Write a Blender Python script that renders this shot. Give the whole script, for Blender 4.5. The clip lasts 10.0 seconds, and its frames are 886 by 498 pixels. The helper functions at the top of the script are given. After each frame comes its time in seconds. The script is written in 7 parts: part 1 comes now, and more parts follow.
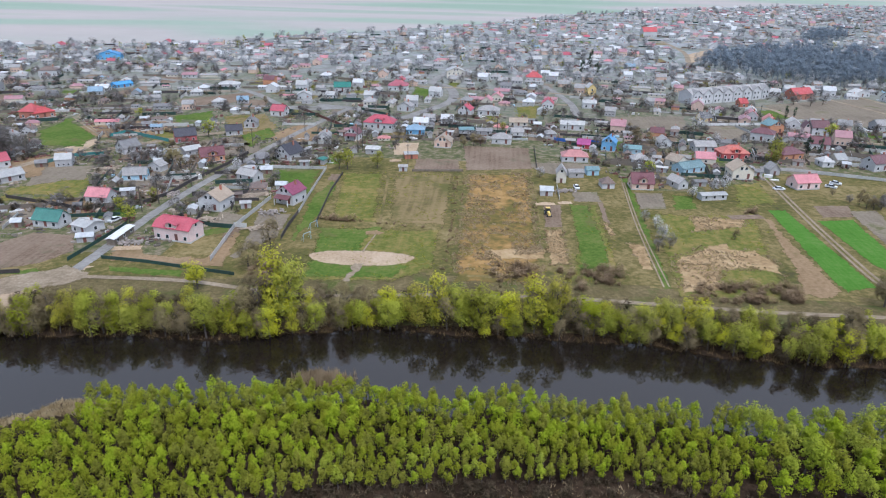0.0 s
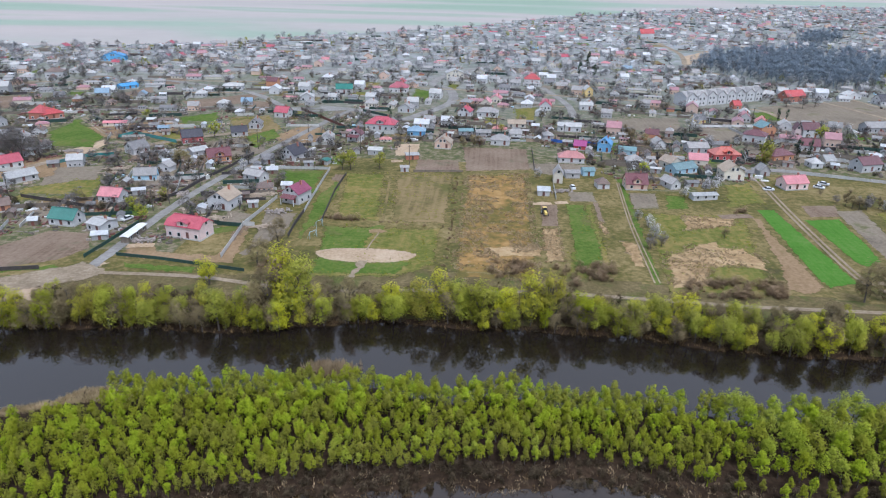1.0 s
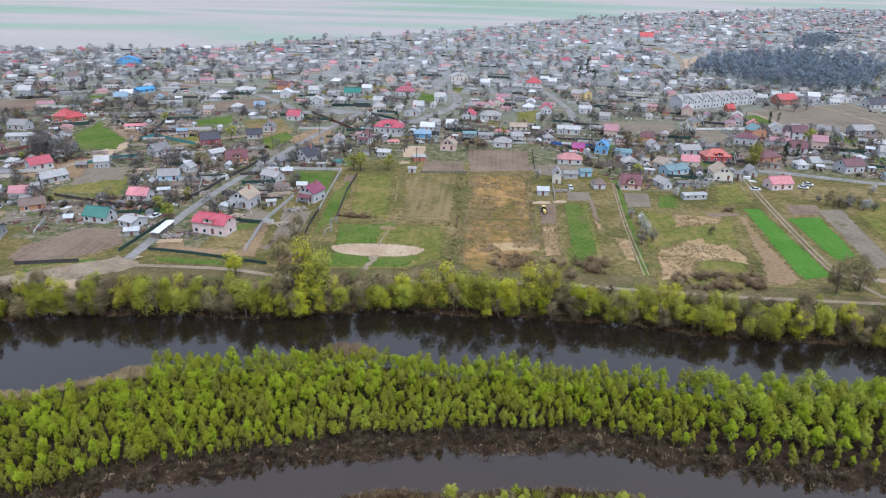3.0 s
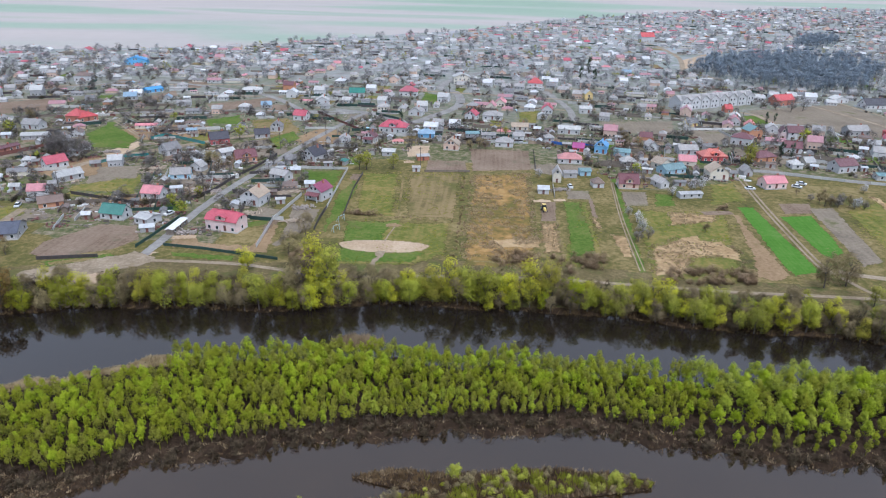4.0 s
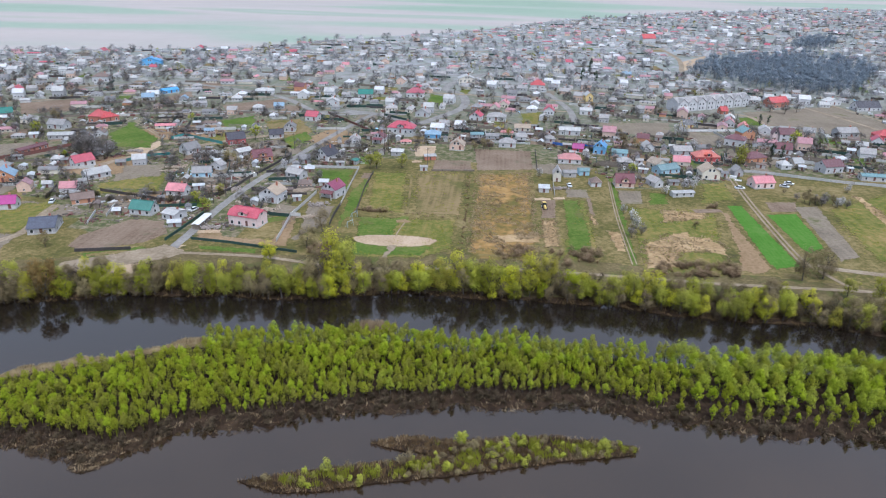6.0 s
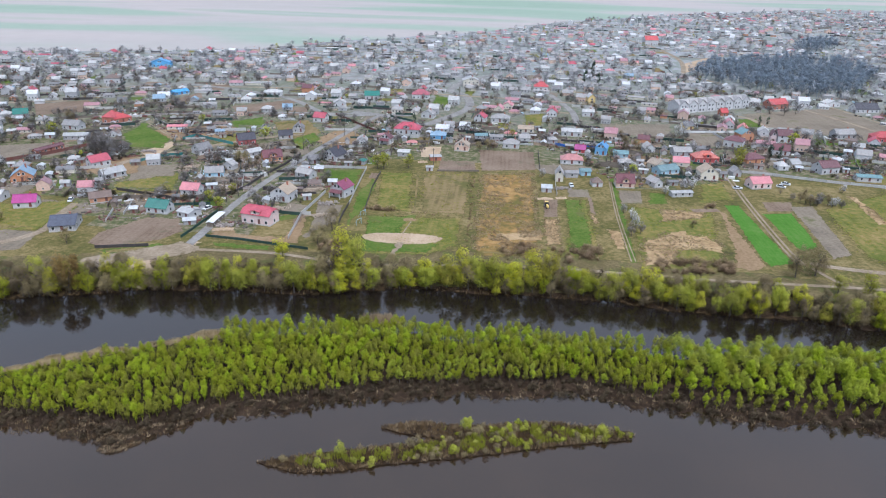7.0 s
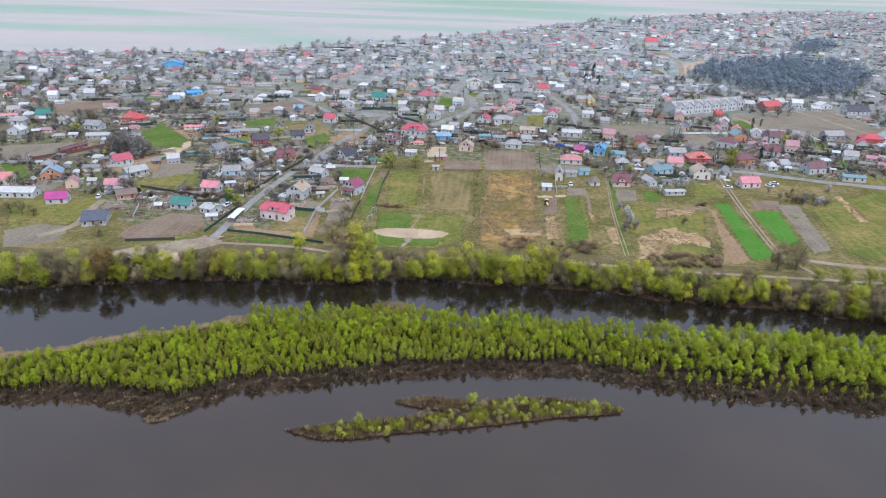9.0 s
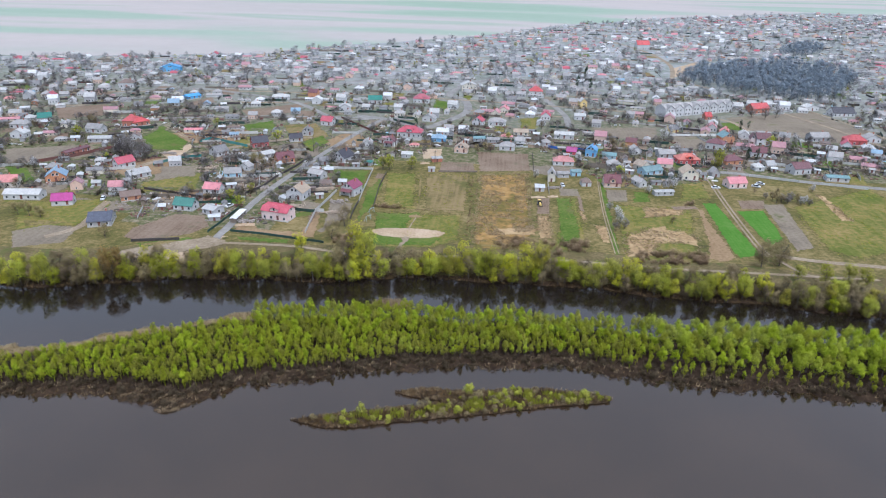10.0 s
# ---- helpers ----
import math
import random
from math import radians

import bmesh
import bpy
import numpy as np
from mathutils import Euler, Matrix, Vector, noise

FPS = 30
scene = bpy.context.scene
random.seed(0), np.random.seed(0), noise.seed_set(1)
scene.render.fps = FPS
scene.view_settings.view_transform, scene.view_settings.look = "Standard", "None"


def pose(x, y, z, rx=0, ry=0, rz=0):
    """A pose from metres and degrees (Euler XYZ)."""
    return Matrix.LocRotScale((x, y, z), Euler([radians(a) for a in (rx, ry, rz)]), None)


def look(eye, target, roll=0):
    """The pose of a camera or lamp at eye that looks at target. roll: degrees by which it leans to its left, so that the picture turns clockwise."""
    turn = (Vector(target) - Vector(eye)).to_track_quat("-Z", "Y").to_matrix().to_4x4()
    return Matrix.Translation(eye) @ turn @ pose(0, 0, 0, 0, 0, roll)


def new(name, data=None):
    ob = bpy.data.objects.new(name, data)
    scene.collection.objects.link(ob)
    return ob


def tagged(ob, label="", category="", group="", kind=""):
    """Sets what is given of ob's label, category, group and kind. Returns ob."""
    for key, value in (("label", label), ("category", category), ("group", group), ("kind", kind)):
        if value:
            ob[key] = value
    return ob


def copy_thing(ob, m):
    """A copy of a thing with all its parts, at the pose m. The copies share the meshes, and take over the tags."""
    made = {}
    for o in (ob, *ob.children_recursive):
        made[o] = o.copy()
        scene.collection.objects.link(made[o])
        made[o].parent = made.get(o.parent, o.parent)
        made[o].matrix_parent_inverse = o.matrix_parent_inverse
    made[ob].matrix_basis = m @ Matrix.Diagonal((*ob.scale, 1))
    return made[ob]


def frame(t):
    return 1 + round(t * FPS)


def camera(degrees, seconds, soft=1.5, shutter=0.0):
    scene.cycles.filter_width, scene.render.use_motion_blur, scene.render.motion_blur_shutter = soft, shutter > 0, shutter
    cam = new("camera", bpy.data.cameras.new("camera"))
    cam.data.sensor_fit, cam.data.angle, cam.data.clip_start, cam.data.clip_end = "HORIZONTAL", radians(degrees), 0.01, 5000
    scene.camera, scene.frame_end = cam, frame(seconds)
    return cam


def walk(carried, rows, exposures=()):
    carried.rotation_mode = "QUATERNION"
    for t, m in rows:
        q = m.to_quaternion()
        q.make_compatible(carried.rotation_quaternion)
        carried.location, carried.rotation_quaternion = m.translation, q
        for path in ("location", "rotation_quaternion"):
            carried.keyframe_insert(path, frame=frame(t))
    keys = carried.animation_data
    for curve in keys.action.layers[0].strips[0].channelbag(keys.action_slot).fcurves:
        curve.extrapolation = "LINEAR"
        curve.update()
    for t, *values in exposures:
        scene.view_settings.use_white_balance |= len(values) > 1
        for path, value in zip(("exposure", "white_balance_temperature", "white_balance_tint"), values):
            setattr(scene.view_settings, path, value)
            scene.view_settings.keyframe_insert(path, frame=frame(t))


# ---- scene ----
cam = camera(66.0, 10.0, soft=1.1)
PATH = [
    (0, (0.11, -11.22, 79.68), (-0.088, -8.473, 78.501), 1.1),
    (0.5, (0.23, -14.94, 80.92), (0.035, -12.191, 79.744), 1.2),
    (1, (0.13, -19.22, 82.42), (-0.063, -16.473, 81.24), 1.2),
    (1.5, (0.35, -23.11, 83.38), (0.15, -20.357, 82.202), 1.2),
    (2, (0.11, -27.23, 85.03), (-0.084, -24.485, 83.847), 1.3),
    (2.5, (0.17, -31.17, 86.25), (-0.03, -28.418, 85.07), 1.2),
    (4, (0.2, -43.58, 90.39), (-0.013, -40.834, 89.202), 1.2),
    (4.5, (0.21, -47.47, 91.77), (-0.009, -44.723, 90.578), 1.2),
    (5, (0.29, -51.97, 93.16), (0.066, -49.221, 91.966), 1.3),
    (5.5, (0.26, -55.88, 94.65), (0.039, -53.137, 93.452), 1.3),
    (7, (0.08, -68.56, 98.7), (-0.161, -65.82, 97.503), 1.3),
    (7.5, (0.27, -72.55, 99.9), (0.03, -69.807, 98.709), 1.3),
    (8, (0.07, -76.77, 101.33), (-0.178, -74.025, 100.131), 1.3),
    (8.5, (0.04, -80.84, 102.66), (-0.204, -78.1, 101.466), 1.3),
    (9, (0.01, -85.36, 104.25), (-0.24, -82.624, 103.046), 1.4),
    (9.5, (-0.1, -89.42, 105.57), (-0.342, -86.677, 104.373), 1.4),
    (10, (0.05, -93.95, 106.75), (-0.176, -91.212, 105.555), 1.4),
]
walk(cam, [(t, look(eye, target, roll)) for t, eye, target, roll in PATH],
     exposures=[(0.0, 0.02, 5250, 10), (10.0, 0.14, 5250, 10)])

# ---- sky, sun, exposure ----
world = bpy.data.worlds.new("sky")
scene.world = world
world.use_nodes = True
wn = world.node_tree.nodes
sky = wn.new("ShaderNodeTexSky")
sky.sky_type = "NISHITA"
sky.sun_disc = False
sky.sun_elevation = radians(65)
sky.sun_rotation = radians(148)
sky.air_density = 1.0
sky.dust_density = 8.0
sky.ozone_density = 1.0
wn["Background"].inputs["Strength"].default_value = 0.135
# thin high cloud evens the sky out
veil = wn.new("ShaderNodeMix")
veil.data_type = "RGBA"
veil.inputs[0].default_value = 0.4
veil.inputs[7].default_value = (9.0, 9.4, 9.9, 1)
world.node_tree.links.new(sky.outputs[0], veil.inputs[6])
world.node_tree.links.new(veil.outputs[2], wn["Background"].inputs["Color"])
sun_data = bpy.data.lights.new("sun", "SUN")
sun_data.energy = 1.75
sun_data.angle = radians(10)
sun_data.color = (1.0, 0.95, 0.88)
sun = new("sun", sun_data)
# light comes from the south-east, high up
sun.matrix_world = look((25, -40, 100), (0, 0, 0))


# ---- materials ----
def mat_new(name, rough=0.8, metal=0.0):
    m = bpy.data.materials.new(name)
    m.use_nodes = True
    b = m.node_tree.nodes["Principled BSDF"]
    b.inputs["Roughness"].default_value = rough
    b.inputs["Metallic"].default_value = metal
    return m, m.node_tree.nodes, m.node_tree.links, b


def ramp_of(nodes, links, fac, stops):
    r = nodes.new("ShaderNodeValToRGB")
    els = r.color_ramp.elements
    while len(els) < len(stops):
        els.new(0.5)
    for e, (p, c) in zip(els, stops):
        e.position, e.color = p, (*c, 1)
    links.new(fac, r.inputs[0])
    return r.outputs[0]


def noise_of(nodes, links, scale, detail=4.0, rough=0.6, stretch=None, vec=None):
    n = nodes.new("ShaderNodeTexNoise")
    n.inputs["Scale"].default_value = scale
    n.inputs["Detail"].default_value = detail
    n.inputs["Roughness"].default_value = rough
    if vec is None:
        g = nodes.new("ShaderNodeNewGeometry")
        vec = g.outputs["Position"]
    if stretch:
        mp = nodes.new("ShaderNodeMapping")
        mp.inputs["Rotation"].default_value = (0, 0, radians(stretch[0]))
        mp.inputs["Scale"].default_value = (stretch[1], stretch[2], 1)
        links.new(vec, mp.inputs[0])
        vec = mp.outputs[0]
    links.new(vec, n.inputs["Vector"])
    return n.outputs["Fac"]


def mixed(nodes, links, fac, a, b, mode="MIX"):
    m = nodes.new("ShaderNodeMix")
    m.data_type, m.blend_type = "RGBA", mode
    for k, v in ((0, fac), (6, a), (7, b)):
        if isinstance(v, (int, float)):
            m.inputs[k].default_value = v
        elif isinstance(v, tuple):
            m.inputs[k].default_value = (*v, 1)
        else:
            links.new(v, m.inputs[k])
    return m.outputs[2]


def bump_to(nodes, links, b, height, strength, distance):
    n = nodes.new("ShaderNodeBump")
    n.inputs["Strength"].default_value = strength
    n.inputs["Distance"].default_value = distance
    links.new(height, n.inputs["Height"])
    links.new(n.outputs[0], b.inputs["Normal"])


def earth(name, stops, big=0.05, small=0.8, rows=None, spots=None, rough=0.95, mix=0.5, tight=0.62):
    """Ground cover: two scales of noise through one ramp, with furrows (angle, spacing) and a second colour in spots."""
    m, n, l, b = mat_new(name, rough)
    a = noise_of(n, l, big, 6, 0.65)
    c = noise_of(n, l, small, 5, 0.7)
    f = n.new("ShaderNodeMix")
    f.inputs[0].default_value = mix
    l.new(a, f.inputs[2]), l.new(c, f.inputs[3])
    stops = [(0.5 + (q - 0.5) * tight, c) for q, c in stops]
    col = ramp_of(n, l, f.outputs[0], stops)
    if rows:
        w = noise_of(n, l, 1.0, 2, 0.5, stretch=(rows[0], 1.0 / rows[1], 0.02))
        col = mixed(n, l, ramp_of(n, l, w, [(0.42, (0, 0, 0)), (0.62, (rows[2],) * 3)]), col, stops[-1][1])
    if spots:
        s = noise_of(n, l, spots[0], 5, 0.7)
        col = mixed(n, l, ramp_of(n, l, s, [(spots[1], (0, 0, 0)), (spots[1] + 0.12, (1, 1, 1))]), col, spots[2])
    l.new(col, b.inputs["Base Color"])
    b.inputs["Specular IOR Level"].default_value = 0.1
    bump_to(n, l, b, c, 0.6, 0.25)
    # the border of a patch frays out: "soft" runs from 0 inside to 1 at its rim
    at = n.new("ShaderNodeAttribute")
    at.attribute_name = "soft"
    fray = noise_of(n, l, 0.9, 8, 0.78)
    add = n.new("ShaderNodeMath")
    add.operation = "MULTIPLY_ADD"
    add.inputs[1].default_value = 1.3
    l.new(fray, add.inputs[0])
    l.new(at.outputs["Fac"], add.inputs[2])
    keep = n.new("ShaderNodeMapRange")
    keep.inputs[1].default_value, keep.inputs[2].default_value = 1.12, 1.2
    keep.inputs[3].default_value, keep.inputs[4].default_value = 1.0, 0.0
    l.new(add.outputs[0], keep.inputs[0])
    whole = n.new("ShaderNodeMath")
    whole.operation = "LESS_THAN"
    whole.inputs[1].default_value = 0.01
    l.new(at.outputs["Fac"], whole.inputs[0])
    top = n.new("ShaderNodeMath")
    top.operation = "MAXIMUM"
    l.new(keep.outputs[0], top.inputs[0]), l.new(whole.outputs[0], top.inputs[1])
    l.new(top.outputs[0], b.inputs["Alpha"])
    return m


def painted(name, color, rough=0.7, vary=0.12, dirt=0.25, scale=0.6, metal=0.0, wave=None, spread=0.0):
    """Walls, boards and sheets: colour with stains, streaks and, with wave, the ribs of a sheet. spread: how far copies differ."""
    m, n, l, b = mat_new(name, rough, metal)
    tc = n.new("ShaderNodeTexCoord")
    a = noise_of(n, l, scale, 6, 0.65, vec=tc.outputs["Object"])
    c = noise_of(n, l, scale * 6, 3, 0.6, stretch=(0, 1, 0.35), vec=tc.outputs["Object"])
    dark = tuple(v * (1 - dirt) * 0.9 for v in color)
    lite = tuple(min(0.9, v * (1 + vary) + 0.02) for v in color)
    col = ramp_of(n, l, a, [(0.25, dark), (0.5, color), (0.75, lite)])
    col = mixed(n, l, 0.35, col, ramp_of(n, l, c, [(0.3, dark), (0.6, lite)]))
    if spread:
        o = n.new("ShaderNodeObjectInfo")
        h = n.new("ShaderNodeHueSaturation")
        for key, lo, hi in (("Value", 1 - spread, 1 + spread), ("Saturation", 1 - spread, 1 + spread * 0.6)):
            mr = n.new("ShaderNodeMapRange")
            mr.inputs[3].default_value, mr.inputs[4].default_value = lo, hi
            l.new(o.outputs["Random"], mr.inputs[0])
            l.new(mr.outputs[0], h.inputs[key])
        l.new(col, h.inputs["Color"])
        col = h.outputs[0]
    l.new(col, b.inputs["Base Color"])
    if wave:
        w = n.new("ShaderNodeTexWave")
        w.bands_direction = "X"
        w.inputs["Scale"].default_value = wave
        w.inputs["Distortion"].default_value = 0.3
        l.new(tc.outputs["Object"], w.inputs[0])
        bump_to(n, l, b, w.outputs["Fac"], 0.5, 0.08)
    else:
        bump_to(n, l, b, c, 0.25, 0.03)
    return m


def leafy(name, dark, mid, lite, through_light=0.25, spread=0.25):
    m, n, l, b = mat_new(name, 0.75)
    g = n.new("ShaderNodeNewGeometry")
    col = ramp_of(n, l, g.outputs["Random Per Island"], [(0.0, dark), (0.45, mid), (1.0, lite)])
    place = noise_of(n, l, 0.3, 3, 0.6)
    col = mixed(n, l, ramp_of(n, l, place, [(0.42, (0, 0, 0)), (0.60, (0.6, 0.6, 0.6))]), col, lite)
    col = mixed(n, l, ramp_of(n, l, place, [(0.38, (0.5, 0.5, 0.5)), (0.5, (0, 0, 0))]), col, dark)
    o = n.new("ShaderNodeObjectInfo")
    h = n.new("ShaderNodeHueSaturation")
    for key, lo, hi in (("Value", 1 - spread, 1 + spread), ("Hue", 0.49, 0.51), ("Saturation", 0.95, 1.05)):
        mr = n.new("ShaderNodeMapRange")
        mr.inputs[3].default_value, mr.inputs[4].default_value = lo, hi
        l.new(o.outputs["Random"], mr.inputs[0])
        l.new(mr.outputs[0], h.inputs[key])
    l.new(col, h.inputs["Color"])
    l.new(h.outputs[0], b.inputs["Base Color"])
    b.inputs["Specular IOR Level"].default_value = 0.03
    # leaves shade with the rounded clump that they belong to ("puff"), a little with their own tilt
    at = n.new("ShaderNodeAttribute")
    at.attribute_name = "puff"
    tr = n.new("ShaderNodeVectorTransform")
    tr.vector_type, tr.convert_from, tr.convert_to = "VECTOR", "OBJECT", "WORLD"
    l.new(at.outputs["Vector"], tr.inputs[0])
    own = n.new("ShaderNodeVectorMath")
    own.operation = "SCALE"
    own.inputs["Scale"].default_value = 0.42
    l.new(g.outputs["Normal"], own.inputs[0])
    both = n.new("ShaderNodeVectorMath")
    l.new(tr.outputs[0], both.inputs[0]), l.new(own.outputs[0], both.inputs[1])
    unit = n.new("ShaderNodeVectorMath")
    unit.operation = "NORMALIZE"
    l.new(both.outputs[0], unit.inputs[0])
    l.new(unit.outputs[0], b.inputs["Normal"])
    t = n.new("ShaderNodeBsdfTranslucent")
    l.new(unit.outputs[0], t.inputs["Normal"])
    l.new(h.outputs[0], t.inputs["Color"])
    s = n.new("ShaderNodeMixShader")
    s.inputs[0].default_value = through_light
    l.new(b.outputs[0], s.inputs[1]), l.new(t.outputs[0], s.inputs[2])
    l.new(s.outputs[0], n["Material Output"].inputs["Surface"])
    return m


M = {}
M["ground"] = earth("meadow_and_soil", [(0.30, (0.072, 0.062, 0.026)), (0.42, (0.098, 0.094, 0.026)), (0.50, (0.140, 0.112, 0.040)), (0.60, (0.200, 0.155, 0.066)), (0.75, (0.270, 0.208, 0.100))], 0.05, 0.5)
M["mud"] = earth("river_mud", [(0.3, (0.018, 0.011, 0.007)), (0.5, (0.031, 0.020, 0.012)), (0.7, (0.058, 0.038, 0.023))], 0.15, 1.2)
M["bank"] = earth("bank_litter", [(0.3, (0.066, 0.056, 0.024)), (0.5, (0.122, 0.096, 0.042)), (0.7, (0.19, 0.145, 0.075))], 0.12, 0.9, spots=(0.09, 0.52, (0.088, 0.098, 0.026)))
M["grass"] = earth("young_grass", [(0.3, (0.060, 0.092, 0.014)), (0.46, (0.080, 0.126, 0.019)), (0.58, (0.114, 0.140, 0.030)), (0.72, (0.165, 0.150, 0.050))], 0.06, 0.7, spots=(0.07, 0.55, (0.125, 0.116, 0.040)))
M["crop"] = earth("winter_crop", [(0.3, (0.055, 0.136, 0.014)), (0.5, (0.072, 0.170, 0.019)), (0.72, (0.111, 0.187, 0.040))], 0.05, 0.6, rows=(42, 0.9, 0.3))
M["olive"] = earth("thin_grass", [(0.26, (0.070, 0.086, 0.016)), (0.40, (0.105, 0.118, 0.023)), (0.52, (0.150, 0.140, 0.034)), (0.62, (0.205, 0.160, 0.052)), (0.75, (0.265, 0.195, 0.080))], 0.05, 0.4, rows=(4, 2.0, 0.22), spots=(0.04, 0.55, (0.094, 0.112, 0.020)))
M["stubble"] = earth("dry_stubble", [(0.3, (0.105, 0.083, 0.034)), (0.5, (0.175, 0.135, 0.056)), (0.7, (0.250, 0.180, 0.090))], 0.035, 0.35, rows=(4, 1.6, 0.5), spots=(0.04, 0.52, (0.105, 0.100, 0.030)))
M["weeds"] = earth("dead_weeds", [(0.3, (0.085, 0.076, 0.022)), (0.42, (0.150, 0.112, 0.034)), (0.52, (0.262, 0.158, 0.054)), (0.62, (0.340, 0.212, 0.082)), (0.75, (0.40, 0.265, 0.118))], 0.028, 0.2, spots=(0.03, 0.53, (0.105, 0.096, 0.026)))
M["reedbed"] = earth("flattened_reed", [(0.28, (0.170, 0.114, 0.052)), (0.42, (0.281, 0.189, 0.095)), (0.55, (0.365, 0.256, 0.134)), (0.7, (0.425, 0.307, 0.171))], 0.08, 0.45, spots=(0.12, 0.62, (0.136, 0.110, 0.043)))
M["soil"] = earth("tilled_soil", [(0.3, (0.125, 0.085, 0.055)), (0.5, (0.182, 0.130, 0.090)), (0.7, (0.245, 0.185, 0.135))], 0.06, 0.8, rows=(10, 1.2, 0.35), spots=(0.05, 0.58, (0.131, 0.116, 0.068)))
M["palesoil"] = earth("pale_tilled_soil", [(0.3, (0.175, 0.115, 0.060)), (0.5, (0.240, 0.162, 0.088)), (0.7, (0.300, 0.210, 0.125))], 0.05, 0.8, rows=(48, 1.3, 0.25), spots=(0.04, 0.58, (0.15, 0.128, 0.052)))
M["greysoil"] = earth("grey_soil", [(0.3, (0.131, 0.107, 0.077)), (0.5, (0.189, 0.153, 0.111)), (0.7, (0.254, 0.210, 0.155))], 0.06, 0.8, rows=(80, 1.4, 0.3), spots=(0.06, 0.57, (0.115, 0.111, 0.047)))
M["sand"] = earth("worn_sand", [(0.3, (0.30, 0.215, 0.13)), (0.5, (0.41, 0.305, 0.20)), (0.7, (0.48, 0.37, 0.255))], 0.1, 1.2)
M["dirt"] = earth("dirt_track", [(0.3, (0.18, 0.137, 0.090)), (0.5, (0.262, 0.205, 0.140)), (0.7, (0.345, 0.280, 0.200))], 0.12, 0.9)
M["asphalt"] = earth("old_asphalt", [(0.3, (0.17, 0.155, 0.14)), (0.5, (0.23, 0.215, 0.195)), (0.7, (0.30, 0.28, 0.26))], 0.1, 1.0)
# far fields: washed-out green and pink bands, with distance haze painted in
M["farfield"], f_n, f_l, f_b = mat_new("bare_far_fields", 0.95)
f_b.inputs["Specular IOR Level"].default_value = 0.1
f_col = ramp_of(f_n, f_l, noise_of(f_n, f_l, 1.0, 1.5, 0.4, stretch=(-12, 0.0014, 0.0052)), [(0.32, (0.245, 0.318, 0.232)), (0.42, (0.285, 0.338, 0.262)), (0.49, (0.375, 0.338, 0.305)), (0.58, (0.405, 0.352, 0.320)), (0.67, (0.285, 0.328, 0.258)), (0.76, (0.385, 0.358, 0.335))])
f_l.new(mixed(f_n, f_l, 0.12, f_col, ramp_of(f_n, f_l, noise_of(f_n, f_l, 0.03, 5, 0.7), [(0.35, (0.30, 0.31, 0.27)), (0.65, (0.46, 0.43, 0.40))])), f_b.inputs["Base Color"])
# garden ground in pale greys, distance haze included in the colour
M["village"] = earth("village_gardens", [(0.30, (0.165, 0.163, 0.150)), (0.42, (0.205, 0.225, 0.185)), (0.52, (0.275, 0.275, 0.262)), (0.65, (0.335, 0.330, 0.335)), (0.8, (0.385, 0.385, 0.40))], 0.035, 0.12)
# northwards the meadow blends into garden ground paled with painted haze
v_m = M["village"]
v_n, v_l = v_m.node_tree.nodes, v_m.node_tree.links
v_b = v_n["Principled BSDF"]
v_hazed = v_b.inputs["Base Color"].links[0].from_socket
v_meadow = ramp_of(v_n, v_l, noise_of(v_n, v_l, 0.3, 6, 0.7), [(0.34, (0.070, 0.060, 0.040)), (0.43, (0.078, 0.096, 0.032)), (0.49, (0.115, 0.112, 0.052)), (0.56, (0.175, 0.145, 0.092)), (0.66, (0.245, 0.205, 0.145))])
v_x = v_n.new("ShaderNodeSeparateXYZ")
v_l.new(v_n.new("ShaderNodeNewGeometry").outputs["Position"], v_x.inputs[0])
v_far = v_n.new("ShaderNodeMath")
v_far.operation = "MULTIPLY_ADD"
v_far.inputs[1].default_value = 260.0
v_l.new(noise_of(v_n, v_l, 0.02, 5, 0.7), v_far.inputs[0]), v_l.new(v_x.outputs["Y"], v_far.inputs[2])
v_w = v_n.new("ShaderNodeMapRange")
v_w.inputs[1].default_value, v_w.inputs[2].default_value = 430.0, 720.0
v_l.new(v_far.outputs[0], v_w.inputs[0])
v_l.new(mixed(v_n, v_l, v_w.outputs[0], v_meadow, v_hazed), v_b.inputs["Base Color"])

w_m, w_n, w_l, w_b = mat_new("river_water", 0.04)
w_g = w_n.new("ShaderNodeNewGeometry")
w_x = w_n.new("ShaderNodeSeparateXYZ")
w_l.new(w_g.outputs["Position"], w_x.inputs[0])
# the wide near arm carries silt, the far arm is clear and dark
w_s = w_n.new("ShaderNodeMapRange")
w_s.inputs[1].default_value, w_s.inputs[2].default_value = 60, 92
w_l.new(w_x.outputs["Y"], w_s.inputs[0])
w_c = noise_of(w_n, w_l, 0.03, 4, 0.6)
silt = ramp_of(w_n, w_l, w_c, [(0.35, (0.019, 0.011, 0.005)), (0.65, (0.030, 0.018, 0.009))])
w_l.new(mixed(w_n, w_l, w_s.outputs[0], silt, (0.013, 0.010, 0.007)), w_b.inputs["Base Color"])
w_b.inputs["IOR"].default_value = 1.6
w_b.inputs["Specular Tint"].default_value = (1.0, 0.82, 0.68, 1)
w_b.inputs["Specular IOR Level"].default_value = 1.0
rip = noise_of(w_n, w_l, 0.35, 3, 0.55, stretch=(8, 0.5, 1.0))
bump_to(w_n, w_l, w_b, rip, 0.035, 0.2)
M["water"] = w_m

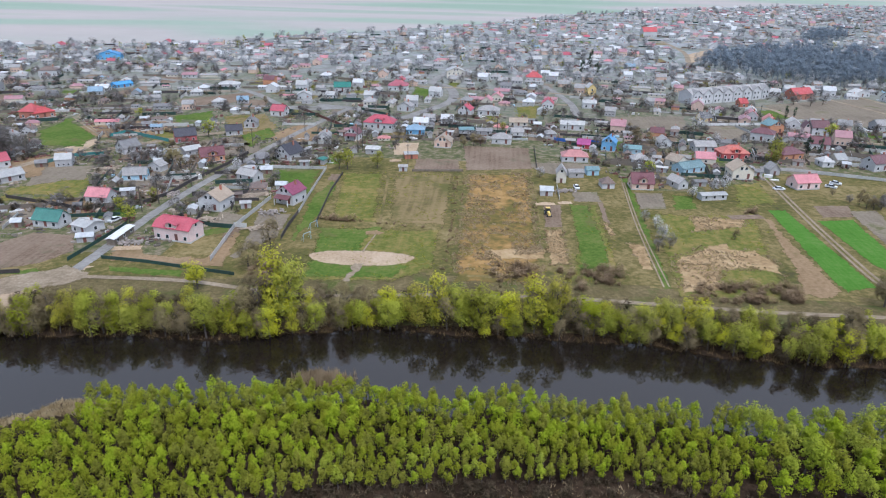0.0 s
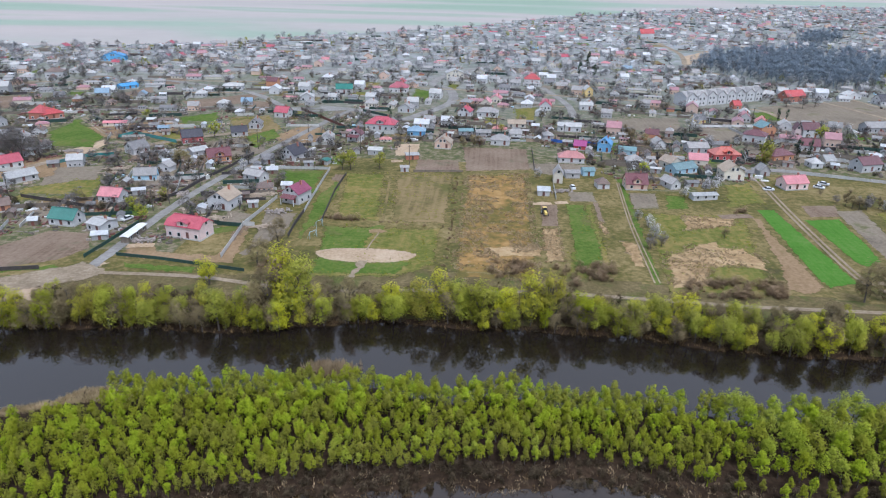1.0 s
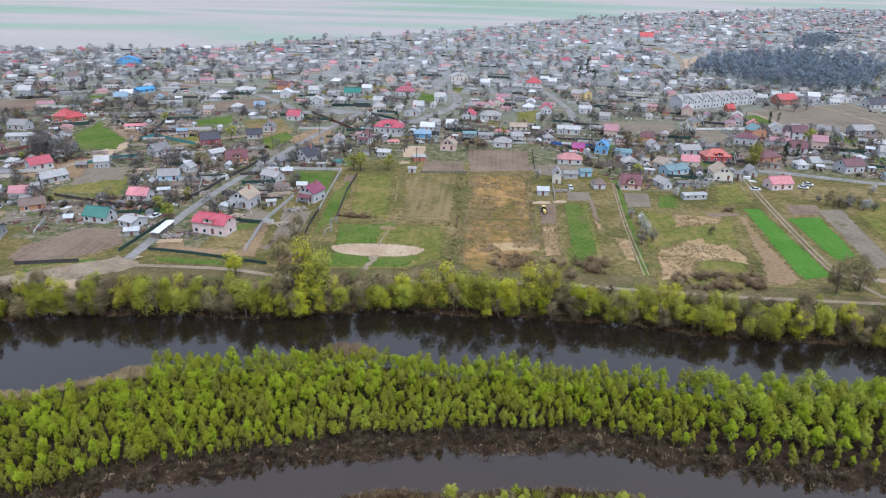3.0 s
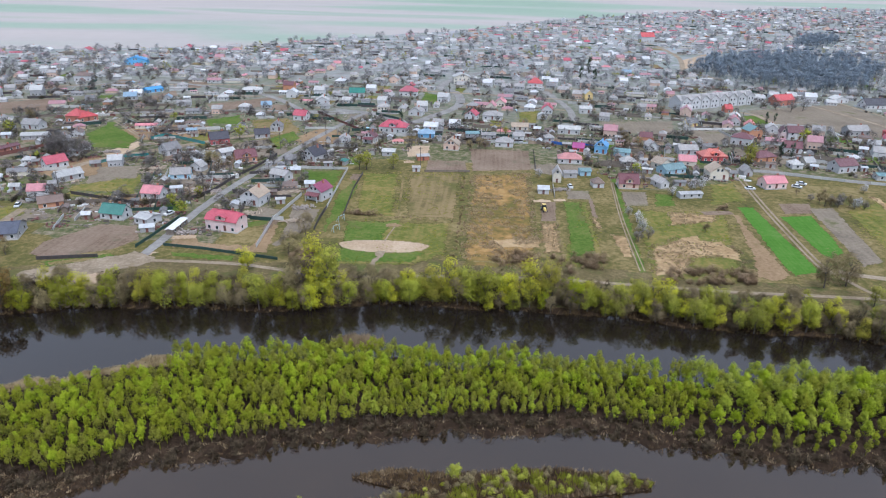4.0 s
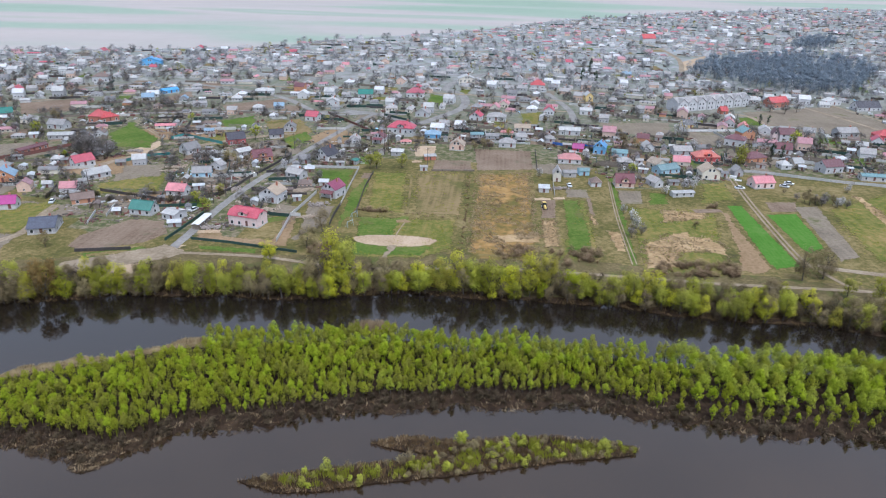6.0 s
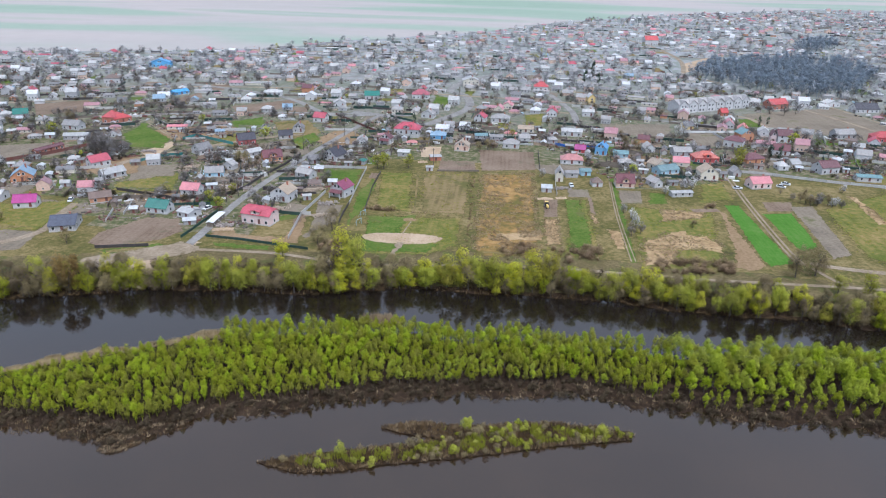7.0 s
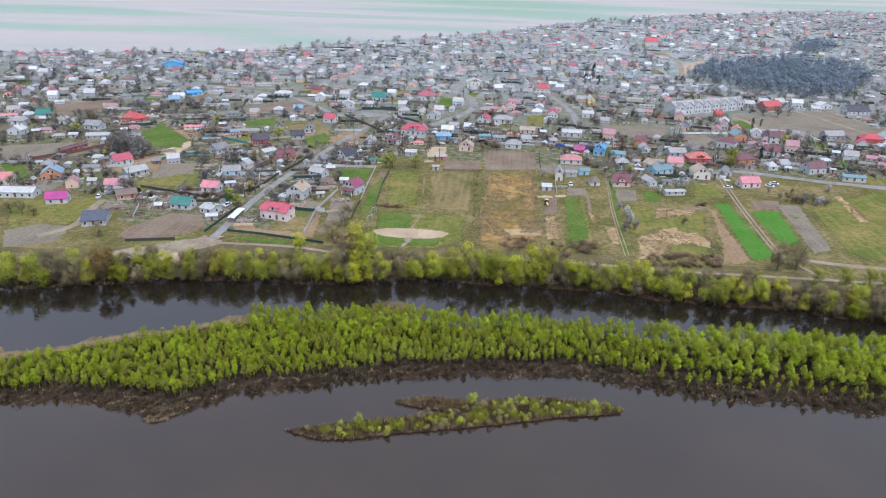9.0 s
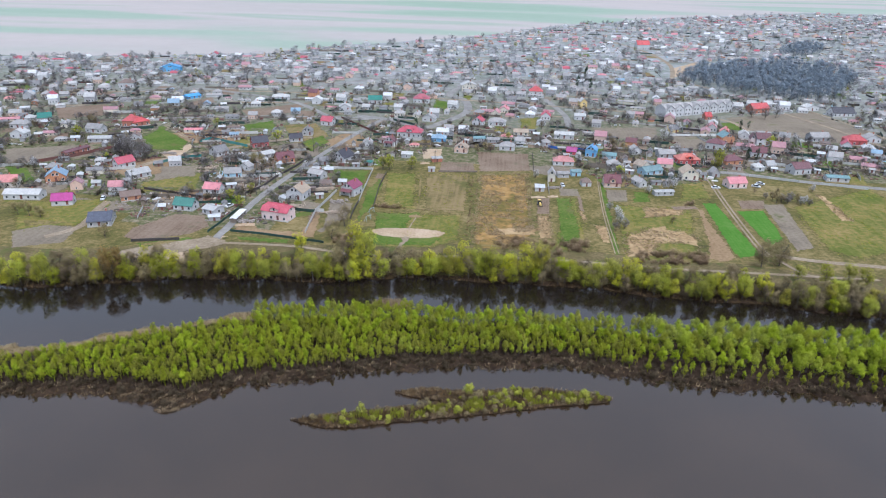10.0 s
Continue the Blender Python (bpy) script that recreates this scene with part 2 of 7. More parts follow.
M["willow"] = leafy("willow_leaf", (0.215, 0.226, 0.019), (0.271, 0.283, 0.025), (0.342, 0.350, 0.033), 0.3, 0.07)
M["willow_fresh"] = leafy("fresh_willow_leaf", (0.251, 0.293, 0.021), (0.318, 0.369, 0.028), (0.409, 0.462, 0.036), 0.3, 0.07)
M["willow_dull"] = leafy("dull_willow_leaf", (0.189, 0.199, 0.019), (0.239, 0.251, 0.025), (0.310, 0.317, 0.033), 0.3, 0.07)
M["willow_yellow"] = leafy("yellow_willow_leaf", (0.349, 0.3274, 0.0298), (0.4357, 0.4092, 0.0368), (0.5076, 0.4752, 0.0481), 0.25)
M["willow_olive"] = leafy("olive_willow_leaf", (0.275, 0.280, 0.038), (0.350, 0.352, 0.049), (0.41, 0.41, 0.066), 0.25)
M["rusty"] = leafy("rusty_catkins", (0.17, 0.11, 0.03), (0.27, 0.18, 0.05), (0.36, 0.25, 0.07), 0.3)
M["budding"] = leafy("brown_buds", (0.195, 0.152, 0.080), (0.255, 0.200, 0.105), (0.32, 0.255, 0.135))
M["palebuds"] = leafy("pale_pinkish_buds", (0.27, 0.185, 0.100), (0.33, 0.232, 0.130), (0.39, 0.285, 0.170), 0.15)
M["blossom"] = leafy("white_blossom", (0.26, 0.245, 0.235), (0.42, 0.40, 0.385), (0.60, 0.58, 0.565), 0.15)
# paler copy of the grey twigs: haze painted into the far trees
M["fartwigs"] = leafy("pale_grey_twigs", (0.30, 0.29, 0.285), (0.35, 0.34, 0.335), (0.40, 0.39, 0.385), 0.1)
M["scrub"] = leafy("dark_brown_scrub", (0.048, 0.034, 0.021), (0.082, 0.060, 0.038), (0.125, 0.094, 0.060), 0.1)
M["twigs"] = leafy("grey_twigs", (0.12, 0.105, 0.095), (0.18, 0.16, 0.145), (0.25, 0.225, 0.205), 0.1)
M["hedgetwigs"] = leafy("hedge_twigs", (0.07, 0.062, 0.035), (0.12, 0.10, 0.06), (0.19, 0.155, 0.10), 0.15)
# twigs of the distant wood: blue-grey haze painted into the leaf colour
M["hazedtwigs"] = leafy("dark_wood_twigs", (0.175, 0.205, 0.235), (0.205, 0.242, 0.278), (0.24, 0.282, 0.322), 0.05)
M["conifer"] = leafy("conifer_needles", (0.03, 0.05, 0.032), (0.05, 0.08, 0.05), (0.08, 0.11, 0.065), 0.2)
M["reed"] = leafy("dry_reed", (0.058, 0.036, 0.017), (0.105, 0.068, 0.033), (0.19, 0.128, 0.066), 0.1)
M["drygrass"] = leafy("dry_grass_blades", (0.22, 0.16, 0.085), (0.33, 0.245, 0.14), (0.46, 0.36, 0.22), 0.2)
M["bark"] = painted("bark", (0.10, 0.08, 0.065), 0.9, 0.3, 0.4, 2.0)

for key, c in dict(white=(0.56, 0.55, 0.54), cream=(0.66, 0.60, 0.49), pink=(0.74, 0.57, 0.53), peach=(0.66, 0.47, 0.36),
                   greywall=(0.40, 0.39, 0.385), brick=(0.42, 0.17, 0.11), orangebrick=(0.52, 0.25, 0.13), bluewall=(0.16, 0.40, 0.66),
                   palebluewall=(0.40, 0.58, 0.68), yellowwall=(0.68, 0.52, 0.22), redwall=(0.50, 0.09, 0.09), concrete=(0.50, 0.48, 0.45)).items():
    M[key] = painted(key + "_plaster", c, 0.85, 0.08, 0.18, 0.5, spread=0.08)
for key, c in dict(r_crimson=(0.40, 0.075, 0.10), r_red=(0.42, 0.075, 0.075), r_pink=(0.52, 0.21, 0.22), r_salmon=(0.50, 0.20, 0.18),
                   r_orange=(0.54, 0.13, 0.085), r_maroon=(0.145, 0.055, 0.06), r_purple=(0.22, 0.06, 0.10), r_magenta=(0.36, 0.05, 0.20),
                   r_green=(0.035, 0.17, 0.13), r_teal=(0.16, 0.25, 0.255), r_dark=(0.055, 0.05, 0.06), r_brown=(0.17, 0.12, 0.095),
                   r_tan=(0.36, 0.28, 0.20), r_blue=(0.09, 0.29, 0.55), r_bluegrey=(0.23, 0.32, 0.40), r_dusty=(0.37, 0.19, 0.20), r_white=(0.56, 0.55, 0.54)).items():
    M[key] = painted(key[2:] + "_roof_sheet", c, 0.5, 0.15, 0.2, 0.35, wave=2.2, spread=0.1)
for key, c in dict(r_slate=(0.32, 0.30, 0.28), r_pale=(0.43, 0.415, 0.39), r_darkslate=(0.19, 0.18, 0.175), r_darkblue=(0.09, 0.095, 0.125)).items():
    M[key] = painted(key[2:] + "_roof_slate", c, 0.85, 0.2, 0.3, 0.5, wave=2.6, spread=0.18)
for key, c in dict(f_green=(0.02, 0.055, 0.042), f_grey=(0.46, 0.45, 0.42), f_dark=(0.055, 0.045, 0.045), f_teal=(0.06, 0.22, 0.21), f_brown=(0.16, 0.06, 0.045),
                   f_blue=(0.03, 0.13, 0.52), f_wood=(0.20, 0.16, 0.12), trimwhite=(0.64, 0.63, 0.61)).items():
    M[key] = painted(key.replace("f_", "") + "_boards", c, 0.7, 0.15, 0.3, 0.8, spread=0.12)
M["rubble"] = painted("broken_masonry", (0.30, 0.255, 0.22), 0.9, 0.3, 0.35, 1.5)
M["loosewood"] = painted("pale_sawn_wood", (0.36, 0.285, 0.205), 0.85, 0.2, 0.3, 1.0)
M["metal"] = painted("galvanised_sheet", (0.58, 0.58, 0.57), 0.45, 0.1, 0.25, 0.5, metal=0.3, wave=2.5)
M["darkwood"] = painted("tarred_pole_wood", (0.09, 0.075, 0.06), 0.9, 0.2, 0.3, 1.0)
g_m, g_n, g_l, g_b = mat_new("window_glass", 0.08)
g_b.inputs["Base Color"].default_value = (0.03, 0.035, 0.04, 1)
g_b.inputs["IOR"].default_value = 1.5
M["glass"] = g_m
M["tyre"] = painted("tyre_rubber", (0.03, 0.03, 0.03), 0.9)
M["carwhite"] = painted("white_car_paint", (0.7, 0.7, 0.7), 0.3, 0.05, 0.1)
M["machineyellow"] = painted("yellow_machine_paint", (0.75, 0.55, 0.15), 0.5, 0.1, 0.2)


# ---- mesh helpers ----
def to_object(name, bm, material, parent=None, label=""):
    me = bpy.data.meshes.new(name)
    bm.to_mesh(me)
    bm.free()
    me.materials.append(M[material])
    ob = new(name, me)
    if parent is not None:
        ob.parent = parent
    if label:
        ob["label"] = label
    return ob


part = to_object


def raw_object(name, verts, faces, material, parent=None):
    me = bpy.data.meshes.new(name)
    me.from_pydata(verts, [], faces)
    me.materials.append(M[material])
    ob = new(name, me)
    if parent is not None:
        ob.parent = parent
    return ob


def box(bm, x0, x1, y0, y1, z0, z1):
    v = [bm.verts.new(p) for p in ((x0, y0, z0), (x1, y0, z0), (x1, y1, z0), (x0, y1, z0), (x0, y0, z1), (x1, y0, z1), (x1, y1, z1), (x0, y1, z1))]
    for f in ((0, 3, 2, 1), (4, 5, 6, 7), (0, 1, 5, 4), (1, 2, 6, 5), (2, 3, 7, 6), (3, 0, 4, 7)):
        bm.faces.new([v[i] for i in f])


def hull(bm, low, high):
    """A closed solid between two outlines with the same number of points."""
    a, b = [bm.verts.new(p) for p in low], [bm.verts.new(p) for p in high]
    n = len(a)
    bm.faces.new(a[::-1]), bm.faces.new(b)
    for i in range(n):
        bm.faces.new((a[i], a[(i + 1) % n], b[(i + 1) % n], b[i]))


def tube(bm, p, q, r0, r1, sides=5):
    p, q = Vector(p), Vector(q)
    ax = (q - p).normalized()
    u = ax.orthogonal().normalized()
    w = ax.cross(u)
    rings = []
    for c, r in ((p, r0), (q, r1)):
        rings.append([bm.verts.new(c + r * (math.cos(2 * math.pi * i / sides) * u + math.sin(2 * math.pi * i / sides) * w)) for i in range(sides)])
    for i in range(sides):
        bm.faces.new((rings[0][i], rings[0][(i + 1) % sides], rings[1][(i + 1) % sides], rings[1][i]))
    bm.faces.new(rings[1])
    return rings


def thing(name, x, y, z=0.0, rot=0.0, label="", category="", group="", kind=""):
    e = new(name)
    e.empty_display_size = 0.5
    e.matrix_basis = pose(x, y, z, 0, 0, rot)
    return tagged(e, label, category, group, kind)


# ---- river, ground and fields ----
from mathutils.geometry import tessellate_polygon

WATER = -3.7
FAR_EDGE = [(-166.8, 103.8), (-155.8, 105.4), (-112.5, 118.5), (-86.7, 121.3), (-59.8, 122.2), (-41.2, 127.7), (-32.2, 130.5), (-21.2, 130.9), (-0.8, 130.5), (19.3, 130.9), (39.0, 130.4), (57.3, 126.8), (75.7, 125.9), (90.3, 126.3), (125.8, 120.9)]
GROVE_NORTH = [(-140.5, 68.2), (-132.1, 70.9), (-84.2, 95.3), (-79.5, 97.3), (-51.6, 100.6), (-36.2, 104.0), (-26.8, 104.4), (-17.2, 103.0), (5.7, 104.3), (33.6, 102.7), (44.5, 102.8), (78.6, 102.8), (118.1, 104.4)]
GROVE_SOUTH = [(-122.2, 43.4), (-109.7, 47.2), (-93.6, 45.3), (-81.0, 43.6), (-74.4, 48.1), (-68.2, 54.6), (-47.7, 61.3), (-26.1, 68.4), (20.0, 75.7), (42.5, 72.8), (56.7, 70.1), (78.5, 70.5), (101.4, 68.8)]
ISLAND = [(-49.5, 44.5), (-42.2, 46.9), (-30.3, 50.7), (-16.6, 54.5), (-11.1, 57.3), (-19.2, 57.7), (-24.6, 59.4), (-16.1, 62.5), (-6.4, 61.8), (4.6, 64.2), (16.5, 66.1), (28.2, 65.6), (34.3, 64.0), (32.1, 61.6), (18.7, 58.5), (-2.0, 52.1), (-21.8, 46.9), (-32.0, 43.5), (-40.0, 42.2)]
WOOD = [(164.2, 585.7), (203.8, 646.4), (288.1, 702.5), (347.3, 663.6), (331.5, 597.2), (279.2, 515.1), (243.9, 493.4), (209.4, 509.6), (174.8, 555.0)]
SMALL_WOOD = [(334.7, 811.1), (391.4, 881.9), (407.8, 852.6), (351.2, 776.1)]
VILLAGE = [(-310.7, 178.7), (-514.6, 391.0), (-622.1, 527.9), (-431.0, 587.7), (-257.4, 648.3), (-207.7, 748.3), (-145.0, 784.2), (-45.2, 892.6), (82.0, 1082.4), (309.2, 1318.0), (582.2, 1505.5), (1193.2, 1870.8), (469.5, 537.1), (252.5, 283.7), (170.9, 271.6), (134.9, 283.3), (96.8, 247.8), (57.4, 241.1), (46.4, 267.8), (17.9, 314.7), (-5.2, 301.5), (-37.5, 295.5), (-69.6, 257.7), (-78.2, 218.1), (-93.1, 164.3), (-142.6, 153.4), (-198.7, 197.7), (-221.1, 193.9)]


def at_x(line, x):
    xs = [p[0] for p in line]
    return np.interp(x, xs, [p[1] for p in line])


def inside(x, y, poly):
    hit, j = False, len(poly) - 1
    for i in range(len(poly)):
        (xi, yi), (xj, yj) = poly[i], poly[j]
        if (yi > y) != (yj > y) and x < (xj - xi) * (y - yi) / (yj - yi) + xi:
            hit = not hit
        j = i
    return hit


def ramp01(v, a, b):
    return np.clip((v - a) / (b - a), 0, 1)


def ground_height(x, y):
    """Flat land, two river arms with the wooded strip between them, and low land to the south."""
    wob = 1.2 * np.sin(x * 0.21) + 0.8 * np.sin(x * 0.53 + 1.3) + 0.5 * np.sin(x * 1.1)
    f, n, s = at_x(FAR_EDGE, x) + 0.5 * wob, at_x(GROVE_NORTH, x) + wob, at_x(GROVE_SOUTH, x) - wob
    s = np.minimum(s, n - 12)
    bed = WATER - 1.6
    north = bed + (0 - bed) * ramp01(y, f - 2.5, f + 9)
    strip = np.minimum(ramp01(y, s - 2.5, s + 5), ramp01(-y, -n - 2.5, -n + 5))
    strip = bed + (WATER + 0.75 - bed) * strip
    south = bed + (0.5 - bed) * ramp01(-y, 150, 190)
    return np.maximum(np.maximum(north, strip), south)


def lines_of(spans):
    out = []
    for a, b, n in spans:
        out += list(np.linspace(a, b, n, endpoint=False))
    return np.array(out + [spans[-1][1]])


gx = lines_of([(-4800, -400, 12), (-400, -180, 40), (-180, 180, 240), (180, 400, 40), (400, 4800, 12)])
gy = lines_of([(-900, -200, 8), (-200, 20, 12), (20, 160, 110), (160, 400, 24), (400, 1600, 12), (1600, 4900, 10)])
XX, YY = np.meshgrid(gx, gy)
ZZ = ground_height(XX, YY)
nx, ny = len(gx), len(gy)
verts = np.stack([XX.ravel(), YY.ravel(), ZZ.ravel()], 1).tolist()
faces = [(j * nx + i, j * nx + i + 1, (j + 1) * nx + i + 1, (j + 1) * nx + i) for j in range(ny - 1) for i in range(nx - 1)]
ground = raw_object("ground", verts, faces, "ground")
ground.data.materials.append(M["mud"]), ground.data.materials.append(M["bank"]), ground.data.materials.append(M["farfield"]), ground.data.materials.append(M["village"]), ground.data.materials.append(M["sand"])
for p in ground.data.polygons:
    p.use_smooth = True
    c = p.center
    if c.y < 270:
        f = at_x(FAR_EDGE, c.x)
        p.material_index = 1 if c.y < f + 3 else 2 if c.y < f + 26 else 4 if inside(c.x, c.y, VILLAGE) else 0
        # worn landing place that runs down to the water
        if -126 - (c.y - f - 9) * 0.6 < c.x < -111.5 + 1.2 * math.sin(c.y) and f + 2 < c.y < 133:
            p.material_index = 5
    else:
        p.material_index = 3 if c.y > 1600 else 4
tagged(ground, "flat river plain of grass, soil and muddy banks", "ground", kind="structure")
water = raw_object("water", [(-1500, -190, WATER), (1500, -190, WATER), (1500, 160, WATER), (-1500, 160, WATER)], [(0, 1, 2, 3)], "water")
tagged(water, "calm dark brown river water reflecting the sky", "water", kind="structure")
edge_rng = random.Random(5)


def ragged(points, step, amount):
    """The outline cut into short pieces that wander across it, never along it."""
    out = []
    for i, a in enumerate(points):
        b = points[(i + 1) % len(points)]
        L = math.dist(a, b)
        n = max(1, int(L / step))
        nx, ny = -(b[1] - a[1]) / L, (b[0] - a[0]) / L
        for k in range(n):
            t = k / n
            fade = min(1.0, 4 * min(t, 1 - t)) if L > 6 else 0.3
            e = fade * (edge_rng.uniform(-amount, amount) * 0.6 + amount * 1.4 * noise.noise(Vector((a[0] + nx * 9 + L * t * 0.25, a[1] + L * t * 0.25, 4.0))))
            out.append((a[0] + (b[0] - a[0]) * t + nx * e, a[1] + (b[1] - a[1]) * t + ny * e))
    return out


PATCH_WORDS = dict(grass="fresh green grass", crop="bright green young winter crop", olive="thin olive grass", stubble="dry ploughed stubble", weeds="dead orange-brown weeds",
                   reedbed="pale flattened dry reed", soil="dark brown tilled soil", palesoil="pale brown tilled soil", greysoil="bare grey-brown soil", sand="worn pale sand", dirt="trodden dusty dirt", farfield="bare soil paled with painted haze", )
patch_count = [0]


FRINGE = dict(weeds=5.0, reedbed=5.0, olive=6.0, palesoil=5.5, grass=5.0, stubble=5.0, crop=2.4, sand=1.6, soil=1.6, greysoil=2.0)


def patch(name, material, level, points, step=1.0, amount=0.0, fringe=0.0):
    patch_count[0] += 1
    z = 0.015 + 0.022 * level + 0.004 * (patch_count[0] % 5)
    fringe = fringe or FRINGE.get(material, 2.2)
    amount = amount or {"soil": 0.4, "greysoil": 0.5, "crop": 0.4, "sand": 0.4}.get(material, 0.8)
    o = ragged(points, step, amount)
    n = len(o)
    area = 0.5 * sum(o[i][0] * o[(i + 1) % n][1] - o[(i + 1) % n][0] * o[i][1] for i in range(n))
    if area < 0:
        o = o[::-1]
    peri = sum(math.dist(o[i], o[(i + 1) % n]) for i in range(n))
    inset = min(fringe, abs(area) / peri * 0.8)
    # inner ring: the outline moved inwards, smoothed over a few points
    inner = []
    for i in range(n):
        p, q = o[(i - 3) % n], o[(i + 3) % n]
        L = math.dist(p, q) or 1.0
        inner.append((o[i][0] - (q[1] - p[1]) / L * inset, o[i][1] + (q[0] - p[0]) / L * inset))
    tris = tessellate_polygon([[Vector((x, y, 0)) for x, y in inner]])
    tris = [t if (inner[t[1]][0] - inner[t[0]][0]) * (inner[t[2]][1] - inner[t[0]][1]) > (inner[t[1]][1] - inner[t[0]][1]) * (inner[t[2]][0] - inner[t[0]][0]) else t[::-1] for t in tris]
    ring = [(n + i, n + (i + 1) % n, (i + 1) % n, i) for i in range(n)]
    ob = raw_object(name, [(x, y, z) for x, y in inner] + [(x, y, z - 0.006) for x, y in o], [tuple(t) for t in tris] + ring, material)
    soft = ob.data.attributes.new("soft", "FLOAT", "POINT")
    soft.data.foreach_set("value", [0.0] * n + [1.0] * n)
    return tagged(ob, PATCH_WORDS[material] + " on a " + name.replace("_", " "), name.replace("_", " "), kind="structure")


def ribbon(name, material, width, points, z=0.11):
    """A road or path: a strip along a smoothed line, with ragged edges."""
    patch_count[0] += 1
    z += 0.005 * (patch_count[0] % 7)
    p = [Vector((*q, 0)) for q in points]
    fine = []
    for i in range(len(p) - 1):
        a, b, c, d = p[max(0, i - 1)], p[i], p[i + 1], p[min(len(p) - 1, i + 2)]
        n = max(2, int((c - b).length / 3))
        for k in range(n):
            t = k / n
            fine.append(0.5 * ((2 * b) + (c - a) * t + (2 * a - 5 * b + 4 * c - d) * t * t + (3 * b - a - 3 * c + d) * t ** 3))
    fine.append(p[-1])
    vs, fs = [], []
    for i, q in enumerate(fine):
        t = (fine[min(i + 1, len(fine) - 1)] - fine[max(i - 1, 0)]).normalized()
        n = Vector((-t.y, t.x, 0))
        for sgn in (-1.3, -0.72, 0.72, 1.3):
            r = q + sgn * n * (width / 2 * (1 + edge_rng.uniform(-0.08, 0.08)))
            vs.append((r.x, r.y, z if abs(sgn) < 1 else z - 0.02))
        if i:
            k = 4 * i
            fs += [(k - 4 + j, k - 3 + j, k + 1 + j, k + j) for j in range(3)]
    ob = raw_object(name, vs, fs, material)
    soft = ob.data.attributes.new("soft", "FLOAT", "POINT")
    soft.data.foreach_set("value", [1.0] * 4 + [1.0, 0.0, 0.0, 1.0] * (len(fine) - 2) + [1.0] * 4)
    return tagged(ob, {"dirt": "pale dusty dirt ", "asphalt": "worn grey asphalt ", "stubble": "dry grassy "}[material] + name.replace("_", " "), "road" if width > 3 else "track", kind="structure")


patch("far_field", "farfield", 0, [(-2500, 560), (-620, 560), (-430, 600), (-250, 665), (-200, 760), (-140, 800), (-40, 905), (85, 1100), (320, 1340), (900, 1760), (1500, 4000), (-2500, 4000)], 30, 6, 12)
patch("playing_field", "olive", 1, [(-55.2, 189.3), (-13.2, 191.5), (-12.3, 159.7), (-23.8, 148.8), (-53.1, 145.4), (-53.7, 170.0)])
patch("playing_field", "grass", 2, [(-55.8, 188.7), (-31.6, 190.7), (-35.1, 178.8), (-35.6, 172.2), (-19.3, 161.9), (-24.1, 151.2), (-33.1, 150.1), (-51.1, 149.1), (-52.9, 170.1)])
patch("field", "olive", 1, [(-61.0, 248.6), (-40.8, 249.1), (-35.0, 191.3), (-50.5, 192.9), (-54.1, 196.2)])
patch("field", "stubble", 1, [(-40.3, 249.1), (-13.1, 252.9), (-12.4, 192.6), (-34.3, 191.4)])
patch("field", "weeds", 0, [(-10.8, 251.7), (16.0, 257.8), (16.7, 162.4), (14.9, 153.3), (-10.5, 150.3), (-10.8, 193.8)])
patch("field", "reedbed", 1, [(-2.2, 175.3), (6.2, 178.1), (15.5, 180.1), (18.2, 177.0), (17.5, 170.2), (6.1, 168.1), (-2.4, 168.7)])
patch("field", "soil", 1, [(-14.1, 296.1), (17.0, 296.6), (17.1, 261.9), (-11.0, 255.6)])
patch("field", "soil", 1, [(-33.0, 272.1), (-13.6, 273.0), (-12.2, 256.2), (-32.3, 252.6)])
patch("garden_plot", "soil", 2, [(-63.5, 244.4), (-58.9, 245.0), (-58.5, 235.4), (-63.4, 235.4)])
patch("yard", "sand", 1, [(-46.9, 296.4), (-33.6, 299.4), (-32.8, 276.7), (-43.3, 275.2)])
patch("garden_plot", "soil", 1, [(18.0, 218.5), (25.6, 219.5), (24.3, 196.2), (17.4, 195.4)])
patch("garden_plot", "reedbed", 2, [(17.5, 194.4), (23.8, 195.2), (24.0, 167.5), (17.3, 165.5)])
patch("field", "grass", 2, [(26.7, 220.9), (35.7, 220.8), (37.0, 185.4), (35.9, 166.6), (24.8, 162.6), (25.8, 179.6)])
patch("field", "olive", 0, [(34.6, 221.9), (38.5, 221.2), (38.1, 164.9), (30.2, 156.8), (21.1, 155.7)])
patch("yard", "greysoil", 1, [(29.4, 235.4), (40.3, 235.5), (40.7, 222.7), (29.1, 222.4)])
patch("garden_plot", "soil", 2, [(38.0, 223.6), (40.5, 222.7), (40.0, 201.2), (37.4, 204.1)])
patch("garden_plot", "reedbed", 2, [(37.3, 203.0), (39.0, 202.2), (40.1, 192.3), (38.0, 190.1)])
patch("track_verge", "grass", 1, [(51.2, 254.1), (54.3, 254.5), (49.5, 154.9), (46.6, 153.9)])
patch("field", "reedbed", 1, [(41.8, 186.9), (48.1, 184.1), (47.0, 166.0), (43.2, 166.3)])
patch("garden_plot", "greysoil", 1, [(52.7, 237.1), (64.6, 237.3), (62.5, 218.4), (51.5, 217.0)])
patch("garden_plot", "grass", 1, [(66.3, 235.6), (74.9, 234.8), (73.4, 219.8), (63.2, 217.3)])
patch("field", "olive", 0, [(52.2, 215.3), (93.3, 218.9), (79.7, 147.8), (47.8, 148.9)])
patch("field", "reedbed", 1, [(67.6, 213.3), (87.4, 212.6), (83.7, 203.7), (64.9, 197.3)])
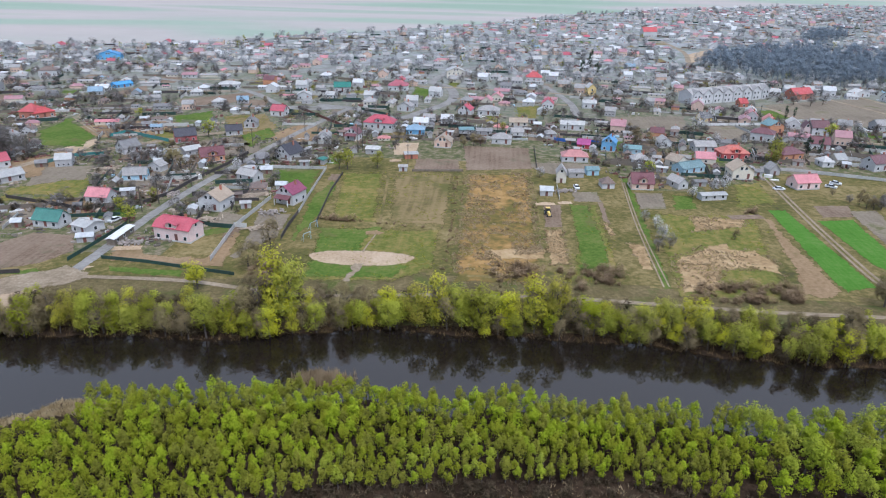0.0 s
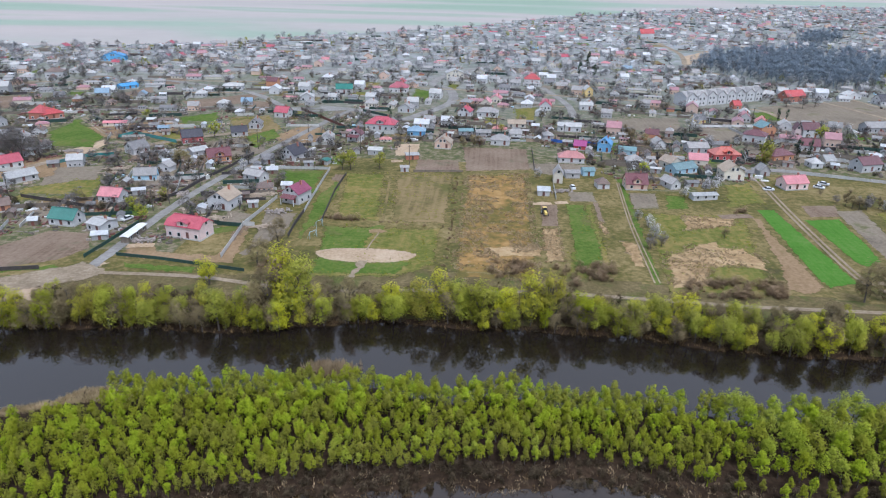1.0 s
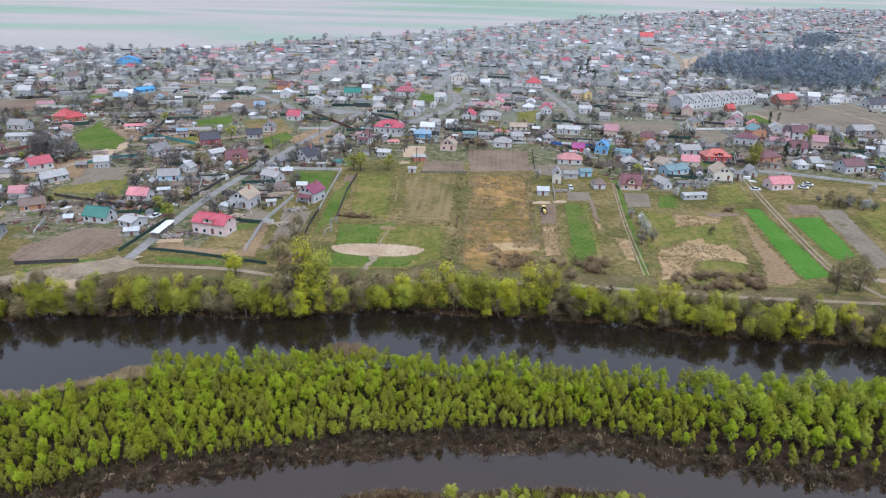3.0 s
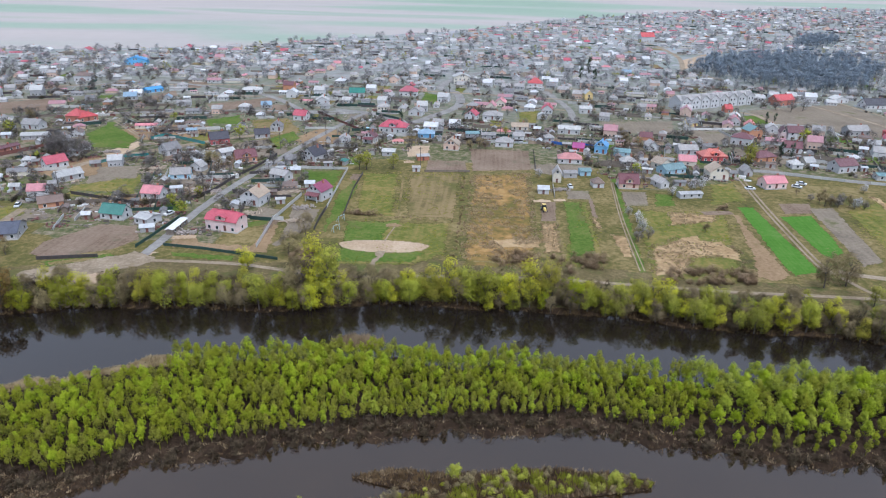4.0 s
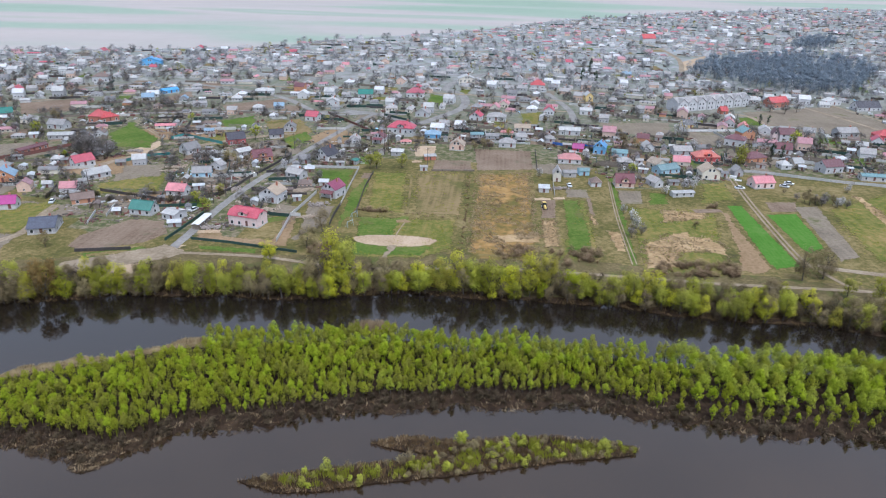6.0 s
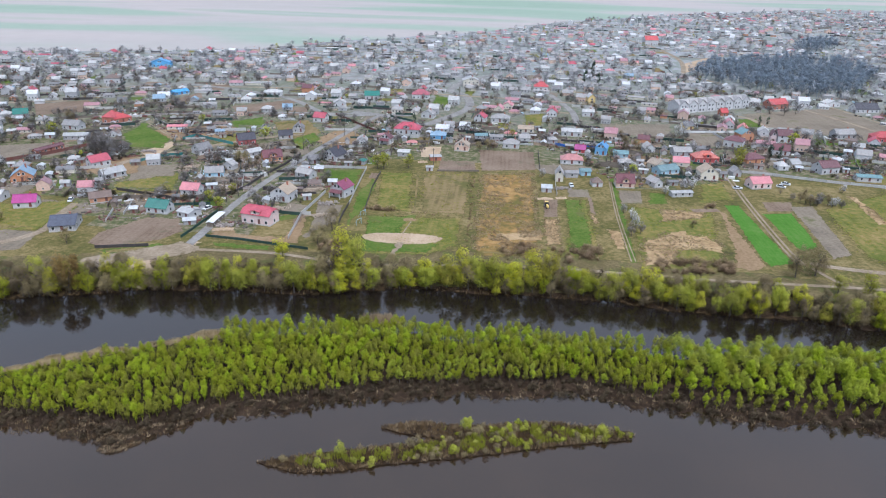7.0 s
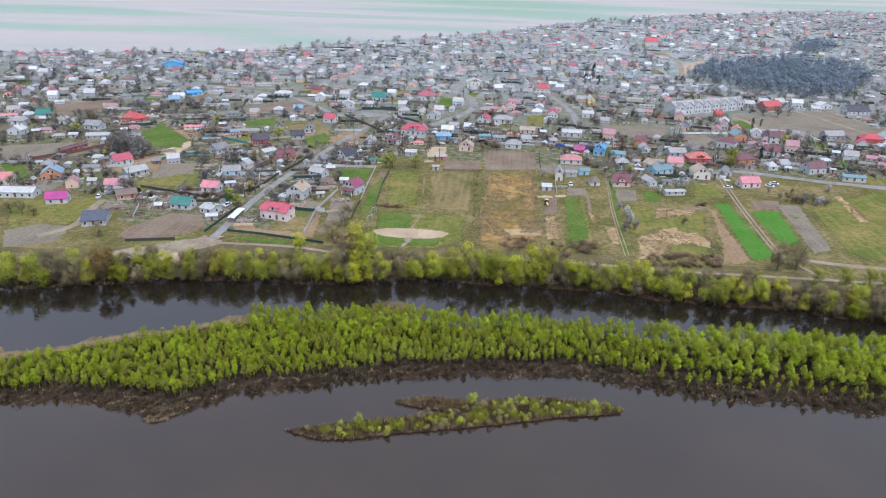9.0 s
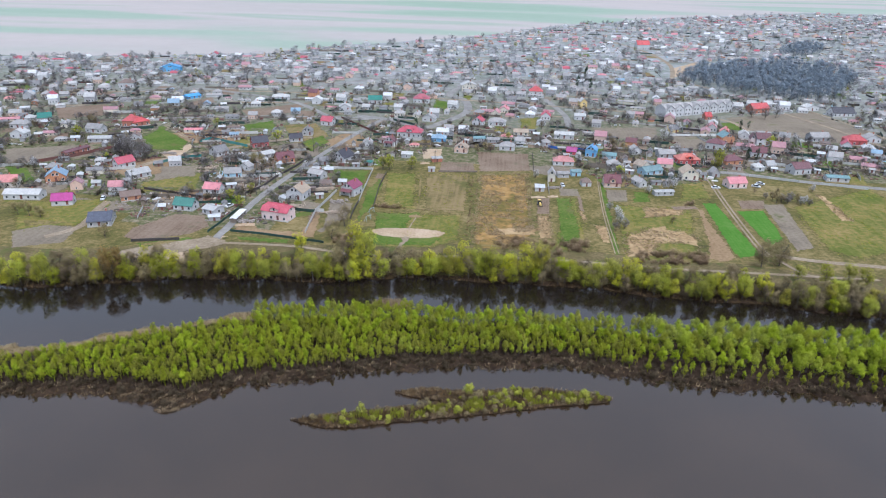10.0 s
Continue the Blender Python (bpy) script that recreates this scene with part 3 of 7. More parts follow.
patch("field", "reedbed", 1, [(52.7, 176.5), (59.1, 180.6), (66.0, 188.0), (74.5, 190.9), (74.5, 185.5), (81.5, 186.4), (85.4, 173.6), (83.1, 165.8), (74.2, 169.2), (67.2, 167.6), (63.4, 153.9), (50.2, 151.7), (50.7, 159.2)])
patch("field", "palesoil", 1, [(92.9, 214.9), (95.0, 212.4), (95.1, 158.2), (88.8, 152.9), (81.9, 155.3), (84.7, 166.7), (86.7, 174.5), (88.8, 191.7)])
patch("field", "crop", 2, [(96.1, 223.3), (104.3, 224.3), (105.9, 161.4), (94.9, 157.1), (93.6, 164.1)])
patch("field", "crop", 2, [(109.4, 214.3), (124.1, 217.2), (122.5, 193.1), (120.3, 178.5), (112.5, 172.9), (110.2, 177.3)])
patch("field", "greysoil", 1, [(124.7, 225.9), (136.8, 227.9), (130.1, 172.6), (120.0, 167.2)])
patch("garden_plot", "soil", 2, [(114.5, 229.7), (129.4, 232.1), (125.2, 218.4), (113.0, 216.4)])
patch("field", "olive", 0, [(137.2, 225.6), (191.9, 263.9), (197.9, 191.5), (143.8, 161.5), (131.6, 170.1)])
patch("field", "reedbed", 1, [(157.5, 245.0), (162.0, 243.3), (160.2, 207.7), (153.9, 206.7)])
patch("field", "olive", 1, [(93.0, 253.0), (106.2, 257.1), (104.9, 229.8), (85.8, 222.5)])
patch("garden_plot", "soil", 1, [(-149.5, 154.1), (-139.0, 172.7), (-125.1, 172.2), (-118.1, 160.3), (-122.6, 150.6), (-139.8, 140.5), (-147.7, 143.8)])
patch("verge", "grass", 1, [(-140.7, 139.2), (-121.8, 148.9), (-117.3, 144.0), (-135.9, 134.6)])
patch("garden_plot", "greysoil", 1, [(-194.9, 143.4), (-185.0, 152.9), (-169.1, 152.3), (-166.4, 135.3), (-183.1, 127.3)])
patch("meadow", "olive", 0, [(-223.0, 181.5), (-202.8, 181.0), (-177.3, 189.1), (-169.0, 179.2), (-170.2, 152.1), (-194.2, 142.3)])
patch("meadow", "grass", 1, [(-254.9, 224.7), (-241.5, 225.1), (-224.1, 206.3), (-233.7, 195.9)])
patch("field", "greysoil", 1, [(-277.8, 255.8), (-239.1, 273.0), (-217.0, 255.3), (-241.8, 232.2), (-258.2, 229.2)])
patch("meadow", "olive", 1, [(-176.2, 211.9), (-150.3, 233.2), (-141.4, 203.2), (-169.5, 194.4)])
patch("yard", "greysoil", 2, [(-178.2, 238.4), (-158.8, 243.9), (-151.8, 223.4), (-170.5, 220.2)])
patch("meadow", "greysoil", 0, [(-148.6, 216.9), (-159.6, 205.6), (-170.4, 213.9), (-179.6, 234.4), (-160.4, 237.1)])
patch("meadow", "grass", 1, [(-218.4, 293.5), (-218.4, 323.7), (-183.4, 289.8), (-178.2, 267.8), (-200.6, 266.4)])
patch("yard", "dirt", 3, [(-37.4, 161.3), (-34.0, 161.7), (-34.4, 157.1), (-35.9, 149.1), (-38.6, 148.8)])
patch("yard", "sand", 1, [(-189.1, 260.5), (-182.6, 284.5), (-176.3, 278.1), (-175.9, 247.2)])
patch("yard", "palesoil", 1, [(-108.9, 159.9), (-104.6, 170.3), (-97.3, 161.3), (-80.6, 160.5), (-79.2, 181.3), (-75.6, 179.9), (-71.6, 154.2), (-82.6, 153.7), (-105.4, 154.0)])
patch("lawn", "grass", 2, [(-91.3, 179.8), (-81.1, 185.0), (-80.2, 179.3), (-87.8, 174.6)])
patch("verge", "grass", 1, [(-104.2, 151.9), (-81.6, 151.6), (-81.0, 146.6), (-101.9, 147.7)])
patch("yard", "greysoil", 1, [(-91.4, 198.5), (-79.7, 195.6), (-79.3, 184.2), (-88.8, 185.0)])
patch("garden_plot", "soil", 1, [(-84.1, 187.2), (-77.1, 185.5), (-74.3, 161.3), (-79.0, 162.7)])
patch("yard", "greysoil", 1, [(-77.8, 198.6), (-65.2, 198.6), (-63.7, 177.6), (-71.0, 163.7), (-72.0, 159.6)])
patch("lawn", "grass", 1, [(-88.3, 247.2), (-67.4, 250.1), (-65.6, 218.1), (-72.6, 230.6), (-82.2, 231.4)])
patch("verge", "grass", 1, [(-64.2, 218.3), (-60.4, 235.8), (-56.7, 229.3), (-55.7, 198.7), (-58.2, 173.8), (-60.5, 175.7)])
patch("meadow", "stubble", 0, [(-145.2, 339.8), (-122.7, 350.7), (-105.5, 319.5), (-108.4, 278.1), (-127.8, 298.3)])
patch("meadow", "grass", 0, [(-171.2, 335.6), (-153.6, 353.1), (-140.2, 326.9), (-157.2, 311.4)])
patch("garden_plot", "grass", 1, [(-121.3, 299.3), (-111.0, 318.7), (-101.7, 302.3), (-108.4, 278.1)])
patch("field", "greysoil", 1, [(110.2, 355.8), (128.6, 359.4), (132.0, 326.9), (106.3, 322.1)])
patch("meadow", "greysoil", 0, [(161.6, 420.6), (237.7, 455.5), (254.1, 373.0), (229.9, 345.0), (193.0, 368.7), (165.5, 371.0)])
patch("lawn", "grass", 1, [(153.3, 404.5), (169.5, 407.7), (167.3, 382.2), (149.0, 375.5)])
patch("field", "greysoil", 0, [(60.3, 370.8), (106.1, 379.9), (100.8, 343.9), (60.8, 343.5)])
patch("garden_plot", "olive", 0, [(11.1, 390.0), (27.0, 396.8), (24.4, 359.0), (11.5, 351.8)])
patch("lawn", "grass", 1, [(-54.2, 447.1), (-34.7, 433.5), (-40.1, 397.9), (-54.1, 414.7)])
patch("field", "soil", 1, [(-314.6, 359.6), (-286.9, 379.3), (-265.6, 345.8), (-292.2, 328.3)])
patch("field", "soil", 1, [(-185.7, 377.1), (-143.9, 416.5), (-148.6, 375.4), (-174.4, 357.5)])
patch("yard", "sand", 1, [(170.5, 653.0), (214.4, 717.1), (203.6, 661.3), (160.2, 591.1)])
patch("field", "soil", 1, [(-235.2, 390.5), (-224.7, 421.0), (-214.2, 401.3), (-225.5, 378.4)])
# the worn sandy oval of the playing field
OVAL = [(-36.0 + 15.8 * math.cos(a) * (1 + 0.06 * math.sin(3 * a)), 165.0 + 6.6 * math.sin(a) * (1 + 0.1 * math.cos(2 * a)) + 0.6 * math.cos(a)) for a in np.linspace(0, 2 * math.pi, 28, endpoint=False)]
patch("sandy_oval", "sand", 3, OVAL, 0.7, 0.7, 1.6)
patch("goal_mouth", "palesoil", 3, [(-38.4, 182.4), (-33.4, 182.9), (-31.9, 185.0), (-35.4, 187.4), (-39.0, 185.6)], 0.6, 0.5)
patch("landing", "sand", 3, [(-110.5, 152), (-106.5, 151), (-112.5, 138), (-114, 132), (-112.5, 128.6), (-124, 126.0), (-132, 124.6), (-137, 130), (-126, 135.5), (-119.5, 145)], 0.8, 0.5)
# trodden bare yards among the houses
for k, (yard_soil, yx, yy, yrx, yry) in enumerate([("palesoil", -143, 195, 17, 11), ("greysoil", -180, 176, 20, 12), ("greysoil", -128, 232, 18, 16), ("palesoil", -187, 237, 24, 16), ("greysoil", -119, 280, 20, 20), ("greysoil", -216, 195, 16, 12), ("greysoil", 31, 265, 17, 13), ("palesoil", 73, 289, 20, 14), ("greysoil", 138, 304, 24, 16), ("palesoil", -93, 307, 16, 18), ("greysoil", -13, 322, 18, 14), ("palesoil", -176, 305, 26, 20)]):
    patch("farm_yard", yard_soil, 0, [(yx + yrx * math.cos(q) * (1 + 0.15 * math.sin(3 * q + k)), yy + yry * math.sin(q) * (1 + 0.15 * math.cos(2 * q + k))) for q in np.linspace(0, 2 * math.pi, 20, endpoint=False)], 1.5, 0.8, 5.0)
ribbon("wheel_rut", "dirt", 0.9, [(110.3, 274.2), (107.4, 228.8), (106.0, 192.7), (105.8, 166.3), (107.5, 159.9)])
ribbon("wheel_rut", "dirt", 0.9, [(112.1, 274.0), (109.2, 228.6), (107.8, 192.7), (107.6, 166.3), (109.3, 160.5)])
ribbon("street", "asphalt", 3.5, [(-111.4, 141.0), (-111.1, 145.9), (-110.8, 168.6), (-110.6, 191.7), (-108.6, 218.2), (-102.5, 261.2), (-95.4, 304.4), (-85.1, 356.9), (-80.8, 369.9)])
ribbon("road", "asphalt", 6.0, [(-102.5, 375.9), (-80.8, 369.9), (-52.7, 349.1), (-41.6, 364.1), (-27.3, 397.3), (-26.4, 425.2), (-32.3, 451.2), (-43.9, 464.9), (-33.4, 512.8), (0.2, 568.0)])
ribbon("river_path", "dirt", 1.9, [(-114.6, 142.7), (-109.5, 144.0), (-78.7, 144.8), (-47.1, 140.2), (-11.5, 144.3), (18.8, 146.2), (45.6, 145.2), (71.5, 144.2), (98.4, 144.6), (142.1, 144.7)])
ribbon("landing", "dirt", 11.0, [(-139.9, 125.9), (-124.1, 136.2), (-117.9, 140.6), (-112.6, 143.3), (-109.4, 149.8)])
ribbon("field_track", "dirt", 3.0, [(109.7, 164.1), (115.7, 161.3), (128.9, 158.7), (142.1, 157.7), (166.6, 155.1)])
ribbon("field_track", "dirt", 1.6, [(109.2, 160.3), (113.3, 149.6), (117.2, 144.6)])
ribbon("wheel_rut", "dirt", 0.45, [(50.9, 249.5), (48.0, 201.2), (47.1, 154.6)])
ribbon("wheel_rut", "dirt", 0.45, [(51.8, 249.7), (49.1, 201.4), (48.6, 154.8)])
ribbon("street", "asphalt", 5.0, [(112.0, 277.3), (132.2, 274.7), (160.3, 265.9), (190.5, 261.0), (247.9, 254.2)])
ribbon("street", "dirt", 4.5, [(158.6, 581.2), (175.5, 558.1), (185.9, 538.0)])
ribbon("field_track", "dirt", 3.0, [(211.1, 450.0), (229.7, 397.6), (241.4, 347.1)])
ribbon("field_track", "dirt", 3.0, [(235.8, 461.3), (246.6, 419.6), (254.1, 373.0)])
ribbon("street", "dirt", 4.0, [(155.8, 413.9), (164.4, 403.2), (167.1, 375.9)])
ribbon("wheel_rut", "dirt", 0.9, [(-218.4, 325.1), (-201.8, 308.1), (-182.8, 288.8)])
ribbon("wheel_rut", "dirt", 0.9, [(-217.6, 328.0), (-199.6, 308.5), (-180.8, 289.1)])
ribbon("street", "dirt", 3.5, [(-178.0, 139.0), (-170.2, 152.1), (-173.7, 169.8), (-175.7, 184.0)])
ribbon("street", "asphalt", 4.5, [(32.7, 466.1), (44.9, 406.0), (45.2, 367.9)])
ribbon("trodden_path", "dirt", 0.5, [(-34.7, 184.9), (-36.0, 174.3), (-36.4, 167.8)])
ribbon("trodden_path", "stubble", 0.9, [(-40.7, 247.5), (-35.1, 191.8)])
ribbon("street", "dirt", 4.5, [(-115.2, 312.6), (-138.2, 297.2), (-162.3, 272.4), (-183.0, 248.1), (-191.2, 226.0)])
ribbon("street", "asphalt", 4.5, [(-84.1, 370.6), (-114.0, 364.5), (-149.1, 404.8), (-187.5, 429.3), (-260.2, 449.4), (-303.0, 415.2)])
ribbon("street", "asphalt", 4.5, [(-19.8, 616.3), (30.7, 610.6), (92.4, 574.9), (157.4, 590.5)])
ribbon("street", "dirt", 4.5, [(121.3, 945.1), (167.6, 801.4), (177.4, 686.3), (158.6, 581.2)])
ribbon("street", "asphalt", 4.5, [(-159.4, 472.6), (-105.0, 543.3), (-43.3, 629.4)])
# island in the near arm
bm = bmesh.new()
top = ragged(ISLAND, 1.5, 0.35)
cx0, cy0 = sum(p[0] for p in ISLAND) / len(ISLAND), sum(p[1] for p in ISLAND) / len(ISLAND)
ring_a = [bm.verts.new((x, y, WATER - 0.6)) for x, y in top]
ring_b = [bm.verts.new((x, y, WATER + 0.25)) for x, y in top]
for i in range(len(top)):
    k = (i + 1) % len(top)
    bm.faces.new((ring_a[i], ring_a[k], ring_b[k], ring_b[i]))
bm.faces.new(ring_b)
tagged(to_object("island", bm, "mud"), "low muddy reed island in the river", "island", kind="structure")


# ---- buildings ----
house_spots = []


def window_parts():
    bm = bmesh.new()
    hull(bm, [(-0.72, 0.02, -0.09), (0.72, 0.02, -0.09), (0.62, 0.02, 1.4), (-0.62, 0.02, 1.4)], [(-0.72, -0.12, -0.06), (0.72, -0.12, -0.06), (0.62, -0.05, 1.4), (-0.62, -0.05, 1.4)])
    fr = bpy.data.meshes.new("window")
    bm.to_mesh(fr), bm.free()
    fr.materials.append(M["trimwhite"])
    bm = bmesh.new()
    hull(bm, [(-0.5, -0.02, 0.1), (0.5, -0.02, 0.1), (0.5, -0.02, 1.28), (-0.5, -0.02, 1.28)], [(-0.5, -0.13, 0.1), (0.5, -0.13, 0.1), (0.5, -0.07, 1.28), (-0.5, -0.07, 1.28)])
    gl = bpy.data.meshes.new("pane")
    bm.to_mesh(gl), bm.free()
    gl.materials.append(M["glass"])
    bm = bmesh.new()
    box(bm, -0.5, 0.5, -0.06, 0.02, 0, 2.05)
    dr = bpy.data.meshes.new("door")
    bm.to_mesh(dr), bm.free()
    dr.materials.append(M["f_brown"])
    return fr, gl, dr


WIN_FRAME, WIN_PANE, DOOR = window_parts()


def add_window(parent, x, y, z, turn, size=1.0):
    f = new("window", WIN_FRAME)
    f.parent = parent
    f.matrix_basis = pose(x, y, z, 0, 0, turn) @ Matrix.Diagonal((size, 1, size, 1))
    g = new("pane", WIN_PANE)
    g.parent = f


def roof_mesh(bm, w, d, h, rise, shape, over=0.32, thick=0.14):
    """Roof slabs over a w x d plan with eaves at h."""
    if shape == "gable_y":
        sub = bmesh.new()
        roof_mesh(sub, d, w, h, rise, "gable_x", over, thick)
        bmesh.ops.rotate(sub, verts=sub.verts, cent=(0, 0, 0), matrix=Matrix.Rotation(radians(90), 3, "Z"))
        me = bpy.data.meshes.new("tmp")
        sub.to_mesh(me), sub.free()
        bm.from_mesh(me)
        bpy.data.meshes.remove(me)
        return
    hw, hd = w / 2 + over, d / 2 + over
    drop = rise * over / (d / 2)
    e = h - drop
    if shape == "gable_x":
        for s in (-1, 1):
            lo = [(-hw, s * hd, e), (hw, s * hd, e), (hw, 0, h + rise), (-hw, 0, h + rise)]
            hi = [(x, y, z + thick) for x, y, z in lo]
            if s > 0:
                lo, hi = lo[::-1], hi[::-1]
            hull(bm, lo, hi)
    else:
        run = min(hw * 0.92, hd) * (0.42 if shape == "half" else 1.0)
        zt = h + rise
        zr = e + (zt - e) * (0.55 if shape == "half" else 0.0)
        yr = hd * (0.45 if shape == "half" else 1.0)
        if shape == "half":
            low = [(-hw, -hd, e), (hw, -hd, e), (hw, -yr, zr), (hw, yr, zr), (hw, hd, e), (-hw, hd, e), (-hw, yr, zr), (-hw, -yr, zr)]
        else:
            low = [(-hw, -hd, e), (hw, -hd, e), (hw, hd, e), (-hw, hd, e)]
        a, b = (-hw + run, 0, zt), (hw - run, 0, zt)
        for dz in (0, thick):
            v = [bm.verts.new((x, y, z + dz)) for x, y, z in low]
            p, q = bm.verts.new((*a[:2], a[2] + dz)), bm.verts.new((*b[:2], b[2] + dz))
            if shape == "half":
                fs = [(v[0], v[1], v[2], q, p, v[7]), (v[2], v[3], q), (v[3], v[4], v[5], v[6], p, q), (v[6], v[7], p)]
            else:
                fs = [(v[0], v[1], q, p), (v[1], v[2], q), (v[2], v[3], p, q), (v[3], v[0], p)]
            for f in fs:
                bm.faces.new(f if dz else f[::-1])
            if dz:
                n = len(v)
                for i in range(n):
                    k = (i + 1) % n
                    bm.faces.new((prev[i], prev[k], v[k], v[i]))
            prev = v


def wall_mesh(bm, w, d, h, rise, shape):
    if shape == "hip":
        box(bm, -w / 2, w / 2, -d / 2, d / 2, -0.3, h)
        return
    if shape == "gable_y":
        prof = [(-w / 2, -0.3), (w / 2, -0.3), (w / 2, h), (0, h + rise - 0.03), (-w / 2, h)]
        hull(bm, [(x, -d / 2, z) for x, z in prof][::-1], [(x, d / 2, z) for x, z in prof][::-1])
        return
    t = 0.5 if shape == "half" else 1.0
    top = [(0, h + rise - 0.03)] if shape == "gable_x" else [(d / 2 * 0.5, h + rise * 0.48), (-d / 2 * 0.5, h + rise * 0.48)]
    prof = [(-d / 2, -0.3), (d / 2, -0.3), (d / 2, h), *top, (-d / 2, h)]
    hull(bm, [(-w / 2, y, z) for y, z in prof][::-1], [(w / 2, y, z) for y, z in prof][::-1])


def house(x, y, rot, w, d, h, rise, shape, wall, roof, label, dormer=False, porch="", floors=1):
    w, d, h, rise = w * 0.95 - 0.4, d * 0.74, h * 0.8, rise * 0.74
    small = h < 2.3 or w * d < 24
    kind = "shed" if any(k in label for k in ("shed", "barn", "garage", "outbuilding", "annex", "hut")) else "house"
    e = thing(kind, x, y, 0, rot, label, kind)
    house_spots.append((x, y, max(w, d) / 2 + 2))
    bm = bmesh.new()
    wall_mesh(bm, w, d, h, rise, shape)
    part("wall", bm, wall, e)
    bm = bmesh.new()
    roof_mesh(bm, w, d, h, rise, shape)
    part("roof", bm, roof, e)
    if not small:
        bm = bmesh.new()
        box(bm, -w / 2 - 0.08, w / 2 + 0.08, -d / 2 - 0.08, d / 2 + 0.08, -0.3, 0.45)
        part("plinth", bm, "concrete", e)
        bm = bmesh.new()
        cx, cy = (w * 0.22, d * 0.08) if shape != "gable_y" else (w * 0.14, d * 0.18)
        box(bm, cx - 0.3, cx + 0.3, cy - 0.3, cy + 0.3, h + 0.3, h + rise + 0.9)
        box(bm, cx - 0.38, cx + 0.38, cy - 0.38, cy + 0.38, h + rise + 0.75, h + rise + 0.9)
        part("chimney", bm, "brick", e)
        if shape in ("gable_x", "half", "hip"):
            bm = bmesh.new()
            k = w / 2 + 0.3 if shape == "gable_x" else max(0.3, w / 2 - d * (0.2 if shape == "half" else 0.48))
            box(bm, -k, k, -0.16, 0.16, h + rise + 0.06, h + rise + 0.24)
            part("ridge_cap", bm, roof, e)
    # openings on the front and both ends
    sill = 0.75
    for fl in range(floors):
        z = sill + fl * 2.2
        if z + 1.3 > h and fl:
            break
        if small and w < 5.6:
            o = new("door", DOOR)
            o.parent = e
            o.matrix_basis = pose(0, -d / 2, 0.0) @ Matrix.Diagonal((0.9, 1, 0.88, 1))
            break
        n = max(1, int(w / 3.0))
        for i in range(n):
            px = (i + 0.5) * w / n - w / 2
            if fl == 0 and n > 1 and i == n // 2 and not small:
                o = new("door", DOOR)
                o.parent = e
                o.matrix_basis = pose(px, -d / 2, 0.45)
            else:
                add_window(e, px, -d / 2, z, 0, 0.75 if small else 0.9)
        if not small:
            m = max(1, int(d / 4.0))
            for i in range(m):
                py = (i + 0.5) * d / m - d / 2
                add_window(e, w / 2, py, z, 90, 0.9)
                add_window(e, -w / 2, py, z, -90, 0.9)
    if shape == "gable_y" and rise > 2.5:
        for px in ((-0.9, 0.9) if w > 6 else (0,)):
            add_window(e, px, -d / 2, h + 0.35, 0, 0.9)
    if shape in ("gable_x", "half") and rise > 2.5:
        add_window(e, w / 2, 0, h + 0.2, 90, 0.85)
        add_window(e, -w / 2, 0, h + 0.2, -90, 0.85)
    if dormer:
        dw, dz = min(3.6, w * 0.36), h + rise * 0.15
        bm = bmesh.new()
        prof = [(-dw / 2, h - 0.3), (dw / 2, h - 0.3), (dw / 2, dz + 0.9), (0, h + rise * 0.72), (-dw / 2, dz + 0.9)]
        hull(bm, [(a, -d / 2 - 0.04, b) for a, b in prof][::-1], [(a, -d * 0.05, b) for a, b in prof][::-1])
        dm = part("dormer", bm, wall, e)
        add_window(dm, 0, -d / 2 - 0.05, h + 0.35, 0, 0.9)
        bm = bmesh.new()
        for s in (-1, 1):
            lo = [(s * (dw / 2 + 0.4), -d / 2 - 0.5, dz + 0.72), (0, -d / 2 - 0.5, h + rise * 0.74), (0, 0, h + rise * 0.74), (s * (dw / 2 + 0.4), -d * 0.12, dz + 0.72)]
            hi = [(a, b, c + 0.14) for a, b, c in lo]
            hull(bm, lo if s < 0 else lo[::-1], hi if s < 0 else hi[::-1])
        part("dormer_roof", bm, roof, e)
    if porch:
        bm = bmesh.new()
        hull(bm, [(-w * 0.42, -d / 2 - 2.4, 2.5), (w * 0.42, -d / 2 - 2.4, 2.5), (w * 0.42, -d / 2, 3.3), (-w * 0.42, -d / 2, 3.3)],
             [(-w * 0.42, -d / 2 - 2.4, 2.64), (w * 0.42, -d / 2 - 2.4, 2.64), (w * 0.42, -d / 2, 3.44), (-w * 0.42, -d / 2, 3.44)])
        part("porch_roof", bm, porch, e)
        for px in (-w * 0.38, w * 0.38):
            bm = bmesh.new()
            box(bm, px - 0.12, px + 0.12, -d / 2 - 2.25, -d / 2 - 2.0, 0, 2.6)
            part("porch_post", bm, "trimwhite", e)
    return e


house(-93.5, 174.0, -12, 13.4, 9.5, 5.2, 3.4, "half", "pink", "r_crimson", "pale pink two-storey house with a crimson hipped roof", dormer=True, floors=2)
house(-137.0, 179.2, -7, 10.0, 8, 3.2, 3.4, "gable_x", "white", "r_green", "white cottage with a dark green sheet roof")
house(-123.3, 175.9, -20, 7.0, 9, 3.2, 1.2, "gable_x", "white", "r_pale", "white outbuilding with a shallow grey slate roof")
house(-110.2, 170.7, 89, 12.2, 3.2, 2.6, 0.3, "gable_x", "f_wood", "trimwhite", "open carport with a long white roof by the lane")
house(-133.9, 202.4, -4, 8.8, 8, 3.2, 3.0, "gable_x", "white", "r_pink", "white cottage with a faded pinkish red roof")
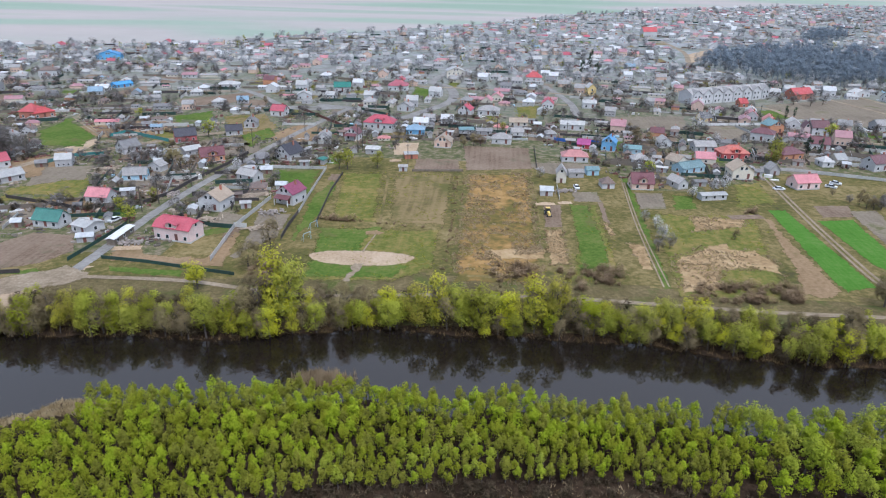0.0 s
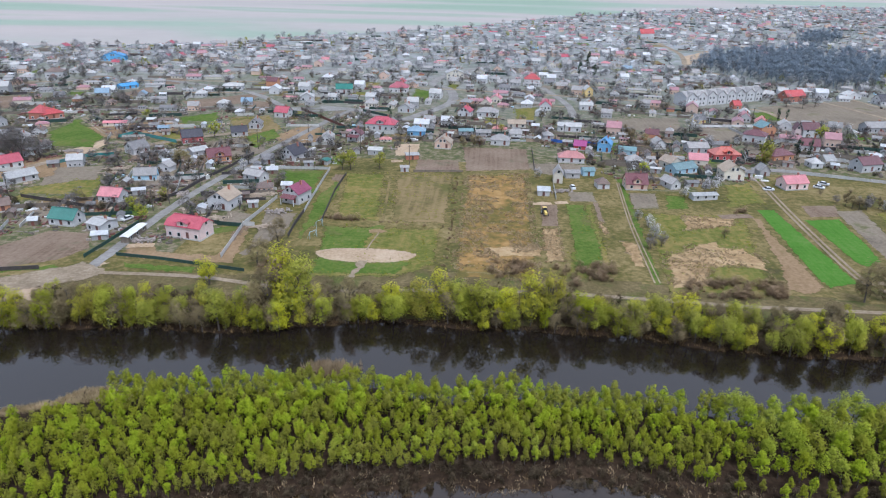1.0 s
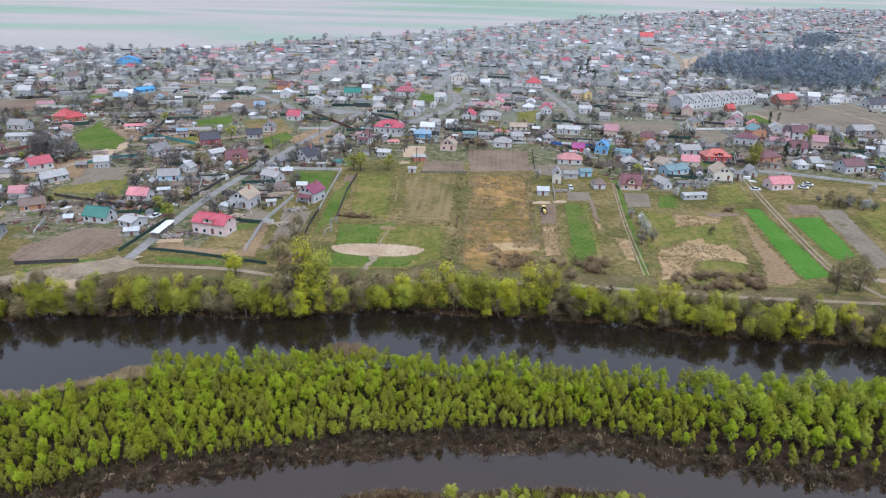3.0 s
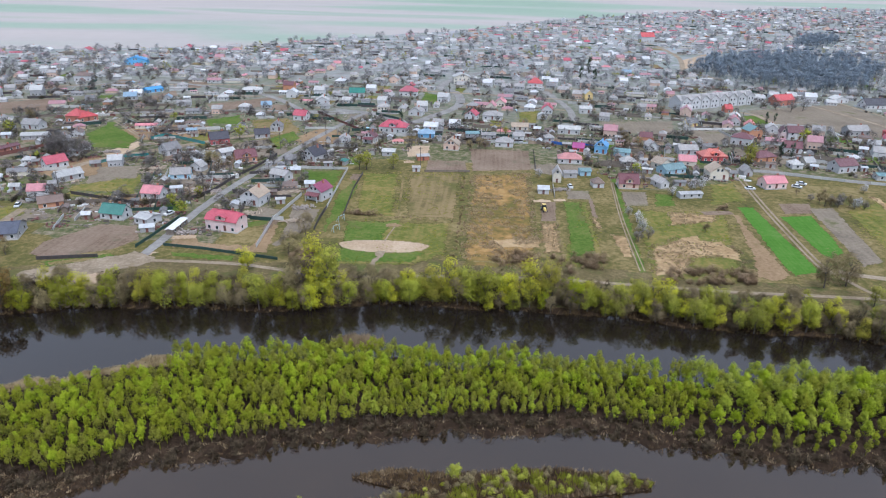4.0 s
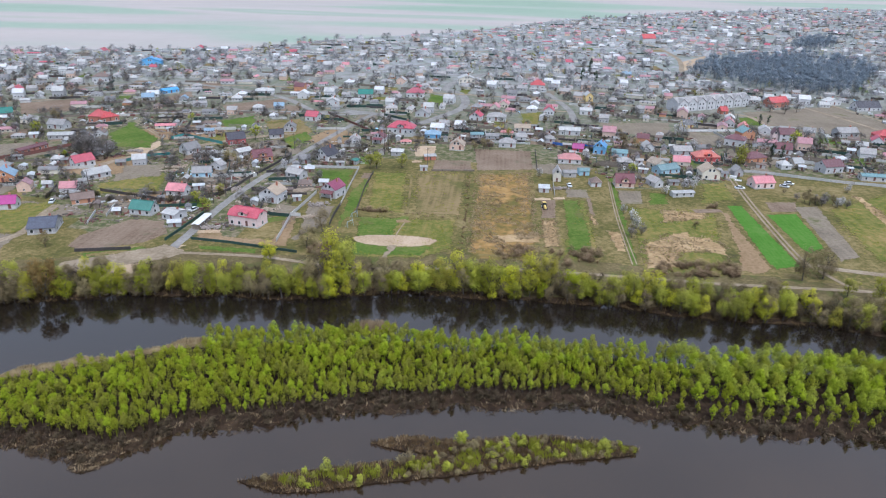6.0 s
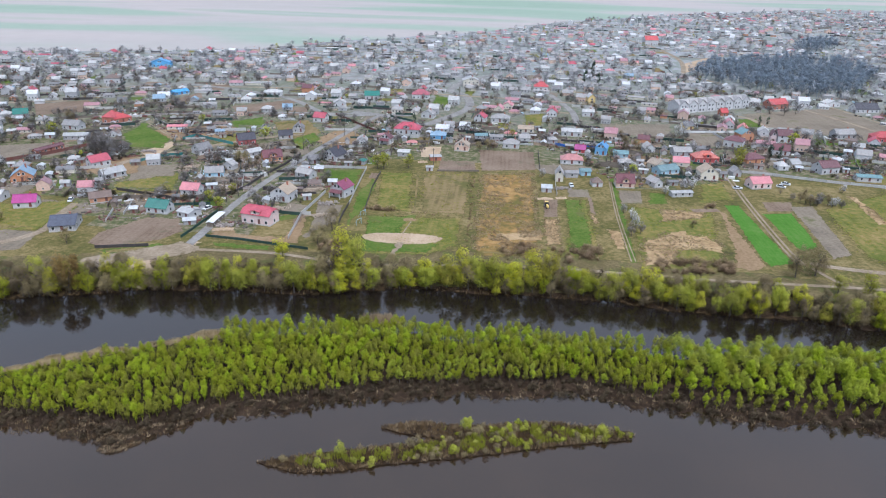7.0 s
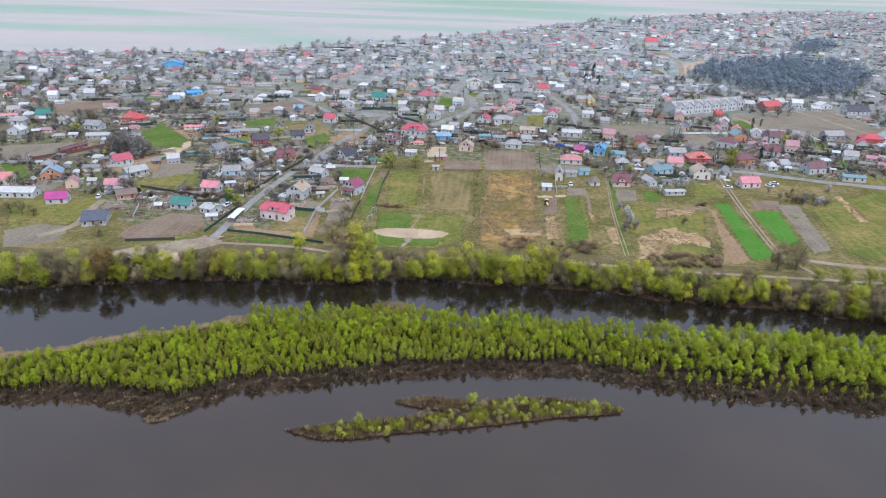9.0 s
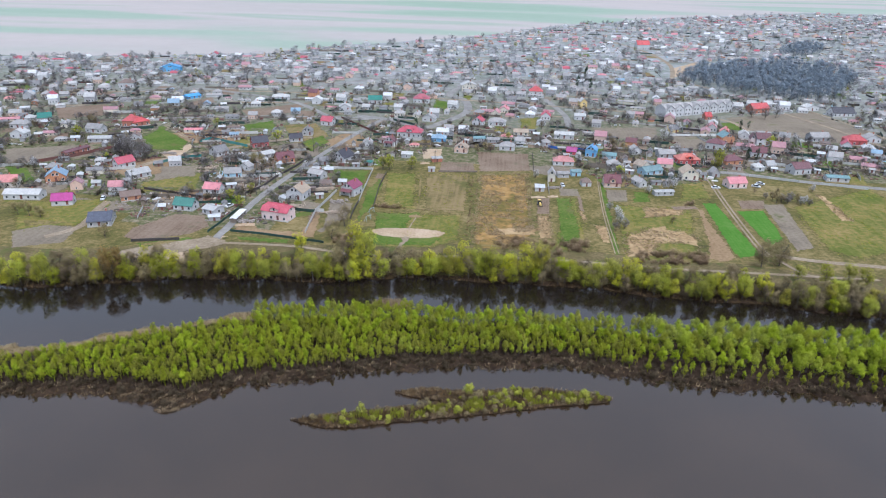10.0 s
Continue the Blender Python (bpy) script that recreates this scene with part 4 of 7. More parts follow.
house(-92.7, 201.6, -10, 8.9, 12, 4.8, 3.6, "gable_y", "white", "r_tan", "unfinished whitish gabled house with a tan slate roof", floors=2)
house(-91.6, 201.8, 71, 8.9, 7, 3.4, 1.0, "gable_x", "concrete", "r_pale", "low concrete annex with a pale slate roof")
house(-69.5, 210.9, -19, 7.8, 11, 5.0, 3.4, "gable_y", "white", "r_purple", "white two-storey house with a purple maroon roof", porch="r_maroon", floors=2)
house(-86.1, 265.1, -25, 9.4, 12, 3.6, 4.6, "gable_y", "white", "r_dark", "white house with a steep black sheet roof")
house(-57.1, 326.3, -4, 16.4, 12, 4.2, 4.0, "hip", "white", "r_crimson", "large white house with a broad crimson roof", dormer=True)
house(-65.5, 300.7, -8, 7.2, 8, 4.2, 3.6, "gable_y", "white", "r_maroon", "white gabled house with a maroon roof", porch="r_maroon")
house(-37.9, 316.0, 2, 9.6, 9, 3.4, 2.4, "hip", "bluewall", "r_bluegrey", "bright blue house with a grey-blue hipped roof")
house(-22.6, 294.1, -5, 8.3, 9, 3.6, 3.8, "gable_y", "peach", "r_tan", "peach-coloured gabled house with a tan roof")
house(4.0, 304.2, -4, 9.7, 9, 3.4, 2.8, "hip", "white", "r_slate", "white house with a grey slate hipped roof")
house(-35.7, 252.9, 8, 3.9, 3, 2.4, 0.8, "gable_x", "white", "r_slate", "small white field shed")
house(20.4, 230.2, 0, 5.1, 6, 2.6, 1.4, "gable_x", "white", "metal", "white shed with a metal roof")
house(27.1, 247.7, -2, 4.3, 8, 4.8, 3.4, "gable_y", "cream", "r_slate", "tall narrow cream house with a slate roof", floors=2)
house(33.3, 254.6, 8, 6.6, 6, 2.8, 1.0, "gable_x", "greywall", "r_slate", "grey lean-to sheds beside the house")
house(40.3, 258.7, 8, 5.5, 6, 2.8, 1.2, "gable_x", "palebluewall", "r_teal", "pale blue shed with a teal roof")
house(44.0, 242.2, 8, 5.4, 7, 2.8, 2.4, "hip", "white", "r_brown", "small white hut with a brown hipped roof")
house(57.0, 243.5, 3, 9.1, 9.5, 3.2, 4.4, "gable_x", "peach", "r_maroon", "peach brick house with a dark maroon roof and a dormer", dormer=True)
house(35.2, 278.3, -0, 12.1, 9, 3.2, 2.8, "hip", "white", "r_salmon", "white house with a salmon red hipped roof")
house(41.6, 300.0, -10, 6.3, 8, 3.0, 2.4, "gable_x", "redwall", "r_magenta", "red shed with a magenta roof")
house(52.8, 298.5, -17, 6.8, 9, 5.0, 3.6, "gable_y", "bluewall", "r_blue", "bright blue and white gabled house", floors=2)
house(39.8, 338.0, -2, 13.0, 9, 3.6, 1.8, "gable_x", "white", "r_pale", "long white building with a pale roof")
house(27.5, 318.7, 9, 5.5, 7, 2.8, 1.8, "hip", "greywall", "r_slate", "grey outbuilding with a slate roof")
house(105.7, 292.9, 8, 13.5, 11, 3.8, 3.4, "hip", "redwall", "r_orange", "red house with a wide orange roof", dormer=True)
house(99.6, 262.8, 3, 9.4, 11, 4.6, 4.0, "gable_y", "cream", "r_tan", "cream two-storey house with a mansard gable", floors=2)
house(120.4, 252.0, 15, 10.7, 9, 3.6, 3.0, "gable_x", "pink", "r_pink", "pink house with a salmon pink roof")
house(80.7, 267.8, 30, 12.7, 9, 3.2, 2.4, "gable_x", "palebluewall", "r_teal", "long house with a teal sheet roof")
house(71.4, 246.5, 24, 4.9, 10, 3.0, 2.4, "gable_y", "white", "r_slate", "white house with a slate roof among blossom")
house(77.9, 276.2, 35, 7.4, 9, 3.4, 2.8, "gable_y", "cream", "r_tan", "cream house with a tan roof")
house(80.7, 232.9, 14, 10.7, 5, 2.4, 0.7, "gable_x", "white", "r_pale", "long low white shed beside gardens")
house(163.8, 344.9, 2, 9.4, 10, 5.4, 3.8, "gable_x", "white", "r_maroon", "white two-storey house with a maroon roof", floors=2)
house(158.2, 345.7, -10, 3.7, 9, 4.8, 3.6, "gable_y", "pink", "r_maroon", "pink gabled wing with a maroon roof")
house(131.2, 328.7, -27, 11.2, 11, 5.0, 3.0, "hip", "white", "r_maroon", "white two-storey house with a maroon hipped roof", floors=2)
house(141.9, 346.4, 16, 9.1, 10, 5.0, 3.4, "gable_y", "orangebrick", "r_teal", "orange brick house with a teal roof", floors=2)
house(152.2, 315.2, -11, 9.1, 9, 3.8, 3.6, "gable_x", "white", "r_maroon", "white house with a dark maroon roof")
house(130.2, 294.8, 25, 12.5, 10, 3.8, 3.0, "hip", "orangebrick", "r_maroon", "brick house with a maroon hipped roof")
house(142.4, 285.2, 8, 5.7, 8, 3.0, 2.4, "hip", "white", "r_pale", "white house with a pale hipped roof")
house(149.9, 290.1, 16, 5.9, 8, 3.0, 2.6, "gable_x", "cream", "r_pale", "cream house with a pale roof")
house(163.3, 283.1, 20, 11.6, 10, 4.4, 3.4, "gable_x", "white", "r_maroon", "white house with a maroon roof beside the street", floors=2)
house(114.8, 269.4, 8, 4.8, 7, 3.0, 3.0, "gable_y", "greywall", "r_slate", "grey weathered barn with a gable")
house(178.5, 271.1, -3, 12.2, 7, 3.0, 1.0, "gable_x", "concrete", "r_teal", "teal-roofed garage row beside the street")
house(192.8, 444.1, 23, 15.9, 11, 5.2, 4.2, "gable_x", "brick", "r_red", "red brick house with a red roof", floors=2)
house(237.7, 461.1, 21, 12.9, 9, 3.8, 2.6, "gable_y", "white", "r_pale", "white gabled house in the fields")
house(254.5, 445.6, 11, 18.6, 12, 3.6, 4.8, "gable_x", "white", "r_dark", "white house with a steep dark roof")
house(204.7, 361.6, 11, 13.5, 10, 3.8, 3.2, "gable_x", "greywall", "r_slate", "grey house with a slate roof")
house(225.0, 356.2, -1, 13.2, 11, 4.2, 3.6, "hip", "redwall", "r_red", "house with a broad red roof")
house(238.8, 364.0, 3, 10.4, 9, 3.8, 3.2, "gable_y", "white", "r_slate", "white gabled house in a garden")
house(-237.0, 321.7, 1, 8.9, 14, 4.8, 4.2, "hip", "brick", "r_red", "large brick house with a broad red roof")
house(-232.7, 322.4, 53, 11.4, 10, 3.8, 2.6, "hip", "brick", "r_red", "brick wing with a red roof")
house(-180.1, 219.6, 54, 11.4, 8, 3.0, 2.4, "gable_x", "greywall", "r_pale", "long grey barn with a pale slate roof")
house(-195.8, 235.0, 54, 10.0, 9, 3.6, 3.4, "gable_x", "white", "r_crimson", "white house with a crimson roof")
house(-140.7, 286.0, 32, 10.0, 10, 4.0, 3.8, "gable_x", "redwall", "r_dark", "red gabled house with a dark slate roof")
house(-116.7, 257.3, 32, 10.2, 10, 3.4, 3.8, "gable_x", "orangebrick", "r_maroon", "brick house with a brownish maroon roof", dormer=True)
house(-156.4, 264.5, 56, 8.6, 10, 3.4, 3.6, "gable_x", "white", "r_darkslate", "white house with a dark slate roof")
house(-134.5, 228.3, 17, 9.1, 8, 3.0, 2.8, "gable_x", "palebluewall", "r_slate", "pale blue house with a grey slate roof")
house(-132.0, 240.4, -12, 6.8, 6, 2.8, 2.2, "gable_y", "white", "r_slate", "white cottage with a slate roof")
house(-129.4, 265.7, 50, 8.2, 8, 2.8, 1.6, "gable_x", "greywall", "r_pale", "grey barn with a pale slate roof")
house(-114.8, 346.2, -10, 8.5, 9, 3.8, 3.4, "gable_x", "white", "r_crimson", "white house with a crimson roof in a meadow")
house(-123.8, 302.2, 24, 8.3, 9, 3.0, 2.8, "gable_x", "greywall", "r_dark", "grey house with a dark roof")
house(-120.7, 318.0, 9, 6.9, 9, 3.4, 3.4, "gable_y", "greywall", "r_darkslate", "grey gabled house with a dark slate roof")
house(-92.2, 233.4, -24, 9.4, 7, 3.0, 2.4, "gable_x", "white", "r_slate", "white cottage with a mossy slate roof")
house(-95.1, 256.8, 34, 5.6, 6, 2.8, 2.4, "gable_x", "greywall", "r_darkslate", "small grey barn beside the lane")
house(-52.2, 278.3, 0, 6.7, 8, 2.8, 0.8, "gable_x", "greywall", "r_pale", "grey flat-roofed garage in a yard")
house(-70.6, 258.6, -15, 4.2, 5, 2.4, 0.6, "gable_y", "greywall", "r_green", "shed with a dark green roof")
house(-35.0, 272.5, 16, 6.3, 6, 2.6, 0.8, "gable_x", "brick", "r_pale", "low brick outbuilding in a yard")
house(-13.5, 321.1, 9, 7.8, 6, 2.6, 1.2, "gable_x", "greywall", "r_teal", "shed with a teal roof")
house(-4.5, 319.6, 1, 8.2, 6, 2.6, 1.4, "gable_x", "greywall", "r_slate", "grey shed with a slate roof")
house(11.3, 319.7, 9, 6.4, 7, 2.8, 2.0, "gable_x", "white", "r_slate", "white cottage with a slate roof")
house(12.5, 341.4, 2, 10.1, 8, 3.0, 2.2, "gable_x", "cream", "r_tan", "cream house with a tan roof")
house(-3.2, 366.4, -4, 12.7, 10, 3.6, 2.8, "hip", "white", "r_slate", "white house with a slate hipped roof")
house(-15.8, 364.1, -13, 7.7, 10, 4.0, 3.6, "gable_y", "white", "r_crimson", "white house with a crimson magenta roof")
house(54.8, 394.2, -1, 8.4, 8, 4.0, 1.8, "gable_x", "white", "r_pale", "white house with a pale roof")
house(-49.9, 370.0, -10, 9.2, 9, 3.4, 3.2, "gable_y", "white", "r_slate", "white gabled house with a slate roof")
house(-62.7, 431.7, 2, 13.4, 12, 4.4, 4.0, "hip", "white", "r_crimson", "large house with a crimson roof")
house(-97.1, 421.7, 10, 11.3, 10, 4.0, 3.4, "gable_x", "white", "r_green", "white house with a green roof")
house(-113.8, 392.2, 10, 9.3, 9, 3.6, 3.0, "gable_y", "white", "r_pale", "white house with a pale roof")
house(-170.5, 421.0, 10, 14.0, 11, 3.4, 2.0, "hip", "white", "r_pale", "white house with a pale hipped roof")
house(26.5, 482.4, -1, 11.8, 11, 4.4, 4.2, "hip", "white", "r_red", "white house with a red roof")
house(-29.6, 488.2, 11, 13.8, 12, 6.5, 3.4, "gable_y", "cream", "r_pale", "cream two-storey house with a pale roof", floors=2)
house(60.7, 437.4, 10, 5.9, 9, 6.0, 3.2, "gable_y", "yellowwall", "r_pale", "tall yellow gabled house among conifers", floors=2)
house(147.5, 412.2, 10, 5.3, 8, 3.6, 3.0, "gable_x", "brick", "r_red", "small red brick house beside lawns")
house(113.1, 366.4, 9, 6.9, 9, 3.6, 3.2, "gable_x", "yellowwall", "r_darkslate", "yellow house with a dark slate roof")
house(96.1, 303.7, 8, 10.6, 9, 3.4, 2.6, "gable_x", "greywall", "r_slate", "grey house with a slate roof")
house(79.4, 308.3, 8, 6.4, 9, 3.4, 3.0, "gable_y", "white", "r_slate", "white gabled house with a slate roof")
house(62.6, 295.2, -11, 8.6, 7, 2.8, 1.6, "gable_x", "palebluewall", "r_teal", "pale blue shed with a teal roof")
house(62.6, 277.8, 2, 7.6, 8, 3.0, 2.6, "hip", "white", "r_slate", "white cottage with a slate roof")
house(-192.6, 177.1, 18, 9.4, 8, 3.2, 3.2, "gable_x", "white", "r_magenta", "white cottage with a magenta sheet roof")
house(-214.0, 181.9, 7, 17.1, 9, 3.4, 2.0, "gable_x", "white", "r_pale", "long white barn with a pale slate roof")
house(-164.1, 158.4, 19, 9.9, 15, 3.0, 3.0, "gable_x", "greywall", "r_darkblue", "shed with a wide slate blue roof")
house(-167.0, 187.3, 33, 9.2, 8, 3.0, 2.4, "gable_x", "orangebrick", "r_brown", "orange brick cottage with a brown roof")
house(-215.5, 208.3, 25, 10.0, 11, 3.8, 4.2, "gable_y", "orangebrick", "r_bluegrey", "brick house with a steep blue-grey roof")
house(-233.2, 253.1, 71, 16.8, 5, 3.2, 1.0, "gable_x", "brick", "r_maroon", "long brick barn with a maroon roof")
house(-296.2, 321.9, 32, 8.8, 9, 3.8, 3.4, "gable_x", "white", "r_green", "white house with a green roof")
house(-285.0, 281.2, 3, 9.4, 9, 3.8, 3.2, "gable_y", "white", "r_pale", "white gabled house in a garden")
house(-300.4, 303.5, 4, 11.2, 9, 3.6, 2.8, "hip", "white", "r_slate", "white house with a slate roof")
house(-249.3, 301.0, -4, 11.2, 9, 3.6, 3.0, "gable_x", "white", "r_slate", "white house with a slate roof")
house(-235.1, 281.0, 16, 13.6, 8, 2.8, 1.4, "gable_x", "greywall", "r_pale", "grey barn with a pale slate roof")
house(-306.0, 444.6, 13, 12.9, 11, 5.0, 3.0, "hip", "white", "r_brown", "white two-storey house with a brown hipped roof", floors=2)
house(-307.4, 525.7, 14, 19.6, 12, 5.0, 4.2, "gable_y", "bluewall", "r_blue", "tall house with a bright blue roof", floors=2)
house(169.8, 813.7, 16, 18.0, 12, 8.0, 6.0, "gable_x", "white", "r_red", "tall church-like house with a red roof")
house(-236.7, 410.6, 55, 12.6, 9, 3.0, 1.6, "gable_x", "bluewall", "r_blue", "long blue shed on a plot")


def terrace(x, y, rot, units, uw, d):
    """A long white two-storey terrace with a row of front gables."""
    e = thing("terrace_house", x, y, 0, rot, "long white two-storey terrace with a row of grey gables", "house")
    length = units * uw
    house_spots.append((x, y, 30))
    bm = bmesh.new()
    wall_mesh(bm, length, d, 6.2, 2.6, "gable_x")
    part("wall", bm, "white", e)
    bm = bmesh.new()
    roof_mesh(bm, length, d, 6.2, 2.6, "gable_x")
    part("roof", bm, "r_slate", e)
    for u in range(units):
        px = (u + 0.5) * uw - length / 2
        bm = bmesh.new()
        prof = [(-uw * 0.36, 0), (uw * 0.36, 0), (uw * 0.36, 6.4), (0, 8.6), (-uw * 0.36, 6.4)]
        hull(bm, [(px + a, -d / 2 - 0.6, b) for a, b in prof][::-1], [(px + a, 0, b) for a, b in prof][::-1])
        part("gable", bm, "white", e)
        bm = bmesh.new()
        for s in (-1, 1):
            lo = [(px + s * uw * 0.42, -d / 2 - 1.0, 6.15), (px, -d / 2 - 1.0, 8.7), (px, 0.2, 8.7), (px + s * uw * 0.42, 0.2, 6.15)]
            hi = [(a, b, c + 0.15) for a, b, c in lo]
            hull(bm, lo if s < 0 else lo[::-1], hi if s < 0 else hi[::-1])
        part("gable_roof", bm, "r_slate", e)
        for qx in (-1.4, 1.4):
            for z in (0.9, 3.8):
                add_window(e, px + qx, -d / 2 - 0.62, z, 0, 1.05)
    return e


terrace(143.4, 433.0, 29, 8, 8.1, 11)

# plain village houses: a set of types, repeated along the lanes
ARCHETYPES = []


def archetype(w, d, h, rise, shape, wall, roof, label):
    e = thing("house", 0, 0, -60, 0, label, "house", "village houses")
    bm = bmesh.new()
    wall_mesh(bm, w, d, h, rise, shape)
    part("wall", bm, wall, e)
    bm = bmesh.new()
    roof_mesh(bm, w, d, h, rise, shape)
    part("roof", bm, roof, e)
    for px in (-w / 3.4, 0, w / 3.4):
        add_window(e, px, -d / 2, 1.0, 0, 1.0)
    for py in (-d / 4, d / 4):
        add_window(e, w / 2 * (1 if py > 0 else -1), 0, 1.0, 90 if py > 0 else -90, 1.0)
    bm = bmesh.new()
    box(bm, w * 0.2 - 0.3, w * 0.2 + 0.3, -0.3, 0.3, h, h + rise + 0.8)
    part("chimney", bm, "brick", e)
    ARCHETYPES.append(e)


SHAPES = [(9.5, 8, 3.2, 2.8, "gable_x"), (8.5, 8.5, 3.1, 2.5, "hip"), (8, 10, 3.4, 3.2, "gable_y"), (12, 7, 2.9, 1.8, "gable_x"), (9, 9, 5.2, 3.2, "gable_x"), (7, 5, 2.5, 1.2, "gable_x"), (15, 5, 2.3, 1.1, "gable_x"), (10, 6, 2.4, 1.9, "hip"), (6, 4.5, 2.2, 0.6, "gable_x")]
COLOURS = [("white", "r_pale"), ("greywall", "r_slate"), ("cream", "r_slate"), ("greywall", "r_darkslate"), ("greywall", "r_pale"), ("greywall", "r_darkslate"), ("cream", "r_slate"), ("white", "r_pink"),
           ("greywall", "r_slate"), ("peach", "r_slate"), ("peach", "r_brown"), ("white", "r_brown"), ("greywall", "r_slate"), ("orangebrick", "r_maroon"), ("greywall", "r_bluegrey"), ("white", "r_slate"), ("cream", "r_salmon"),
           ("cream", "r_darkslate"), ("greywall", "r_slate"), ("orangebrick", "r_slate"), ("cream", "r_pink"), ("white", "r_dusty"), ("peach", "r_dusty"), ("white", "r_pale"), ("greywall", "r_pale"), ("white", "r_slate"), ("cream", "r_dusty"), ("white", "r_white"), ("greywall", "r_white"), ("white", "r_crimson"), ("peach", "r_dusty")]
MUTED = [2 * i + j for i, c in enumerate(COLOURS) if c[1] not in ("r_maroon", "r_salmon", "r_brown", "r_pink", "r_bluegrey") for j in (0, 1)]
WORDS = dict(r_dusty="dusty rose", r_white="whitish", r_crimson="crimson", r_darkslate="dark slate", r_pale="pale grey slate", r_slate="grey slate", r_pink="faded pink", r_brown="brown", r_bluegrey="blue-grey", r_maroon="maroon", r_red="red", r_salmon="salmon red")
for k, (wa, ro) in enumerate(COLOURS):
    for sh in (SHAPES[k % 9], SHAPES[(k + 4) % 9]):
        archetype(*sh, wa, ro, "village house with %s walls and a %s roof" % (wa.replace("wall", ""), WORDS[ro]))
rng = random.Random(11)
road_pts = np.array([tuple(v.co[:2]) for o in bpy.data.objects if o.get("category") == "road" for v in o.data.vertices])
PLOTS = [o for o in bpy.data.objects if o.get("kind") == "structure" and o.name.split(".")[0] in ("field", "meadow", "garden_plot", "lawn", "yard", "playing_field", "verge", "track_verge")]
plot_polys = [[tuple(v.co[:2]) for v in o.data.vertices][len(o.data.vertices) // 2:] for o in PLOTS]
plot_boxes = [(min(p[0] for p in q), max(p[0] for p in q), min(p[1] for p in q), max(p[1] for p in q)) for q in plot_polys]


def on_plot(x, y):
    return any(b[0] < x < b[1] and b[2] < y < b[3] and inside(x, y, q) for b, q in zip(plot_boxes, plot_polys))


def lane_turn(x, y):
    """Direction of the lanes: they fan out across the village."""
    return float(14 - 26 * ramp01(x, -250, 250) + 9 * math.sin(y * 0.011 + x * 0.006))


def free(x, y, r):
    a = np.array(house_spots)
    return bool(np.all((a[:, 0] - x) ** 2 + (a[:, 1] - y) ** 2 > (a[:, 2] + r) ** 2))


def off_road(x, y, r):
    return bool(np.min((road_pts[:, 0] - x) ** 2 + (road_pts[:, 1] - y) ** 2) > r * r)


def in_village(x, y):
    return inside(x, y, VILLAGE) and not inside(x, y, WOOD) and not inside(x, y, SMALL_WOOD)


# lanes across the village, with houses on both sides
near_houses, far_houses = [], []


def settle(x, y, turn, gap):
    if y < 380 and rng.random() < 0.4:
        return
    if in_village(x, y) and free(x, y, gap) and off_road(x, y, 6.5) and not on_plot(x, y):
        sc = rng.uniform(0.58, 0.84)
        spot = (rng.choice(MUTED) if y > 400 and rng.random() < 0.85 else rng.randrange(len(ARCHETYPES)), x, y, sc, turn + rng.choice((0, 0, 90, 180)) + rng.uniform(-5, 5))
        (near_houses if y < 400 and len(near_houses) < 90 else far_houses).append(spot)
        house_spots.append((x, y, 4.8))


for row in range(26):
    y0 = 300 + row * 46
    x, y = -0.62 * y0 - 150, y0 + rng.uniform(-8, 8)
    run = []
    while x < 0.68 * y0 + 170:
        a = radians(lane_turn(x, y))
        x, y = x + 12 * math.cos(a), y + 12 * math.sin(a)
        if in_village(x, y) and not on_plot(x, y) and free(x, y, 0.5):
            run.append((x, y))
        else:
            if len(run) > 4:
                ribbon("lane", rng.choice(("dirt", "asphalt")), 3.6, run)
            run = []
        for s in (-1, 1):
            if rng.random() < (0.72 if y < 650 else 0.6):
                b = rng.uniform(9, 13) * s
                settle(x - b * math.sin(a), y + b * math.cos(a), math.degrees(a), 3.2)
    if len(run) > 4:
        ribbon("lane", "dirt", 3.6, run)


def village_spot():
    y = 190 + 1300 * rng.random() ** 1.6
    half = 0.66 * y + 150
    return rng.uniform(-half, half), y


for _ in range(2600):
    x, y = village_spot()
    settle(x, y, lane_turn(x, y), 3.6 if y > 400 else 5.5 if y > 330 else 8)
for k, x, y, sc, turn in near_houses:
    copy_thing(ARCHETYPES[k], pose(x, y, 0, 0, 0, turn) @ Matrix.Diagonal((sc, sc, sc, 1)))


def flat_parts(e):
    """Vertices, faces and material of every part of a thing, in its own space."""
    out = []
    for o in e.children_recursive:
        m = o.matrix_basis if o.parent == e else o.parent.matrix_basis @ o.matrix_basis
        out.append((np.array([tuple(m @ v.co) for v in o.data.vertices]), [tuple(p.vertices) for p in o.data.polygons], o.data.materials[0]))
    return out


def joined_houses(name, places, label):
    packs = [flat_parts(e) for e in ARCHETYPES]
    vs, fs, ids, slots = [], [], [], []
    base = 0
    for k, x, y, sc, turn in places:
        c, s = math.cos(radians(turn)) * sc, math.sin(radians(turn)) * sc
        for co, poly, ma in packs[k]:
            if ma not in slots:
                slots.append(ma)
            vs.append(np.stack([co[:, 0] * c - co[:, 1] * s + x, co[:, 0] * s + co[:, 1] * c + y, co[:, 2] * sc * 0.85], 1))
            fs += [tuple(base + i for i in p) for p in poly]
            ids += [slots.index(ma)] * len(poly)
            base += len(co)
    me = bpy.data.meshes.new(name)
    me.from_pydata(np.concatenate(vs).tolist(), [], fs)
    for ma in slots:
        me.materials.append(ma)
    me.polygons.foreach_set("material_index", ids)
    return tagged(new(name, me), label, "houses", kind="stuff")


